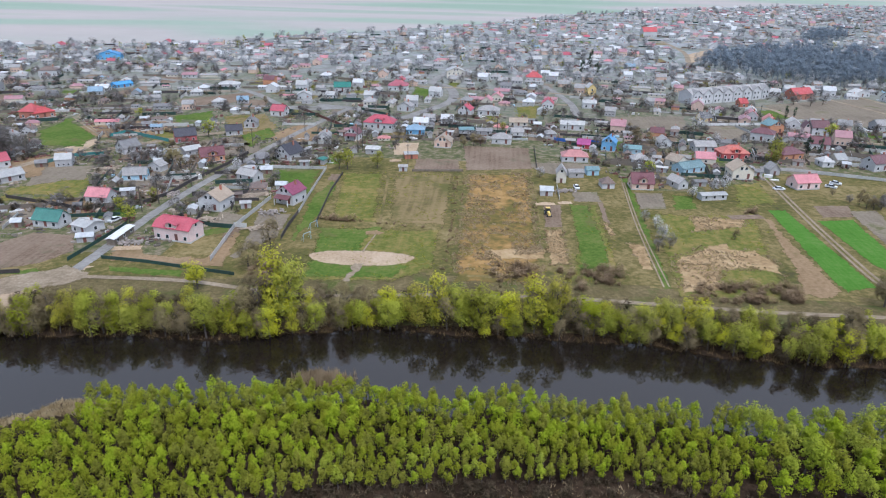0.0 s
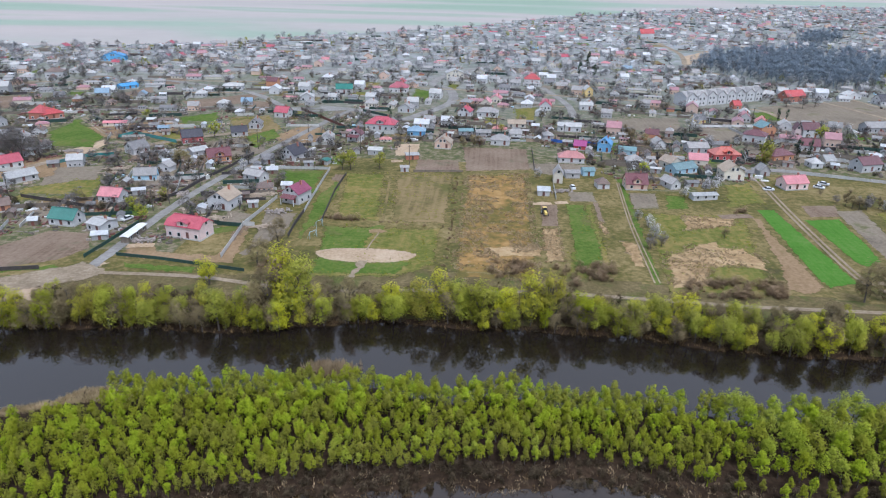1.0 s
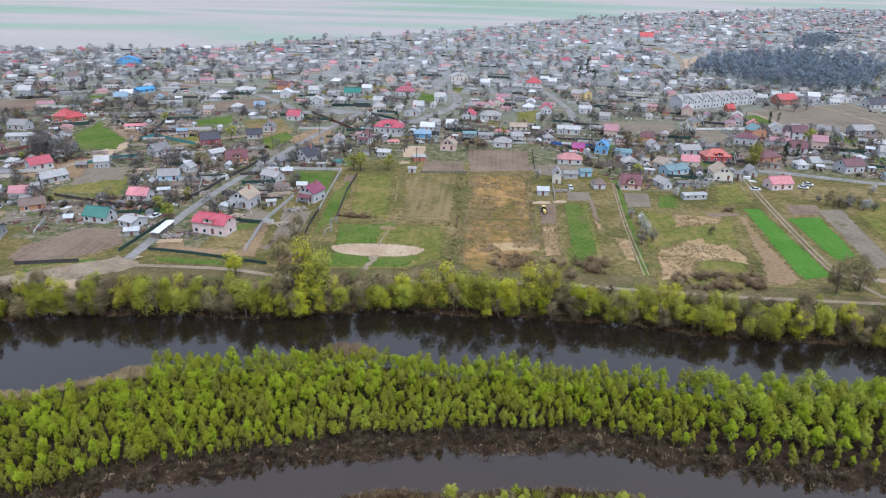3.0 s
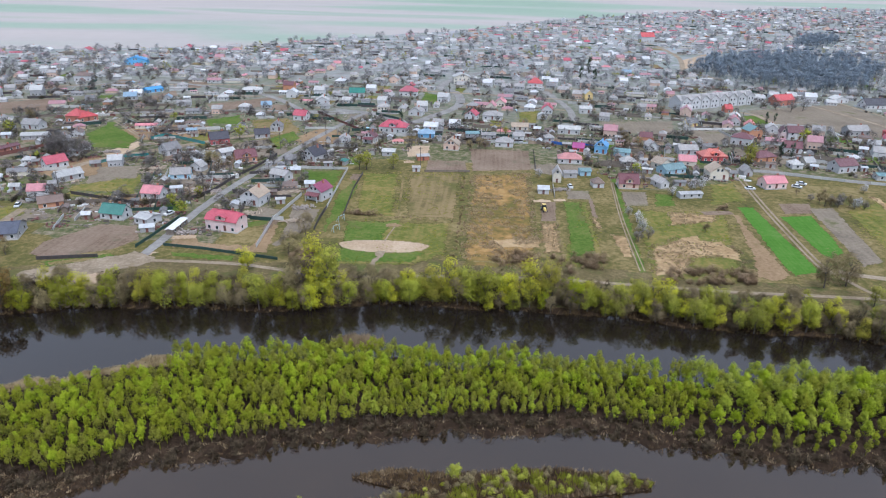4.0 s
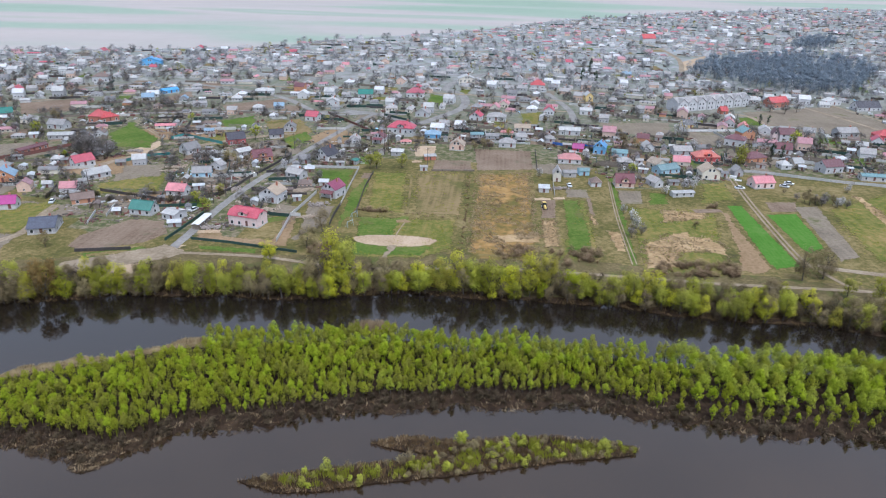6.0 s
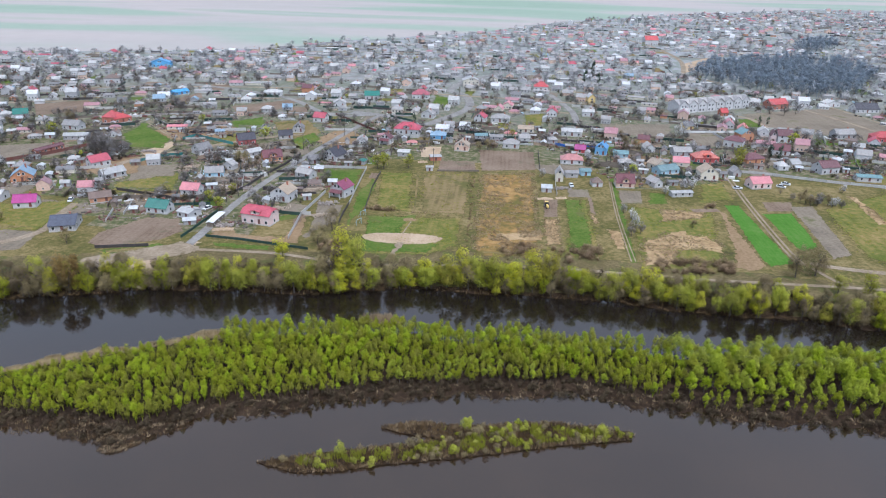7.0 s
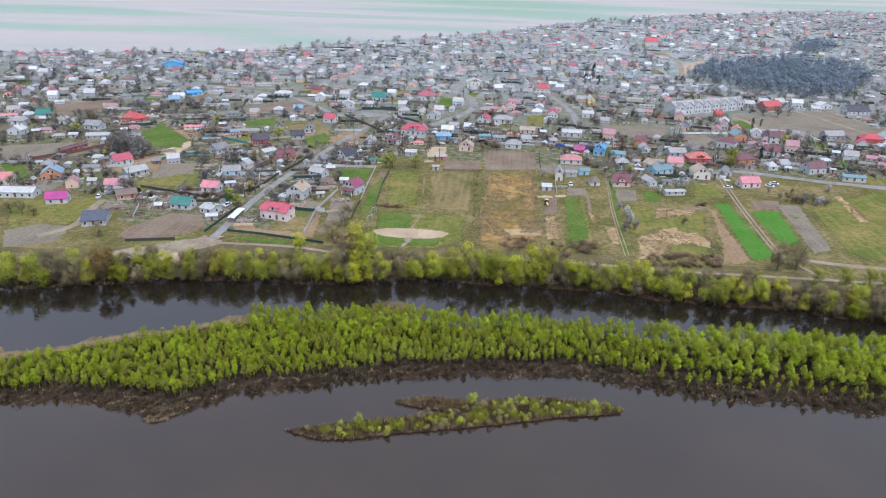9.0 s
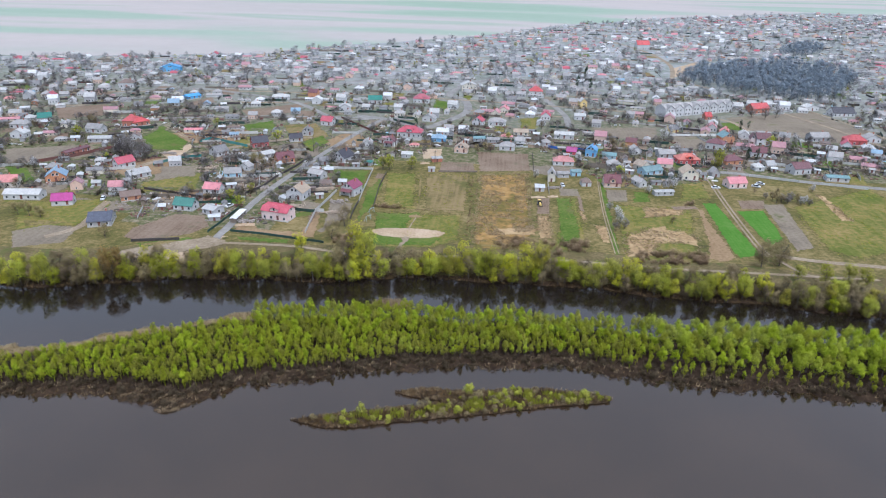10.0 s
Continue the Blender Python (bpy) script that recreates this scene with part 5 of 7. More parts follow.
joined_houses("far_houses", far_houses, "far village houses with pale walls and grey, red and brown roofs")
for a in ARCHETYPES:
    for o in (*a.children_recursive, a):
        bpy.data.objects.remove(o)
# garden plots between the houses, clear of one another
plot_spots = []
for n_plot in range(900):
    x, y = village_spot()
    if n_plot < 360:
        y = rng.uniform(175, 360)
        x = rng.uniform(-0.7 * y - 60, 0.7 * y + 60)
    w2, d2 = rng.uniform(4, 9), rng.uniform(6, 15)
    r2 = math.hypot(w2, d2) * 0.92
    if y > 800 or not in_village(x, y) or any(on_plot(x + u, y + v) for u in (-w2, 0, w2) for v in (-d2, 0, d2)):
        continue
    if any((x - q[0]) ** 2 + (y - q[1]) ** 2 < (r2 + q[2]) ** 2 for q in plot_spots):
        continue
    plot_spots.append((x, y, r2))
    a = radians(lane_turn(x, y))
    pts4 = [(x + u * w2 * math.cos(a) - v * d2 * math.sin(a), y + u * w2 * math.sin(a) + v * d2 * math.cos(a)) for u, v in ((-1, -1), (1, -1), (1, 1), (-1, 1))]
    patch("garden_plot", rng.choice(("soil", "greysoil", "greysoil", "olive", "grass", "stubble", "soil")), 0, pts4, 2.0, 0.7)


# ---- fences ----
def fence(material, height, points):
    e = thing("fence", points[0][0], points[0][1], 0, 0, {"f_green": "dark green sheet-metal", "f_grey": "pale grey concrete panel", "f_dark": "dark board", "f_teal": "teal sheet-metal",
              "f_brown": "brown board", "f_blue": "bright blue sheet-metal", "f_wood": "weathered wooden", "trimwhite": "white panel"}[material] + " fence along a plot", "fence")
    ox, oy = points[0]
    height *= 0.8
    for a, b in zip(points, points[1:]):
        L = math.dist(a, b)
        n = max(1, round(L / 5.0))
        step = L / n
        ang = math.degrees(math.atan2(b[1] - a[1], b[0] - a[0]))
        bm = bmesh.new()
        box(bm, 0.06, step - 0.06, -0.04, 0.04, 0.08, height)
        box(bm, 0.06, step - 0.06, -0.06, 0.06, height - 0.1, height + 0.02)
        me = bpy.data.meshes.new("panel")
        bm.to_mesh(me), bm.free()
        me.materials.append(M[material])
        bm = bmesh.new()
        box(bm, -0.07, 0.07, -0.07, 0.07, -0.2, height + 0.12)
        pm = bpy.data.meshes.new("post")
        bm.to_mesh(pm), bm.free()
        pm.materials.append(M["darkwood" if material in ("f_dark", "f_wood") else material])
        for i in range(n):
            t = i / n
            m = pose(a[0] + (b[0] - a[0]) * t - ox, a[1] + (b[1] - a[1]) * t - oy, 0, 0, 0, ang)
            for nm, data in (("panel", me), ("post", pm)):
                o = new(nm, data)
                o.parent = e
                o.matrix_basis = m
    return e


fence("f_green", 1.3, [(-108.1, 156.0), (-94.3, 154.6), (-79.4, 151.8), (-67.5, 149.6)])
fence("f_green", 1.4, [(-116.5, 153.5), (-115.7, 162.0), (-114.2, 181.9)])
fence("f_grey", 2.0, [(-80.2, 184.1), (-76.0, 183.7)])
fence("f_grey", 1.8, [(-77.5, 158.1), (-79.9, 183.2), (-77.2, 212.2)])
fence("f_green", 1.8, [(-91.5, 184.7), (-87.2, 183.3), (-79.7, 182.7)])
fence("f_grey", 1.6, [(-88.8, 248.7), (-66.9, 250.2)])
fence("f_grey", 1.6, [(-66.7, 251.0), (-64.8, 215.0), (-63.7, 198.7)])
fence("f_dark", 1.8, [(-63.7, 198.7), (-63.5, 186.2), (-62.6, 175.4)])
fence("f_dark", 1.6, [(-119.0, 200.7), (-114.1, 211.7), (-112.5, 227.3), (-107.8, 249.3), (-105.2, 269.0)])
fence("f_dark", 1.6, [(-167.8, 201.2), (-152.2, 197.3), (-137.1, 193.5)])
fence("f_dark", 1.5, [(-141.9, 140.2), (-124.3, 144.6)])
fence("f_grey", 1.4, [(-97.0, 221.1), (-80.2, 221.4)])
fence("f_teal", 1.8, [(-182.0, 238.9), (-174.8, 253.4), (-164.1, 258.6)])
fence("f_teal", 2.0, [(-177.4, 287.4), (-173.6, 295.8), (-146.7, 282.5)])
fence("f_brown", 2.2, [(-244.5, 231.7), (-230.4, 248.3), (-220.2, 266.5)])
fence("f_grey", 1.7, [(17.0, 318.1), (28.8, 312.1)])
fence("f_blue", 1.9, [(28.8, 312.1), (34.8, 309.7)])
fence("f_blue", 1.9, [(42.1, 310.8), (50.2, 307.7)])
fence("f_grey", 1.6, [(133.9, 271.0), (156.9, 264.4)])
fence("f_grey", 1.6, [(167.2, 262.5), (188.7, 257.1)])
fence("f_green", 1.8, [(-22.8, 333.8), (-8.0, 323.7)])
fence("f_green", 1.8, [(-74.3, 366.3), (-56.3, 352.8)])
fence("f_grey", 1.6, [(-106.5, 323.1), (-89.8, 325.8)])
fence("f_grey", 1.5, [(-215.2, 331.2), (-176.2, 295.4)])
fence("f_dark", 1.2, [(18.8, 296.8), (18.5, 262.1)])
fence("f_grey", 1.6, [(126.8, 356.1), (133.0, 324.5)])
fence("f_wood", 1.2, [(-31.8, 251.9), (-11.4, 254.7)])
fence("f_grey", 1.6, [(25.0, 240.3), (24.8, 223.7)])
fence("trimwhite", 1.8, [(109.5, 355.7), (145.3, 362.6)])
fence("f_dark", 1.4, [(-55.6, 190.8), (-58.3, 222.3), (-58.6, 245.0)])
fence("f_brown", 1.8, [(-110.2, 365.3), (-75.7, 324.4)])
fence("f_grey", 1.5, [(165.2, 375.5), (191.6, 374.5)])
# low sheds and board fences round the near gardens
yard_rng = random.Random(29)
for hx, hy, hr in list(house_spots):
    if hy > 345 or hr < 3:
        continue
    for _ in range(2):
        a = yard_rng.uniform(0, 6.28)
        x, y = hx + (hr + 3.5) * math.cos(a), hy + (hr + 3.5) * math.sin(a)
        if in_village(x, y) and free(x, y, 1.2) and off_road(x, y, 4.5) and not on_plot(x, y):
            house(x, y, lane_turn(x, y) + yard_rng.choice((0, 90)) + yard_rng.uniform(-8, 8), yard_rng.uniform(3, 5.5), yard_rng.uniform(2.6, 4), yard_rng.uniform(2.2, 2.6), yard_rng.uniform(0.5, 1.3), "gable_x",
                  yard_rng.choice(("greywall", "f_wood", "concrete", "white")), yard_rng.choice(("r_slate", "r_pale", "r_brown", "r_darkslate", "metal")), "small weathered garden shed in a yard")
    a = lane_turn(hx, hy) + yard_rng.choice((0, 90))
    L, o = yard_rng.uniform(12, 22), hr + yard_rng.uniform(2, 6)
    c, s = math.cos(radians(a)), math.sin(radians(a))
    p, q = (hx - o * s - L / 2 * c, hy + o * c - L / 2 * s), (hx - o * s + L / 2 * c, hy + o * c + L / 2 * s)
    if all(in_village(*v) and free(*v, -1.5) and not on_plot(*v) and off_road(*v, 2.5) for v in (p, q, ((p[0] + q[0]) / 2, (p[1] + q[1]) / 2))):
        fence(yard_rng.choice(("f_wood", "f_dark", "f_grey", "f_wood", "f_green")), 1.4, [(round(p[0], 1), round(p[1], 1)), (round(q[0], 1), round(q[1], 1))])


# ---- yard clutter and garden fences of the whole village, too many to count ----
def boxes_stuff(name, material, items, label, category):
    vs, fs = [], []
    for x, y, z, w, d, h, ang in items:
        c, s, k = math.cos(ang), math.sin(ang), len(vs)
        for pz in (z, z + h):
            for u, v in ((-w, -d), (w, -d), (w, d), (-w, d)):
                vs.append((x + (u * c - v * s) / 2, y + (u * s + v * c) / 2, pz))
        fs += [tuple(k + i for i in f) for f in ((4, 5, 6, 7), (0, 1, 5, 4), (1, 2, 6, 5), (2, 3, 7, 6), (3, 0, 4, 7))]
    return tagged(raw_object(name, vs, fs, material), label, category, kind="stuff")


fence_sets = {"f_wood": [], "f_grey": [], "f_dark": [], "f_green": []}
clutter_sets = {"rubble": [], "metal": [], "loosewood": [], "f_brown": [], "palebluewall": [], "trimwhite": [], "darkwood": [], "f_wood": []}
for _ in range(5200):
    x, y = village_spot()
    if not in_village(x, y) or on_plot(x, y) or not off_road(x, y, 4.0):
        continue
    ang = radians(lane_turn(x, y) + rng.choice((0, 0, 90)) + rng.uniform(-4, 4))
    if rng.random() < 0.3:
        L = rng.uniform(8, 22)
        if free(x, y, -1.5) and not on_plot(x + L / 2 * math.cos(ang), y + L / 2 * math.sin(ang)) and not on_plot(x - L / 2 * math.cos(ang), y - L / 2 * math.sin(ang)):
            fence_sets[rng.choice(("f_wood", "f_wood", "f_grey", "f_grey", "f_dark", "f_green"))].append((x, y, -0.1, L, 0.14, rng.uniform(1.2, 1.8), ang))
    elif free(x, y, -2.2):
        k = rng.choices(list(clutter_sets), (4, 2, 3, 4, 0.5, 1, 3, 3))[0]
        for _ in range(rng.randrange(1, 5)):
            px, py = x + rng.gauss(0, 1.6), y + rng.gauss(0, 1.6)
            clutter_sets[k].append((px, py, -0.05, rng.uniform(0.4, 3.2), rng.uniform(0.3, 1.6), rng.uniform(0.2, 1.3), ang + rng.uniform(-0.3, 0.3)))
# denser litter in the near yards: firewood, sheets, crates, beds
for _ in range(7500):
    y = rng.uniform(165, 360)
    x = rng.uniform(-0.62 * y - 60, 0.62 * y + 60)
    if len(clutter_sets["darkwood"]) > 2600 or not in_village(x, y) or on_plot(x, y) or not off_road(x, y, 3.0) or not free(x, y, -2.0):
        continue
    k = rng.choices(list(clutter_sets), (2.6, 0.6, 1.6, 3.5, 0.0, 0.25, 5, 5))[0]
    ang = radians(lane_turn(x, y))
    for _ in range(rng.randrange(2, 7)):
        clutter_sets[k].append((x + rng.gauss(0, 1.3), y + rng.gauss(0, 1.3), -0.05, rng.uniform(0.2, 2.2), rng.uniform(0.15, 0.8), rng.uniform(0.12, 0.65), ang + rng.choice((0, 1.57)) + rng.uniform(-0.3, 0.3)))
for _ in range(900):
    y = rng.uniform(165, 420)
    x = rng.uniform(-0.62 * y - 60, 0.62 * y + 60)
    L = rng.uniform(7, 18)
    ang = radians(lane_turn(x, y) + rng.choice((0, 90)) + rng.uniform(-3, 3))
    ends = [(x + k * L * math.cos(ang), y + k * L * math.sin(ang)) for k in (-0.5, -0.25, 0, 0.25, 0.5)]
    if all(in_village(*q) and free(*q, -2.5) and off_road(*q, 3.0) and not on_plot(*q) for q in ends):
        fence_sets[rng.choice(("f_wood", "f_grey", "f_dark", "f_green", "f_wood"))].append((x, y, -0.1, L, 0.12, rng.uniform(1.1, 1.7), ang))
for m, items in fence_sets.items():
    boxes_stuff("garden_fences", m, items, "long garden fences between the village plots", "fences")
for m, items in clutter_sets.items():
    boxes_stuff("yard_clutter", m, items, "stacked boards, crates and sheets lying in the yards", "clutter")


# ---- trees ----
def leaf_cloud(seed, lumps, count, size, stretch=1.0, rough=0.16):
    """Small bent leaf clumps, thick near the surface of a few uneven lumps; lumps: (x, y, z, rx, rz, weight)."""
    r = np.random.RandomState(seed)
    wts = np.array([l[5] for l in lumps], float)
    pick = r.choice(len(lumps), count, p=wts / wts.sum())
    L = np.array(lumps)[pick]
    dirs = r.normal(size=(count, 3))
    dirs /= np.linalg.norm(dirs, axis=1)[:, None]
    rad = r.uniform(0.3, 1.0, count) ** 0.35 * (1 + rough * r.normal(size=count).clip(-1.5, 1.5))
    c = L[:, :3] + dirs * rad[:, None] * np.stack([L[:, 3], L[:, 3], L[:, 4]], 1)
    nrm = dirs * 0.55 + r.normal(size=(count, 3)) * 0.35 + np.array([0, 0, 0.8])
    nrm /= np.linalg.norm(nrm, axis=1)[:, None]
    u = np.cross(nrm, r.normal(size=(count, 3)))
    u /= np.linalg.norm(u, axis=1)[:, None]
    v = np.cross(nrm, u)
    s = (size * r.uniform(0.6, 1.4, count))[:, None]
    wide = 0.8 if stretch < 2 else 0.13
    quad = np.stack([c - u * s * stretch - v * s * wide, c + u * s * stretch - v * s * wide, c + v * s * wide * 1.2 - nrm * s * 0.3], 1)
    quad[:, :, 2] = np.maximum(quad[:, :, 2], 0.05)
    n = np.arange(count)[:, None] * 3
    top = max(q[2] + q[4] for q in lumps)
    puff = dirs * 0.9 + np.array([0, 0, 0.4]) + (c - np.array([0, 0, top * 0.45])) / top * 0.6
    puff /= np.linalg.norm(puff, axis=1)[:, None]
    return quad.reshape(-1, 3).tolist(), (n + np.array([[0, 1, 2]])).tolist(), np.repeat(puff, 3, axis=0)


def set_puff(ob, puff):
    ob.data.attributes.new("puff", "FLOAT_VECTOR", "POINT").data.foreach_set("vector", np.ascontiguousarray(puff, dtype=np.float32).ravel())


def limbs(bm, rng_t, base, direction, length, radius, depth, spread, tips, stem=None):
    """A limb that grows out of its stem, with smaller limbs of its own."""
    q = Vector(base) + Vector(direction) * length
    rings = tube(bm, base, q, radius, radius * 0.62, 5 if depth > 1 else 3)
    if stem:
        bm.faces.new((stem[0], stem[1], rings[0][0]))
    if depth == 0:
        tips.append(q)
        return
    for _ in range(3 if depth > 1 else 4):
        dv = Vector(direction) + Vector((rng_t.gauss(0, spread), rng_t.gauss(0, spread), rng_t.uniform(-0.1, 0.35)))
        limbs(bm, rng_t, Vector(base).lerp(q, rng_t.uniform(0.6, 1.0)), dv.normalized(), length * rng_t.uniform(0.55, 0.8), radius * 0.5, depth - 1, spread, tips, rings[1])


def tree_type(name, seed, height, width, material, count, size, label, lobes=5, low=0.25, bare=False, depth=2, group="", upright=1.0, dome=False):
    """A tapered trunk with limbs and a crown of leaf clumps (or of fine twigs)."""
    r = random.Random(seed)
    e = thing(name, 0, 0, -80, 0, label, "tree", group)
    bm = bmesh.new()
    tips = []
    limbs(bm, r, (0, 0, -0.3), (r.uniform(-0.06, 0.06), r.uniform(-0.06, 0.06), 1), height * 0.38, height * 0.022 + 0.03, depth, 0.38 / upright, tips)
    part("trunk", bm, "bark", e)
    lumps = [(0, 0, height * (0.5 + low * 0.5), width * 0.36, height * (0.48 - low * 0.4), 2.2)]
    for k in range(lobes):
        a = 2.4 * k + r.uniform(-0.4, 0.4)
        d = width * r.uniform(0.14, 0.34)
        z = height * r.uniform(low + 0.12, 0.86)
        rr = width * r.uniform(0.15, 0.26) * (1.15 - 0.5 * z / height)
        lumps.append((d * math.cos(a), d * math.sin(a), z, rr, rr * r.uniform(0.9, 1.5) * upright, 1.0))
    lumps.append((r.uniform(-0.1, 0.1) * width, r.uniform(-0.1, 0.1) * width, height * 0.84, width * 0.18, height * 0.15, 0.8))
    if dome:
        lumps = [(0, 0, height * 0.46, width * 0.37, height * 0.24, 1.4), (0, 0, height * 0.68, width * 0.31, height * 0.2, 2.2), (r.uniform(-0.08, 0.08) * width, r.uniform(-0.08, 0.08) * width, height * 0.86, width * 0.19, height * 0.15, 1.4)]
        for k in range(lobes):
            a = 2.4 * k + r.uniform(-0.5, 0.5)
            z = height * r.uniform(0.4, 0.8)
            q = width * (0.34 if z < 0.62 * height else 0.24)
            lumps.append((q * math.cos(a), q * math.sin(a), z, width * r.uniform(0.12, 0.22), height * r.uniform(0.08, 0.16), 0.8))
    vs, fs, puff = leaf_cloud(seed, lumps, count, size, 1.0 if not bare else 3.0, 0.12 if dome else 0.18)
    set_puff(raw_object("crown", vs, fs, material, e), puff)
    return e


def drop_types(*kinds):
    for kind in kinds:
        for e in kind:
            for o in (*e.children_recursive, e):
                bpy.data.objects.remove(o)


TREE_PARTS = {}


def plant(kind, x, y, z, s, rs):
    """A copy of a tree that shares its meshes."""
    if kind.name not in TREE_PARTS:
        TREE_PARTS[kind.name] = [(o.name.split(".")[0], o.data) for o in kind.children]
    e = thing(kind.name.split(".")[0], x, y, z, 0, kind["label"], "tree", kind.get("group", ""))
    e.matrix_basis = pose(x, y, z, rs.uniform(-3, 3), rs.uniform(-3, 3), rs.uniform(0, 360)) @ Matrix.Diagonal((s * rs.uniform(0.88, 1.12), s * rs.uniform(0.88, 1.12), s * rs.uniform(0.85, 1.15), 1))
    for name, data in TREE_PARTS[kind.name]:
        new(name, data).parent = e
    return e


def joined(name, kinds_and_places, material, label, category):
    """Many trees of one far-off kind as one object: their crowns and trunks in one mesh."""
    packs, vs, fs, base, puffs = {}, [], [], 0, []
    for ob, x, y, z, s, a in kinds_and_places:
        if ob.name not in packs:
            packs[ob.name] = []
            for ch in ob.children:
                co = np.array([tuple(v.co) for v in ch.data.vertices])
                pf = np.zeros_like(co)
                if "puff" in ch.data.attributes:
                    pf = np.array([tuple(v.vector) for v in ch.data.attributes["puff"].data])
                packs[ob.name].append((co, [list(p.vertices) for p in ch.data.polygons], pf))
        ca, sa = math.cos(a) * s, math.sin(a) * s
        for co, poly, pf in packs[ob.name]:
            puffs.append(np.stack([(pf[:, 0] * ca - pf[:, 1] * sa) / s, (pf[:, 0] * sa + pf[:, 1] * ca) / s, pf[:, 2]], 1))
            vs.append(np.stack([co[:, 0] * ca - co[:, 1] * sa + x, co[:, 0] * sa + co[:, 1] * ca + y, co[:, 2] * s + z], 1))
            fs += [[base + i for i in p] for p in poly]
            base += len(co)
    vs = np.concatenate(vs).tolist()
    ob = raw_object(name, vs, fs, material)
    set_puff(ob, np.concatenate(puffs))
    return tagged(ob, label, category, kind="stuff")


rs = random.Random(21)
# the dense young willow wood on the strip between the two arms
grove = [tree_type("willow_tree", 100 + i, rs.uniform(5.0, 6.2), rs.uniform(2.4, 2.9), m, 520, 0.122, "young willow with fresh yellow-green leaves in a riverside thicket", 6, 0.2,
                   depth=0, group="willow thicket", dome=True) for i, m in enumerate(("willow", "willow", "willow_fresh", "willow", "willow_dull", "willow", "willow_fresh", "willow_dull"))]
grove_tall = [tree_type("willow_tree", 130 + i, rs.uniform(7.0, 8.4), rs.uniform(4.0, 4.8), m, 1250, 0.135, "tall round willow with fresh green leaves in a riverside thicket", 9, 0.2,
                        depth=0, group="willow thicket", dome=True) for i, m in enumerate(("willow_fresh", "willow_fresh", "willow_fresh", "willow"))]
spots, cells = [], {}
for _ in range(24000):
    x = rs.uniform(-150, 135)
    y = rs.uniform(at_x(GROVE_SOUTH, x) + (6.8 if x < 40 else 5.0), at_x(GROVE_NORTH, x) - 2.0)
    south = float(at_x(GROVE_SOUTH, x))
    if -100 < x < -66 and y < south + 9 or x < -74 and y > float(at_x(GROVE_NORTH, x)) - 12.5:
        continue
    deep = (y - south) / max(8.0, float(at_x(GROVE_NORTH, x)) - south)
    gap = 1.25 + 0.6 * deep if noise.noise(Vector((x * 0.06, y * 0.08, 3))) > -0.45 else 2.8
    if y < south + 9:
        gap = max(gap, 1.7)
    if x > 50 and y > south + 10:
        gap = 2.7
    if x > 42 and y < south + 12:
        gap = 2.6
    cx, cy = int(x // 4), int(y // 4)
    near = [q for i in (-1, 0, 1) for j in (-1, 0, 1) for q in cells.get((cx + i, cy + j), ())]
    if all((x - a) ** 2 + (y - b) ** 2 > gap * gap for a, b in near):
        spots.append((x, y))
        cells.setdefault((cx, cy), []).append((x, y))


def grove_size(x, y):
    """Trees grow taller towards the river arm and downstream."""
    n, s = float(at_x(GROVE_NORTH, x)), float(at_x(GROVE_SOUTH, x))
    t = min(1.0, max(0.0, (y - s - 4) / (n - s - 4)))
    return (0.66 + 0.40 * t) * rs.uniform(0.76, 1.28)


spots.sort(key=lambda p: math.hypot(p[0], p[1] - 30))
tall = [(x, y) for x, y in spots if x > 50 and y > float(at_x(GROVE_SOUTH, x)) + 10]
spots = [p for p in spots if p not in set(tall)]
for x, y in tall:
    plant(rs.choice(grove_tall), x, y, float(ground_height(x, y)), rs.uniform(0.75, 1.1) * (0.82 if y < float(at_x(GROVE_SOUTH, x)) + 15 else 1.0), rs)
for x, y in spots[:150]:
    plant(rs.choice(grove), x, y, float(ground_height(x, y)), grove_size(x, y), rs)
for m in ("willow", "willow_fresh", "willow_dull"):
    mine = [g for g in grove if g.children[1].data.materials[0] == M[m] or g.children[0].data.materials[0] == M[m]]
    share = {"willow": 0, "willow_fresh": 1, "willow_dull": 2}[m]
    rest = [(rs.choice(mine), x, y, float(ground_height(x, y)), grove_size(x, y), rs.uniform(0, 6.28)) for i, (x, y) in enumerate(spots[150:]) if (0, 1, 0, 2, 0, 1, 2)[i % 7] == share]
    joined("willow_thicket", rest, m, "dense thicket of young yellow-green willows on the river strip", "thicket")

# tall trees on the far bank
bank_kinds = [tree_type("bank_willow", 200 + i, 11, 7.6, m, 2300, 0.155, lb, 14, 0.18, depth=2, group="far bank trees")
              for i, (m, lb) in enumerate([("willow_yellow", "tall willow with golden yellow-green leaves on the river bank"), ("willow_olive", "tall olive-green willow on the river bank"),
                                           ("willow", "tall fresh green willow on the river bank"), ("willow_yellow", "tall willow with golden yellow-green leaves on the river bank"),
                                           ("willow_olive", "tall olive-green willow on the river bank")])]
bare_kinds = [tree_type("bare_tree", 230 + i, 11, 8, "budding", 1100, 0.26, "bare brown tree with swelling buds on the river bank", 8, 0.15, True, 3, "far bank trees") for i in range(3)]
rusty_kind = tree_type("bank_willow", 240, 11, 9.5, "rusty", 2200, 0.2, "broad round tree with rusty brown catkins on the bank", 10, 0.1, depth=2)


def bank_tree(kind, x, y, s):
    y = max(y, float(at_x(FAR_EDGE, x)) + 0.4)
    return plant(kind, x, y, float(ground_height(x, y)), s, rs)


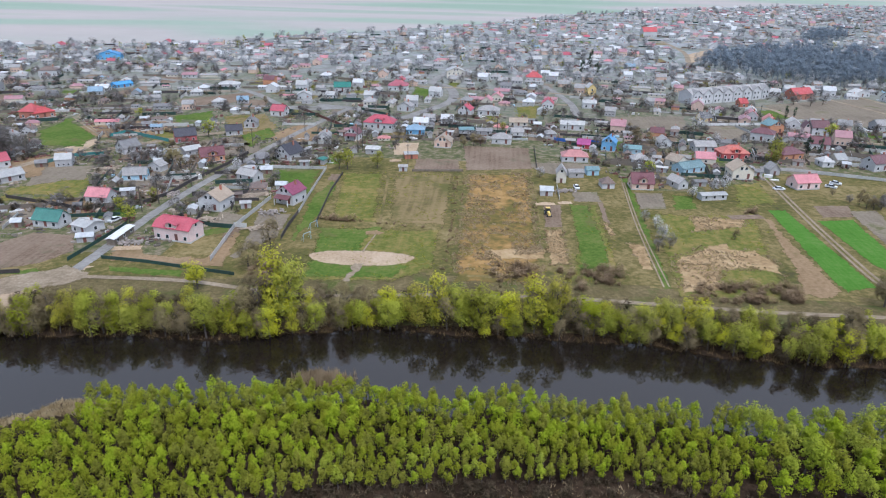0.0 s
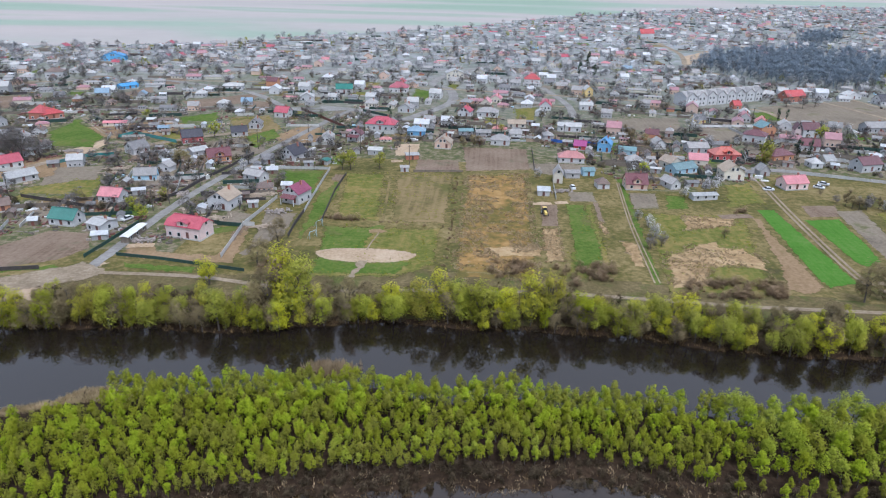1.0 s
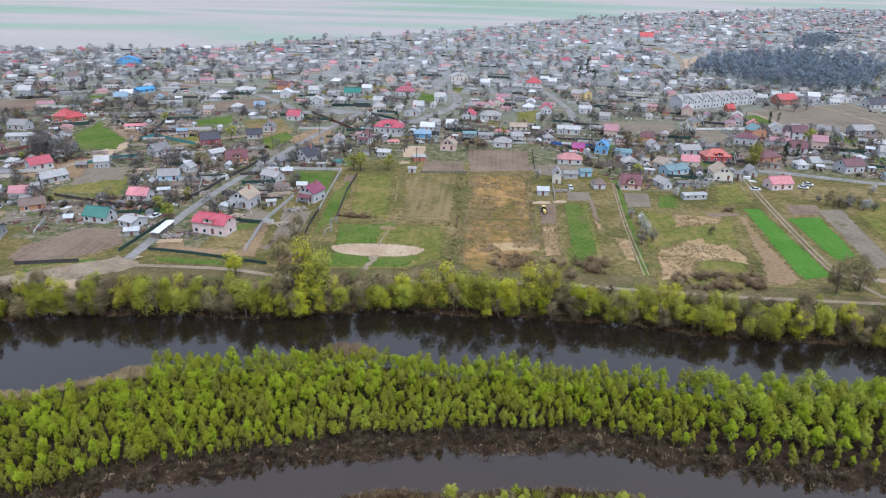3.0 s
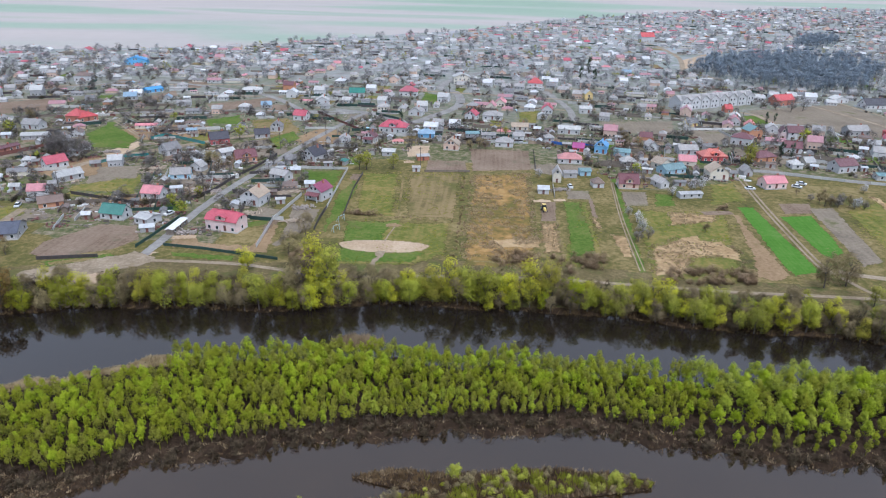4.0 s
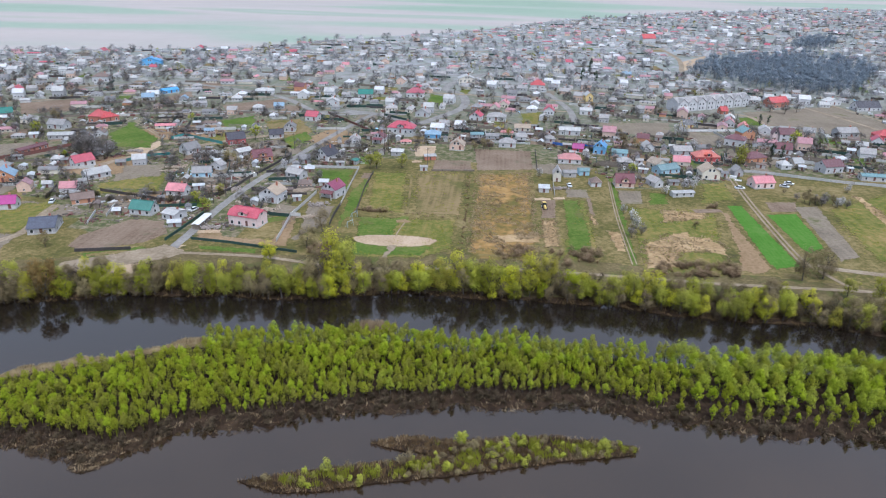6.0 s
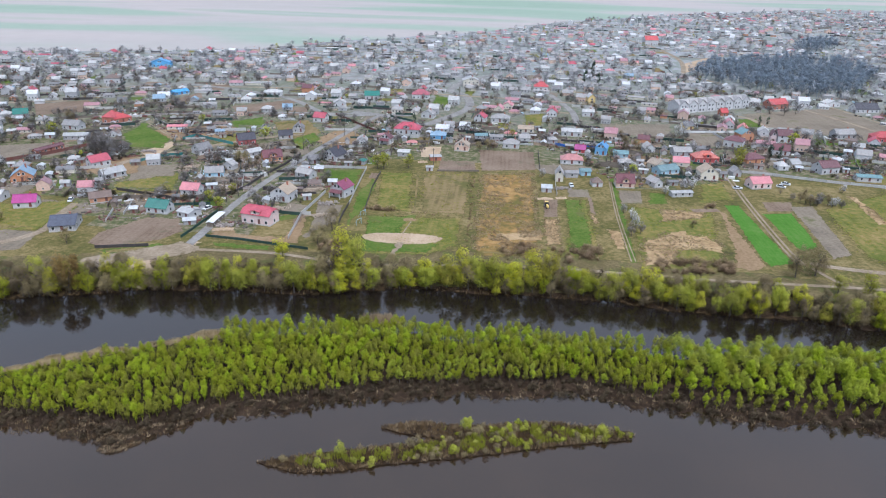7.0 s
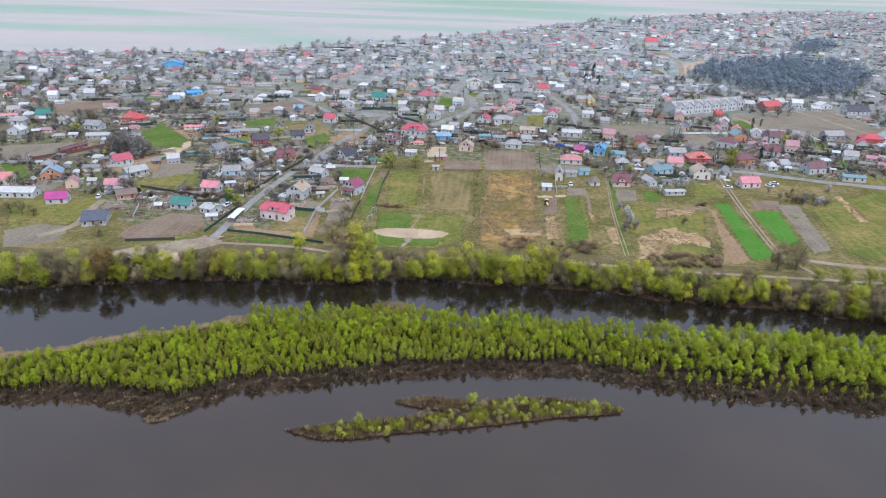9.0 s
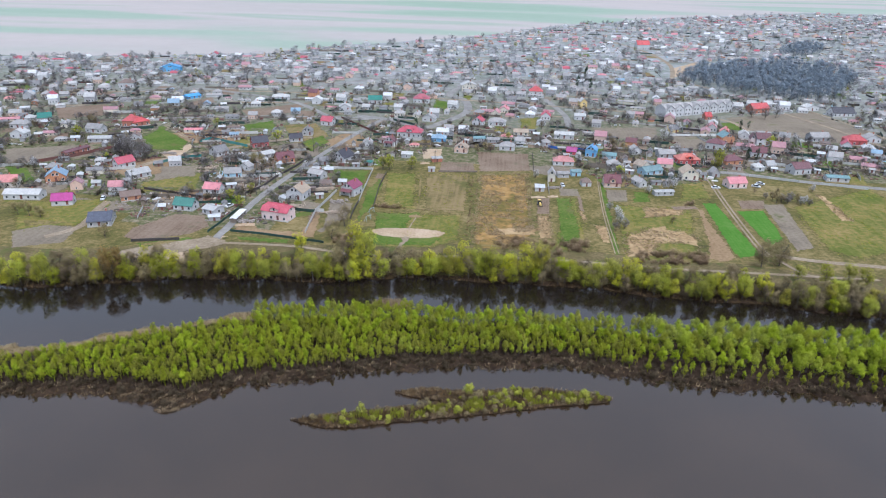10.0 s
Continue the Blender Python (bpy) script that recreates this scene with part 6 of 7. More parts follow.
for x in np.arange(-172, 150, 3.6):
    for row in range(2):
        px = x + rs.uniform(-1.5, 1.5)
        kind = rs.choice(bare_kinds) if rs.random() < 0.36 else rs.choice(bank_kinds)
        bank_tree(kind, px, float(at_x(FAR_EDGE, px)) + 1.2 + row * 4.0 + rs.uniform(-1.5, 1.5), rs.uniform(0.5, 0.76) + 0.36 * max(0.0, noise.noise(Vector((px * 0.07, row, 1)))) + 0.12 * rs.random())
bank_tree(bank_kinds[2], -107.2, 119.2, 0.91)
bank_tree(rs.choice((bank_kinds[1], bank_kinds[4])), -91.8, 120.9, 1.00)
bank_tree(rs.choice((bank_kinds[1], bank_kinds[4])), -82.3, 122.4, 0.91)
bank_tree(bank_kinds[2], -87.6, 123.2, 0.82)
bank_tree(rs.choice(bare_kinds), -102.0, 122.9, 1.00)
bank_tree(rs.choice(bare_kinds), -105.8, 121.2, 0.82)
bank_tree(rs.choice((bank_kinds[1], bank_kinds[4])), -64.7, 122.8, 1.09)
bank_tree(bank_kinds[2], -60.7, 124.8, 0.82)
bank_tree(rs.choice((bank_kinds[0], bank_kinds[3])), -74.0, 140.8, 0.82)
bank_tree(rs.choice(bare_kinds), -57.7, 127.8, 1.09)
bank_tree(rs.choice(bare_kinds), -54.1, 129.6, 1.00)
bank_tree(rs.choice((bank_kinds[0], bank_kinds[3])), -50.3, 130.9, 1.55)
bank_tree(rs.choice((bank_kinds[1], bank_kinds[4])), -47.1, 131.8, 1.27)
bank_tree(rs.choice((bank_kinds[1], bank_kinds[4])), -51.5, 125.8, 0.82)
bank_tree(rs.choice((bank_kinds[1], bank_kinds[4])), -39.9, 128.2, 0.82)
bank_tree(rs.choice(bare_kinds), -34.8, 129.8, 0.73)
bank_tree(rs.choice((bank_kinds[1], bank_kinds[4])), -29.5, 131.0, 0.82)
bank_tree(rs.choice((bank_kinds[1], bank_kinds[4])), -22.7, 131.7, 0.91)
bank_tree(rs.choice((bank_kinds[0], bank_kinds[3])), -16.3, 133.0, 1.18)
bank_tree(rs.choice((bank_kinds[0], bank_kinds[3])), -11.2, 133.6, 1.18)
bank_tree(rs.choice((bank_kinds[1], bank_kinds[4])), -6.4, 133.5, 0.91)
bank_tree(bank_kinds[2], -0.9, 132.8, 1.18)
bank_tree(rs.choice((bank_kinds[0], bank_kinds[3])), 5.3, 133.4, 1.00)
bank_tree(rs.choice((bank_kinds[0], bank_kinds[3])), 12.1, 135.0, 1.27)
bank_tree(rs.choice((bank_kinds[0], bank_kinds[3])), 16.2, 135.5, 1.09)
bank_tree(rs.choice(bare_kinds), 20.9, 134.4, 0.73)
bank_tree(bank_kinds[2], 24.9, 133.7, 0.91)
bank_tree(bank_kinds[2], 29.5, 133.4, 0.82)
bank_tree(rs.choice(bare_kinds), 34.1, 132.6, 0.82)
bank_tree(rs.choice((bank_kinds[1], bank_kinds[4])), 38.0, 132.5, 1.00)
bank_tree(rs.choice((bank_kinds[1], bank_kinds[4])), 43.3, 132.6, 0.82)
bank_tree(rs.choice((bank_kinds[1], bank_kinds[4])), 50.8, 131.3, 0.82)
bank_tree(rs.choice(bare_kinds), 55.6, 129.8, 0.73)
bank_tree(bank_kinds[2], 60.9, 126.5, 0.55)
bank_tree(rs.choice((bank_kinds[1], bank_kinds[4])), 65.5, 132.2, 0.82)
bank_tree(rs.choice(bare_kinds), 71.3, 131.1, 0.73)
bank_tree(rs.choice((bank_kinds[1], bank_kinds[4])), 76.0, 130.1, 0.73)
bank_tree(rs.choice(bare_kinds), 83.0, 128.9, 0.73)
bank_tree(rs.choice((bank_kinds[1], bank_kinds[4])), 87.5, 128.0, 0.82)
bank_tree(rs.choice((bank_kinds[1], bank_kinds[4])), -164.0, 105.8, 1.00)
bank_tree(rs.choice((bank_kinds[1], bank_kinds[4])), -156.6, 106.9, 1.00)
bank_tree(rs.choice(bare_kinds), -147.9, 109.1, 1.00)
bank_tree(rs.choice(bare_kinds), -141.2, 111.3, 1.09)
bank_tree(rusty_kind, -135.1, 113.1, 1.18)
bank_tree(bank_kinds[2], -129.0, 113.1, 0.82)
bank_tree(bank_kinds[2], -120.0, 115.3, 0.73)
bank_tree(rs.choice(bare_kinds), -110.1, 118.1, 0.91)
bank_tree(rs.choice(bare_kinds), 100.9, 150.6, 1.00)
bank_tree(rs.choice(bare_kinds), 108.2, 152.7, 1.00)
bank_tree(rs.choice((bank_kinds[1], bank_kinds[4])), 110.1, 139.3, 0.73)
bank_tree(bank_kinds[2], 119.1, 138.0, 0.82)
bank_tree(rs.choice((bank_kinds[1], bank_kinds[4])), 126.3, 137.4, 0.82)
bank_tree(bank_kinds[2], 131.2, 136.0, 0.82)
bank_tree(rs.choice((bank_kinds[1], bank_kinds[4])), -174.1, 103.1, 1.00)
bank_tree(rs.choice((bank_kinds[1], bank_kinds[4])), -182.0, 100.2, 1.00)
bush_kinds = [tree_type("shrub", 260 + i, 3.2, 4.0, m, 420, 0.17, lb, 6, 0.05, i > 1, 1, "bank shrubs") for i, (m, lb) in enumerate(
    [("willow_olive", "low olive-green shrub beside the water"), ("willow", "low fresh green shrub beside the water"), ("budding", "low bare brown shrub beside the water"), ("budding", "low bare brown shrub beside the water")])]
for _ in range(120):
    x = rs.uniform(-170, 150)
    y = float(at_x(FAR_EDGE, x)) + rs.uniform(2.0, 15)
    plant(rs.choice((*bush_kinds, *bush_kinds[2:])), x, y, float(ground_height(x, y)), rs.uniform(0.6, 1.25), rs)
# low leafless scrub that fills the banks
scrub_kind = tree_type("scrub", 290, 2.2, 3.2, "scrub", 100, 0.22, "low scrub", 5, 0.02, True, 0)
scrub = []
for _ in range(420):
    x = rs.uniform(-150, 130)
    y = float(at_x(GROVE_SOUTH, x)) + rs.uniform(1.5, 9)
    scrub.append((scrub_kind, x, y, float(ground_height(x, y)), rs.uniform(0.4, 0.9), rs.uniform(0, 6.28)))
for _ in range(420):
    x = rs.uniform(-170, 150)
    y = float(at_x(FAR_EDGE, x)) + rs.uniform(1.0, 12)
    scrub.append((scrub_kind, x, y, float(ground_height(x, y)), rs.uniform(0.6, 1.5), rs.uniform(0, 6.28)))
joined("bank_scrub", scrub, "scrub", "dark brown leafless scrub along both river banks", "scrub")
# island shrubs
for _ in range(700):
    x, y = rs.uniform(-52, 34), rs.uniform(40, 66)
    if inside(x, y, ISLAND) and (x > -8 and rs.random() < 0.65 or rs.random() < 0.6) and y < 64.5 and not (x < -10 and y > 55):
        plant(bush_kinds[rs.choice((0, 2, 0, 3, 1, 0) if x < -8 else (0, 0, 2, 1, 3))], x, y, WATER + 0.2, rs.uniform(0.3, 0.55) + 0.3 * (rs.random() < 0.12), rs)

# orchard, blossom and street trees of the village
yard_kinds = [tree_type("garden_tree", 300 + i, 6.5, 5.5, m, 560, sz, lb, 6, 0.2, br, 2, "village trees") for i, (m, sz, lb, br) in enumerate(
    [("twigs", 0.21, "bare grey garden tree with fine twigs", True), ("twigs", 0.21, "bare grey garden tree with fine twigs", True), ("blossom", 0.17, "garden fruit tree in white blossom", False),
     ("blossom", 0.17, "garden fruit tree in white blossom", False), ("budding", 0.21, "bare brown garden tree", True), ("willow_olive", 0.19, "garden tree with first olive-green leaves", False)])]
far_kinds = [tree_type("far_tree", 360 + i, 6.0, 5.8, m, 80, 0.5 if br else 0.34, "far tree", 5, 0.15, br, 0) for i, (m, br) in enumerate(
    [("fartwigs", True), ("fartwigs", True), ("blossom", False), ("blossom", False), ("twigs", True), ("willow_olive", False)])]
weights = [8, 7, 1.7, 1.5, 2.5, 1.2]
near_count, far_list = 0, {k: [] for k in range(6)}
for _ in range(9000):
    x, y = village_spot()
    if not inside(x, y, VILLAGE) or on_plot(x, y):
        continue
    if not off_road(x, y, 3.5) or not free(x, y, -0.5):
        continue
    k = rs.choices(range(6), weights)[0]
    if y > 650 and rs.random() < 0.4:
        continue
    if y < 330 and rs.random() < 0.45:
        continue
    if y < 420 and k in (2, 3) and rs.random() < 0.75:
        continue
    if y < 420 and near_count < 170:
        plant(yard_kinds[k], x, y, 0, rs.uniform(0.4, 0.9), rs)
        near_count += 1
    elif y < 430 and k in (2, 3):
        continue
    elif y < 480:
        far_list[4].append((far_kinds[4], x, y, 0, rs.uniform(0.5, 1.0), rs.uniform(0, 6.28)))
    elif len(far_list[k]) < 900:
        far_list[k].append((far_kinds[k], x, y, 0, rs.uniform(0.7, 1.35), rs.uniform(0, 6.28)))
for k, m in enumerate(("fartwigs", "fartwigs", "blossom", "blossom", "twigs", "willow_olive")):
    joined("far_trees", far_list[k], m, {"fartwigs": "bare trees among the far houses, paled with painted haze", "blossom": "white blossoming trees among the far houses", "twigs": "bare brown trees among the far houses",
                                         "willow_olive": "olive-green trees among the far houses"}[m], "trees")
big_bare = tree_type("bare_tree", 331, 14, 12, "twigs", 2600, 0.22, "large bare grey tree with fine dark twigs beside a meadow", 12, 0.2, True, 3)
conifer_kinds = [tree_type("conifer", 320, 10, 4.0, "conifer", 700, 0.22, "dark green conifer beside village houses", 4, 0.02, False, 1, "", 1.6)]
plant(yard_kinds[5], -133.0, 294.2, 0, 1.23, rs)
plant(yard_kinds[5], -58.2, 251.4, 0, 1.38, rs)
plant(yard_kinds[5], -46.5, 254.7, 0, 1.23, rs)
plant(yard_kinds[5], -61.5, 250.9, 0, 1.23, rs)
plant(yard_kinds[5], 120.5, 283.3, 0, 1.69, rs)
plant(yard_kinds[5], 118.4, 279.5, 0, 1.23, rs)
plant(yard_kinds[4], 64.6, 303.6, 0, 1.38, rs)
plant(yard_kinds[4], 72.6, 304.8, 0, 1.38, rs)
plant(big_bare, -195.8, 244.4, 0, 1.05, rs)
plant(big_bare, -192.0, 249.9, 0, 0.8, rs)
plant(yard_kinds[2], 103.3, 309.3, 0, 1.08, rs)
plant(yard_kinds[2], 87.5, 241.7, 0, 1.08, rs)
plant(yard_kinds[3], 82.7, 237.8, 0, 0.92, rs)
plant(yard_kinds[2], 53.8, 199.4, 0, 0.77, rs)
plant(yard_kinds[0], 50.8, 180.5, 0, 0.92, rs)
plant(yard_kinds[2], 53.9, 189.8, 0, 0.92, rs)
plant(yard_kinds[0], 54.7, 183.1, 0, 0.77, rs)
plant(yard_kinds[2], 51.4, 205.8, 0, 0.62, rs)
plant(yard_kinds[2], 73.9, 233.3, 0, 0.77, rs)
plant(yard_kinds[2], 65.5, 268.7, 0, 0.77, rs)
plant(yard_kinds[2], 116.7, 367.9, 0, 1.23, rs)
plant(yard_kinds[2], 108.3, 353.1, 0, 1.23, rs)
plant(yard_kinds[2], 102.9, 343.3, 0, 1.23, rs)
plant(yard_kinds[5], -114.1, 183.4, 0, 0.92, rs)
plant(yard_kinds[5], -121.9, 192.9, 0, 0.92, rs)
plant(yard_kinds[2], -101.6, 245.3, 0, 0.77, rs)
plant(yard_kinds[0], -102.2, 253.5, 0, 1.08, rs)
plant(yard_kinds[0], -137.8, 252.6, 0, 1.23, rs)
plant(yard_kinds[4], -131.4, 249.3, 0, 1.23, rs)
plant(yard_kinds[0], -144.8, 247.4, 0, 1.23, rs)
plant(yard_kinds[0], -142.3, 252.0, 0, 1.23, rs)
plant(yard_kinds[4], -123.6, 242.3, 0, 1.23, rs)
plant(yard_kinds[2], 19.0, 250.4, 0, 0.77, rs)
plant(yard_kinds[0], -59.6, 303.1, 0, 1.08, rs)
plant(yard_kinds[0], -43.4, 284.7, 0, 0.92, rs)
plant(yard_kinds[4], -13.4, 292.1, 0, 0.92, rs)
plant(yard_kinds[4], -8.9, 296.8, 0, 0.92, rs)
plant(yard_kinds[4], -5.8, 297.3, 0, 0.92, rs)
plant(yard_kinds[4], 76.7, 192.6, 0, 0.54, rs)
plant(yard_kinds[0], 138.9, 229.4, 0, 0.77, rs)
plant(yard_kinds[4], 135.2, 227.7, 0, 0.77, rs)
plant(yard_kinds[0], 138.1, 228.1, 0, 0.77, rs)
plant(yard_kinds[2], 143.9, 226.7, 0, 0.77, rs)
plant(yard_kinds[4], 133.3, 228.8, 0, 0.77, rs)
plant(yard_kinds[2], 180.0, 351.9, 0, 1.08, rs)
plant(yard_kinds[2], 186.2, 350.3, 0, 1.08, rs)
plant(yard_kinds[5], 165.0, 333.0, 0, 1.23, rs)
plant(yard_kinds[4], -197.6, 160.5, 0, 1.08, rs)
plant(yard_kinds[4], -192.4, 160.0, 0, 0.92, rs)
plant(yard_kinds[4], -203.0, 161.0, 0, 1.08, rs)
plant(yard_kinds[4], -154.0, 142.8, 0, 0.92, rs)
plant(yard_kinds[0], 182.6, 424.8, 0, 1.38, rs)
plant(yard_kinds[0], 191.2, 421.0, 0, 1.38, rs)
plant(yard_kinds[2], 200.9, 426.7, 0, 1.38, rs)
plant(big_bare, -202.4, 249.2, 0, 0.95, rs)
plant(big_bare, -208.6, 254.5, 0, 0.8, rs)
plant(yard_kinds[4], -257.0, 311.3, 0, 1.23, rs)
plant(yard_kinds[5], -250.9, 283.8, 0, 1.23, rs)
plant(yard_kinds[0], -265.8, 287.8, 0, 1.23, rs)
plant(yard_kinds[0], 130.2, 234.7, 0, 0.62, rs)
plant(yard_kinds[4], 132.3, 231.8, 0, 0.69, rs)
plant(yard_kinds[0], 136.1, 230.9, 0, 0.69, rs)
plant(yard_kinds[0], 140.7, 231.6, 0, 0.77, rs)
plant(yard_kinds[4], 143.2, 229.7, 0, 0.69, rs)
plant(yard_kinds[2], 146.7, 229.5, 0, 0.62, rs)
plant(yard_kinds[0], 147.6, 226.5, 0, 0.62, rs)
plant(yard_kinds[2], 157.9, 249.3, 0, 0.77, rs)
plant(yard_kinds[4], 137.9, 241.7, 0, 0.54, rs)
plant(yard_kinds[4], 127.6, 242.6, 0, 0.46, rs)
plant(yard_kinds[4], -65.4, 154.6, 0, 1.54, rs)
plant(yard_kinds[4], -63.5, 168.8, 0, 1.38, rs)
plant(conifer_kinds[0], 73.2, 548.9, 0, 1.40, rs)
plant(conifer_kinds[0], 64.4, 524.0, 0, 1.20, rs)
plant(conifer_kinds[0], 74.4, 512.7, 0, 1.20, rs)
plant(conifer_kinds[0], -54.7, 323.8, 0, 0.60, rs)
plant(conifer_kinds[0], 142.6, 303.3, 0, 0.90, rs)
plant(conifer_kinds[0], 147.4, 301.9, 0, 0.80, rs)
plant(conifer_kinds[0], 161.5, 381.1, 0, 0.70, rs)
plant(conifer_kinds[0], 168.9, 387.3, 0, 0.60, rs)
plant(conifer_kinds[0], -55.5, 344.9, 0, 0.70, rs)
# leafless hedges and scrub between the gardens
hedge = []
for _ in range(9000):
    x, y = village_spot()
    if y < 520 and len(hedge) < 1300 and noise.noise(Vector((x * 0.05, y * 0.05, 9))) > -0.1 and inside(x, y, VILLAGE) and not on_plot(x, y) and off_road(x, y, 3.2) and free(x, y, -1.5):
        hedge.append((scrub_kind, x, y, 0, rs.uniform(0.5, 1.3), rs.uniform(0, 6.28)))
thicket = []
# overgrown balks between the fields
for (ax, ay), (bx, by), count, big in (((-52.2, 193.8), (-13.5, 190.5), 24, 0.32), ((-54.0, 194.5), (-43.5, 193.2), 16, 0.9), ((-14.0, 249.6), (-11.9, 193.7), 34, 0.34), ((-11.9, 193.7), (-12.2, 159.0), 22, 0.34), ((94.0, 222.0), (87.0, 216.0), 8, 0.7)):
    for _ in range(count):
        u = rs.random()
        thicket.append((scrub_kind, ax + (bx - ax) * u + rs.gauss(0, 0.5), ay + (by - ay) * u + rs.gauss(0, 0.5), 0, big * rs.uniform(0.6, 1.25), rs.uniform(0, 6.28)))
for quad, count in (([(52.8, 146.3), (80.4, 149.4), (85.0, 161.4), (55.8, 158.0)], 110), ([(18.4, 150.3), (35.5, 152.3), (37.6, 165.6), (19.4, 163.5)], 60), ([(1.4, 153.4), (13.5, 154.8), (14.0, 165.9), (1.3, 164.4)], 40), ([(-62.4, 146.0), (-53.6, 147.0), (-56.7, 157.5), (-66.0, 156.4)], 25)):
    for _ in range(int(count * 0.7)):
        u, v = rs.random(), rs.random()
        x = (quad[0][0] * (1 - u) + quad[1][0] * u) * (1 - v) + (quad[3][0] * (1 - u) + quad[2][0] * u) * v
        y = (quad[0][1] * (1 - u) + quad[1][1] * u) * (1 - v) + (quad[3][1] * (1 - u) + quad[2][1] * u) * v
        thicket.append((scrub_kind, x, y, 0, rs.uniform(0.5, 1.2), rs.uniform(0, 6.28)))
joined("field_scrub", thicket, "palebuds", "leafless pinkish-brown thicket between field and path", "scrub")
joined("garden_scrub", hedge, "hedgetwigs", "leafless brown hedges and scrub between village gardens", "scrub")
# leafless wood beyond the terrace, its twigs coloured blue-grey for haze
wood_kinds = [tree_type("wood_tree", 340 + i, 13, 7, "hazedtwigs", 340, 0.36, "leafless tree tinted blue with haze", 6, 0.1, True, 1) for i in range(3)]
wood = []
for _ in range(6000):
    x, y = rs.uniform(150, 410), rs.uniform(480, 890)
    if inside(x, y, WOOD) or inside(x, y, SMALL_WOOD):
        if all((x - q[1]) ** 2 + (y - q[2]) ** 2 > 30 for q in wood):
            wood.append((rs.choice(wood_kinds), x, y, 0, rs.uniform(0.8, 1.15), rs.uniform(0, 6.28)))
joined("leafless_wood", wood, "hazedtwigs", "leafless wood beyond the village terrace, tinted blue with haze", "wood")
drop_types([rusty_kind, big_bare], grove, grove_tall, bank_kinds, bare_kinds, bush_kinds, yard_kinds, wood_kinds, conifer_kinds, far_kinds, [scrub_kind])


# ---- reeds ----
def reeds(name, places, height, label, material="reed"):
    r = np.random.RandomState(len(places))
    vs, fs = [], []
    for x, y, z in places:
        for _ in range(5):
            a, b, c, d = r.uniform(-0.5, 0.5, 4)
            h, w = height * r.uniform(0.5, 1.2), 0.08
            k = len(vs)
            vs += [(x + a - w, y + b, z), (x + a + w, y + b + 0.05, z), (x + a + c * 0.8, y + b + d * 0.8, z + h)]
            fs.append((k, k + 1, k + 2))
    return tagged(raw_object(name, vs, fs, material), label, "reeds", kind="stuff")


def shore_places(count, line, lo, hi, x0, x1, power=1.0):
    out = []
    for _ in range(count):
        x = rs.uniform(x0, x1)
        y = float(at_x(line, x)) + lo + (hi - lo) * rs.random() ** power
        z = float(ground_height(x, y))
        if z > WATER - 0.5:
            out.append((x, y, max(z, WATER - 0.1)))
    return out


reeds("shore_reeds", shore_places(1700, GROVE_SOUTH, -0.5, 8.5, -150, 130), 0.5, "dark brown reeds on the muddy shore of the strip", "scrub")
reeds("shore_reeds", shore_places(700, GROVE_SOUTH, -0.3, 5.5, -150, 130), 0.5, "dry brown reeds on the muddy shore of the strip")
reeds("shore_reeds", shore_places(420, GROVE_SOUTH, 0.5, 7, -150, 130), 0.5, "pale dry reed tufts on the muddy shore", "drygrass")
reeds("shore_reeds", shore_places(900, GROVE_SOUTH, -1.5, 9, -105, -66), 0.5, "dark brown reeds on a mud spit", "scrub")
reeds("shore_reeds", shore_places(500, GROVE_SOUTH, -1.5, 8, -102, -70), 0.5, "dry brown reeds on a mud spit")
streaks = []
for k in range(9):
    sx, sy = rs.uniform(-100, -70), 0.0
    sy = float(at_x(GROVE_SOUTH, sx)) + rs.uniform(0, 7)
    sa = rs.uniform(0.2, 1.2)
    for q in np.linspace(-4, 4, 40):
        px, py = sx + q * math.cos(sa) + rs.gauss(0, 0.2), sy + q * math.sin(sa) + 0.3 * math.sin(q) + rs.gauss(0, 0.2)
        pz = float(ground_height(px, py))
        if pz > WATER - 0.3:
            streaks.append((px, py, max(pz, WATER)))
reeds("reed_streaks", streaks, 0.35, "pale flattened reed lying in streaks on a mud spit", "drygrass")
reeds("pale_reeds", shore_places(3400, GROVE_NORTH, -6.0, 1.5, -150, -72), 0.7, "pale dry reeds along the river arm", "drygrass")
reeds("shore_reeds", shore_places(2200, FAR_EDGE, 0.0, 5.0, -170, 150), 0.7, "dry brown reeds along the far bank")
reeds("reed_heap", [(-33.1 + rs.gauss(0, 2.6), 109.2 + rs.gauss(0, 1.2), WATER + 0.02) for _ in range(420)], 1.5, "brown heap of dry reeds in the river arm", "drygrass")
isle = []
for _ in range(16000):
    x, y = rs.uniform(-54, 36), rs.uniform(40, 67)
    if inside(x, y, ISLAND):
        edge = not all(inside(x + a, y + b, ISLAND) for a, b in ((1.3, 0), (-1.3, 0), (0, 1.3), (0, -1.3)))
        isle.append((x, y, WATER + 0.2, edge))
reeds("island_reeds", [p[:3] for p in isle[::2]], 0.8, "dry brown reeds covering the small island")
reeds("island_reeds", [p[:3] for p in isle if p[3] and rs.random() < 0.22], 0.7, "pale dry reeds along the island shore", "drygrass")
reeds("island_sprouts", [p[:3] for p in isle[1::2] if not p[3] and not (p[0] < -10 and p[1] > 55) and noise.noise(Vector((p[0] * 0.2, p[1] * 0.3, 2))) > 0.05], 1.4, "olive-green willow sprouts among the island reeds", "willow_dull")


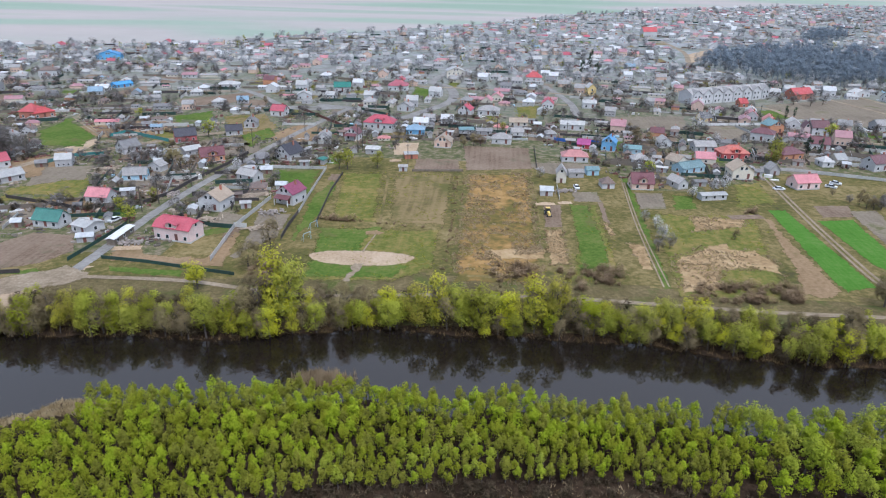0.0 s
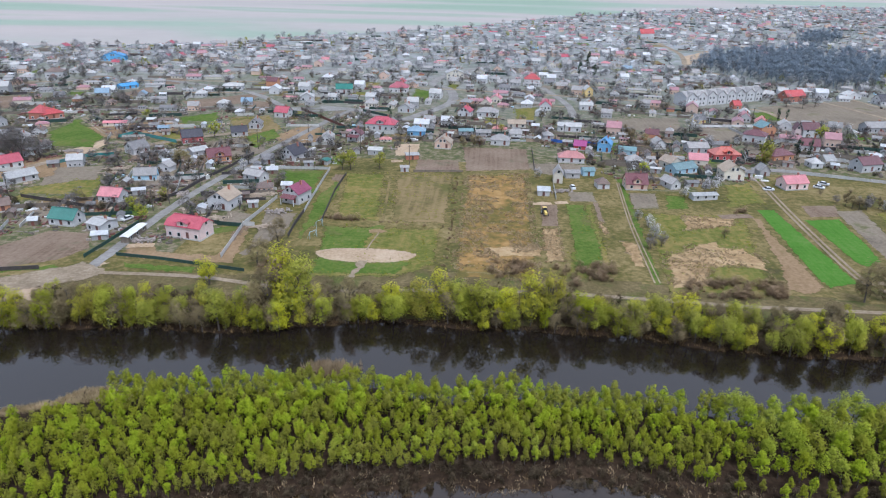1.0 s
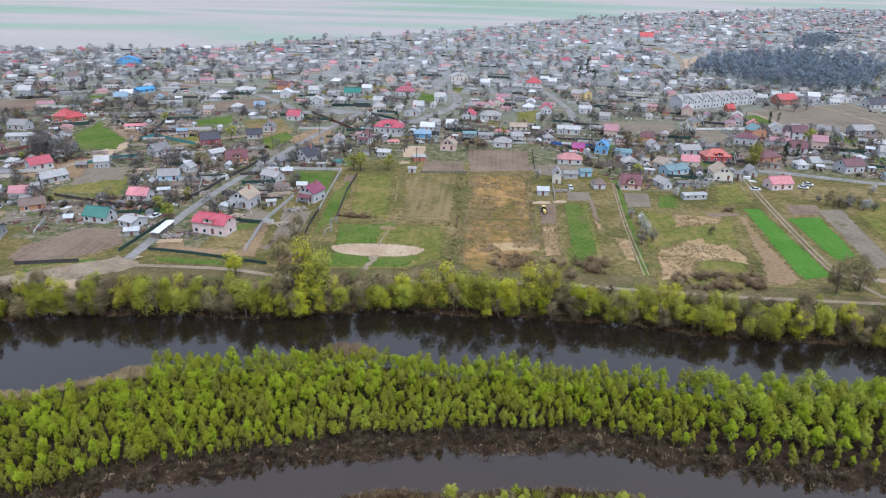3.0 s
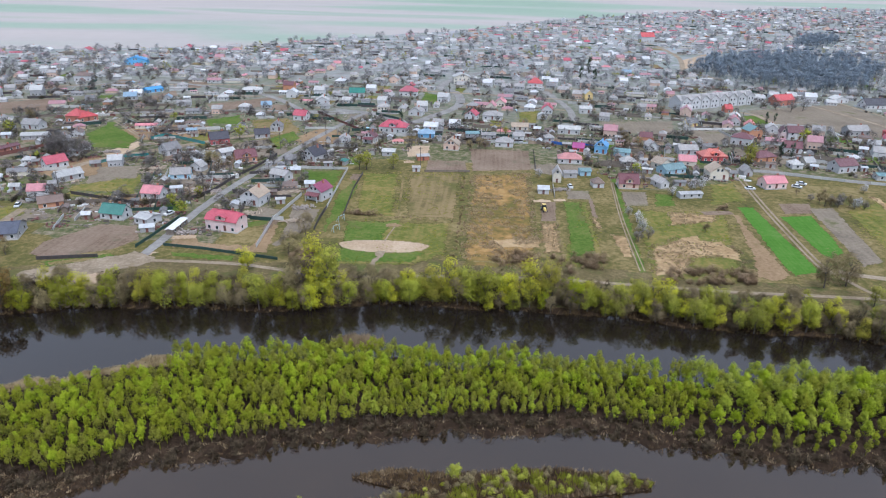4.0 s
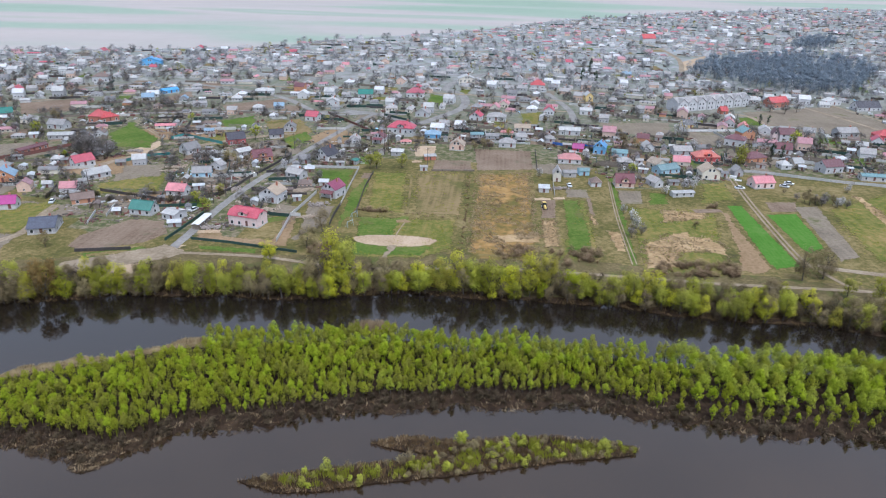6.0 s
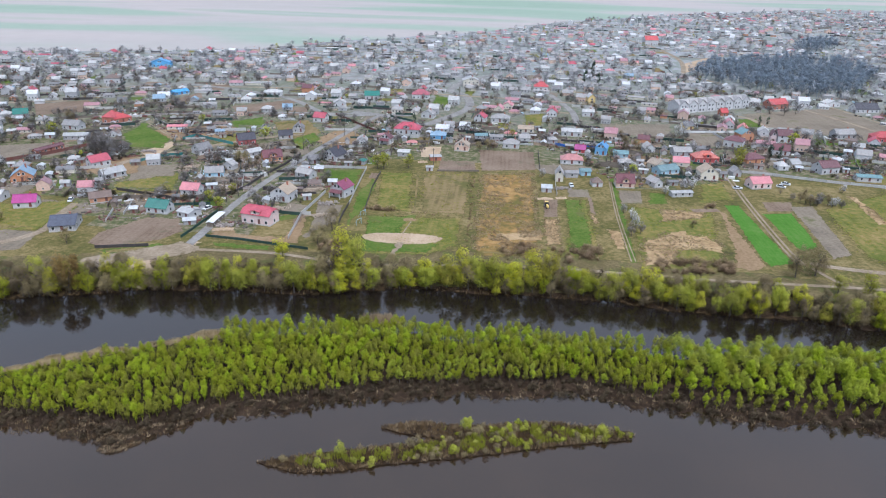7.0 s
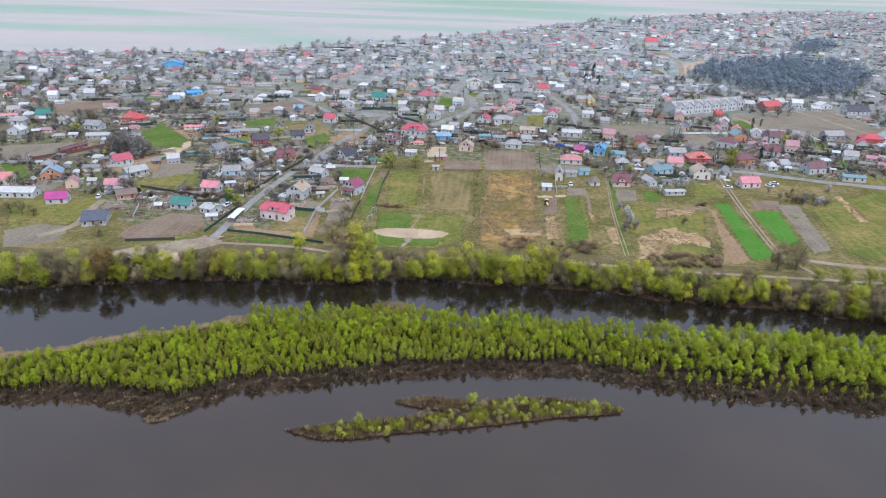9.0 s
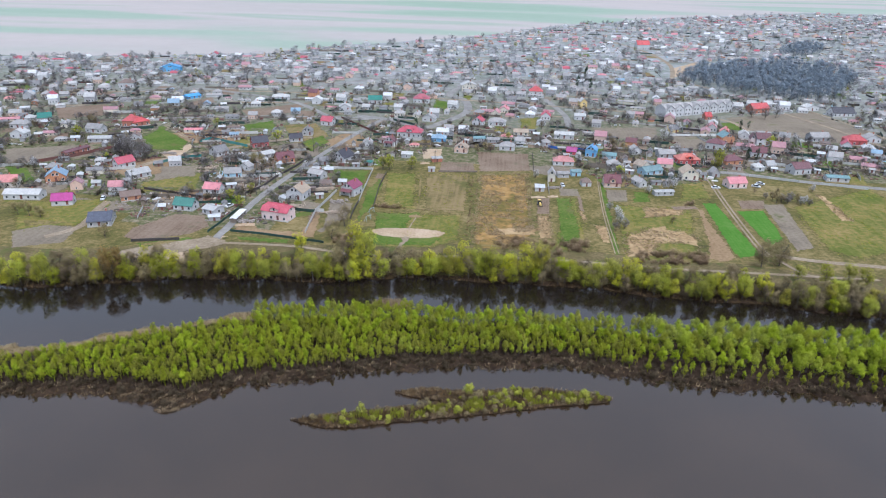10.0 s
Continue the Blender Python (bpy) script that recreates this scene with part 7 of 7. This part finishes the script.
# ---- grass and weed tufts in the fields ----
def tufts(material, places, height, label):
    r = np.random.RandomState(len(places))
    vs, fs = [], []
    for x, y in places:
        for _ in range(3):
            a, b, c, d = r.uniform(-0.35, 0.35, 4)
            h, w = height * r.uniform(0.4, 1.3), 0.16
            k = len(vs)
            vs += [(x + a - w, y + b, 0.02), (x + a + w, y + b + 0.1, 0.02), (x + a + c, y + b + d, 0.05 + h)]
            fs.append((k, k + 1, k + 2))
    return tagged(raw_object("weed_tufts", vs, fs, material), label, "weeds", kind="stuff")


def clumped(poly_names, count, threshold):
    out = []
    polys = [(b, q) for o, b, q in zip(PLOTS, plot_boxes, plot_polys) if o.data.materials[0].name in poly_names]
    area = sum((b[1] - b[0]) * (b[3] - b[2]) for b, q in polys)
    for b, q in polys:
        for _ in range(int(count * (b[1] - b[0]) * (b[3] - b[2]) / area)):
            x, y = rs.uniform(b[0], b[1]), rs.uniform(b[2], b[3])
            if noise.noise(Vector((x * 0.12, y * 0.12, 7))) + 0.5 * noise.noise(Vector((x * 0.5, y * 0.5, 1))) > threshold and inside(x, y, q):
                out.append((x, y))
    return out


tufts("drygrass", clumped(("dead_weeds", "flattened_reed"), 14000, -0.05), 0.35, "dry tan weeds standing in the fallow fields")
tufts("willow_dull", clumped(("thin_grass", "dead_weeds", "dry_stubble"), 9000, 0.1), 0.22, "olive grass tufts in the fallow fields")

# ---- small things ----
def utility_pole(x, y, height):
    e = thing("utility_pole", x, y, 0, 35, "dark wooden utility pole with a crossarm", "pole", "utility poles")
    bm = bmesh.new()
    tube(bm, (0, 0, -0.4), (0, 0, height), 0.17, 0.11, 8)
    part("pole", bm, "darkwood", e)
    bm = bmesh.new()
    box(bm, -0.9, 0.9, -0.06, 0.06, height - 0.75, height - 0.6)
    part("crossarm", bm, "darkwood", e)
    for px in (-0.8, 0.0, 0.8):
        bm = bmesh.new()
        tube(bm, (px, 0, height - 0.6), (px, 0, height - 0.35), 0.05, 0.07, 6)
        part("insulator", bm, "white", e)


def wheel(e, x, y, r, w):
    bm = bmesh.new()
    tube(bm, (x - w / 2, y, r), (x + w / 2, y, r), r, r, 12)
    t = part("wheel", bm, "tyre", e)
    bm = bmesh.new()
    tube(bm, (x - w / 2 - 0.02, y, r), (x + w / 2 + 0.02, y, r), r * 0.5, r * 0.5, 10)
    part("rim", bm, "metal", t)


def car(x, y, rot):
    e = thing("car", x, y, 0.05, rot, "white passenger car parked beside a house", "car", "parked cars")
    bm = bmesh.new()
    hull(bm, [(-0.85, -2.1, 0.3), (0.85, -2.1, 0.3), (0.85, 2.1, 0.3), (-0.85, 2.1, 0.3)], [(-0.85, -2.1, 0.85), (0.85, -2.1, 0.85), (0.85, 2.1, 0.9), (-0.85, 2.1, 0.9)])
    part("body", bm, "carwhite", e)
    bm = bmesh.new()
    hull(bm, [(-0.8, -1.2, 0.86), (0.8, -1.2, 0.86), (0.8, 1.7, 0.88), (-0.8, 1.7, 0.88)], [(-0.62, -0.5, 1.38), (0.62, -0.5, 1.38), (0.62, 1.0, 1.38), (-0.62, 1.0, 1.38)])
    part("cabin", bm, "glass", e)
    bm = bmesh.new()
    box(bm, -0.6, 0.6, -0.48, 0.98, 1.385, 1.43)
    part("roof", bm, "carwhite", e)
    for wx in (-0.78, 0.78):
        for wy in (-1.3, 1.3):
            wheel(e, wx, wy, 0.31, 0.2)


def tractor(x, y, rot):
    e = thing("tractor", x, y, 0.1, rot, "pale yellow tractor standing on tilled soil", "tractor")
    bm = bmesh.new()
    hull(bm, [(-0.4, -2.0, 0.6), (0.4, -2.0, 0.6), (0.4, 0.2, 0.6), (-0.4, 0.2, 0.6)], [(-0.35, -1.9, 1.4), (0.35, -1.9, 1.4), (0.4, 0.2, 1.5), (-0.4, 0.2, 1.5)])
    part("bonnet", bm, "machineyellow", e)
    bm = bmesh.new()
    hull(bm, [(-0.75, 0.2, 0.9), (0.75, 0.2, 0.9), (0.75, 1.6, 0.9), (-0.75, 1.6, 0.9)], [(-0.6, 0.35, 2.4), (0.6, 0.35, 2.4), (0.6, 1.5, 2.4), (-0.6, 1.5, 2.4)])
    part("cab", bm, "glass", e)
    bm = bmesh.new()
    box(bm, -0.7, 0.7, 0.25, 1.6, 2.41, 2.55)
    part("cab_roof", bm, "machineyellow", e)
    for wx in (-0.85, 0.85):
        wheel(e, wx, 1.0, 0.75, 0.4)
        wheel(e, wx * 0.85, -1.4, 0.42, 0.28)


def goal_frame(x, y, rot):
    e = thing("goal_frame", x, y, 0, rot, "pale blue metal goal frame on the playing field", "goal", "goal frames")
    for px in (-1.5, 1.5):
        bm = bmesh.new()
        tube(bm, (px, 0, -0.1), (px, 0, 2.4), 0.06, 0.06, 6)
        part("post", bm, "palebluewall", e)
        bm = bmesh.new()
        tube(bm, (px, 0, 2.35), (px, 1.2, 0), 0.04, 0.04, 6)
        part("stay", bm, "palebluewall", e)
    bm = bmesh.new()
    tube(bm, (-1.5, 0, 2.4), (1.5, 0, 2.4), 0.06, 0.06, 6)
    part("crossbar", bm, "palebluewall", e)


heap_rng = random.Random(77)


def heap(x, y, w, d, kind, label):
    """Loose material: many blocks or boards, or a lumpy mound."""
    bm = bmesh.new()
    if kind in ("rubble", "planks"):
        for _ in range(70):
            px, py = heap_rng.gauss(0, w * 0.26), heap_rng.gauss(0, d * 0.26)
            h0 = max(0.0, 0.7 - abs(px) / w - abs(py) / d) * heap_rng.random()
            if kind == "planks":
                a, b, c = heap_rng.uniform(0.8, 1.9), heap_rng.uniform(0.08, 0.2), 0.06
            else:
                a, b, c = heap_rng.uniform(0.15, 0.5), heap_rng.uniform(0.12, 0.4), heap_rng.uniform(0.08, 0.3)
            k = len(bm.verts)
            box(bm, -a, a, -b, b, -c, c)
            bm.verts.ensure_lookup_table()
            m = pose(px, py, h0 + c, heap_rng.uniform(-8, 8), heap_rng.uniform(-8, 8), heap_rng.uniform(0, 180) if kind == "rubble" else heap_rng.choice((20, 24, 110)) + heap_rng.uniform(-14, 14))
            for v in bm.verts[k:]:
                v.co = m @ v.co
    else:
        n = 14
        grid = {}
        for i in range(n + 1):
            for j in range(n + 1):
                u, v = i / n * 2 - 1, j / n * 2 - 1
                q = max(0.0, 1 - u * u - v * v)
                grid[i, j] = bm.verts.new((u * w / 2, v * d / 2, -0.05 + 0.8 * q * (0.6 + 0.6 * noise.noise(Vector((u * 3 + x, v * 3 + y, 0))))))
        for i in range(n):
            for j in range(n):
                bm.faces.new((grid[i, j], grid[i + 1, j], grid[i + 1, j + 1], grid[i, j + 1]))
    ob = to_object({"rubble": "rubble_heap", "planks": "timber_pile", "sandheap": "sand_heap", "soilheap": "soil_heap"}[kind], bm, {"rubble": "rubble", "planks": "loosewood", "sandheap": "sand", "soilheap": "soil"}[kind])
    ob.matrix_basis = pose(x, y, 0.2, 0, 0, 12)
    tagged(ob, label, "heap", kind="stuff")


utility_pole(-57.1, 278.8, 12)
utility_pole(-58.9, 277.6, 12)
utility_pole(-34.8, 261.3, 9)
utility_pole(-113.0, 201.5, 9)
utility_pole(-115.2, 193.8, 9)
utility_pole(-92.2, 313.1, 9)
utility_pole(-71.6, 351.8, 9)
utility_pole(-14.3, 337.7, 9)
utility_pole(1.8, 327.6, 9)
utility_pole(34.7, 311.9, 9)
utility_pole(54.6, 275.7, 9)
utility_pole(157.7, 317.3, 9)
utility_pole(-198.7, 197.7, 9)
utility_pole(-173.1, 202.0, 9)
utility_pole(144.2, 371.5, 9)
utility_pole(-34.7, 433.5, 9)
utility_pole(-106.4, 278.4, 9)
utility_pole(-110.2, 222.0, 9)
tractor(19.7, 207.2, 10)
car(109.7, 246.9, 95)
car(131.3, 252.5, 60)
car(135.1, 257.3, 60)
car(-119.5, 184.2, -20)
car(-178.9, 185.0, 20)
car(32.3, 238.5, 5)
heap(-72.6, 197.6, 8, 5, "rubble", "grey building rubble and pallets heaped in a yard")
heap(-85.9, 213.5, 7, 5, "planks", "pale stacked planks and timber in a yard")
heap(-71.5, 183.7, 9, 3, "planks", "scattered pale planks on bare soil")
heap(-104.8, 167.2, 10, 4, "rubble", "grey rubble heap beside the lane")
heap(-104.7, 163.8, 8, 3, "sandheap", "pale sand and rubble spread by the lane")
heap(-91.3, 188.8, 7, 5, "planks", "stacked grey pipes and boards")
heap(-81.6, 216.0, 5, 3, "planks", "stacked pale boards")
heap(19.4, 218.7, 7, 2.5, "sandheap", "low pale heap of dug soil")
heap(26.5, 220.8, 5, 2.5, "sandheap", "low pale heap of dug soil")
heap(-114.1, 211.7, 6, 5, "rubble", "scattered rubble beside the lane")
heap(27.6, 233.8, 7, 3, "rubble", "old machinery and scrap in a yard")
heap(87.0, 214.1, 12, 4, "soilheap", "heaps of dark dug soil")
heap(-40.8, 266.5, 5, 3, "sandheap", "orange sand heap")
heap(-151.8, 238.3, 9, 3, "planks", "stacked boards in a yard")
heap(-183.3, 261.5, 9, 4, "rubble", "blocks and rubble in a building yard")
heap(-151.7, 233.0, 9, 3, "planks", "stacked pale boards in a yard")
heap(-127.6, 254.1, 8, 4, "rubble", "scrap and rubble between the barns")
goal_frame(-55.0, 185.8, 60)
goal_frame(-54.7, 176.4, 60)
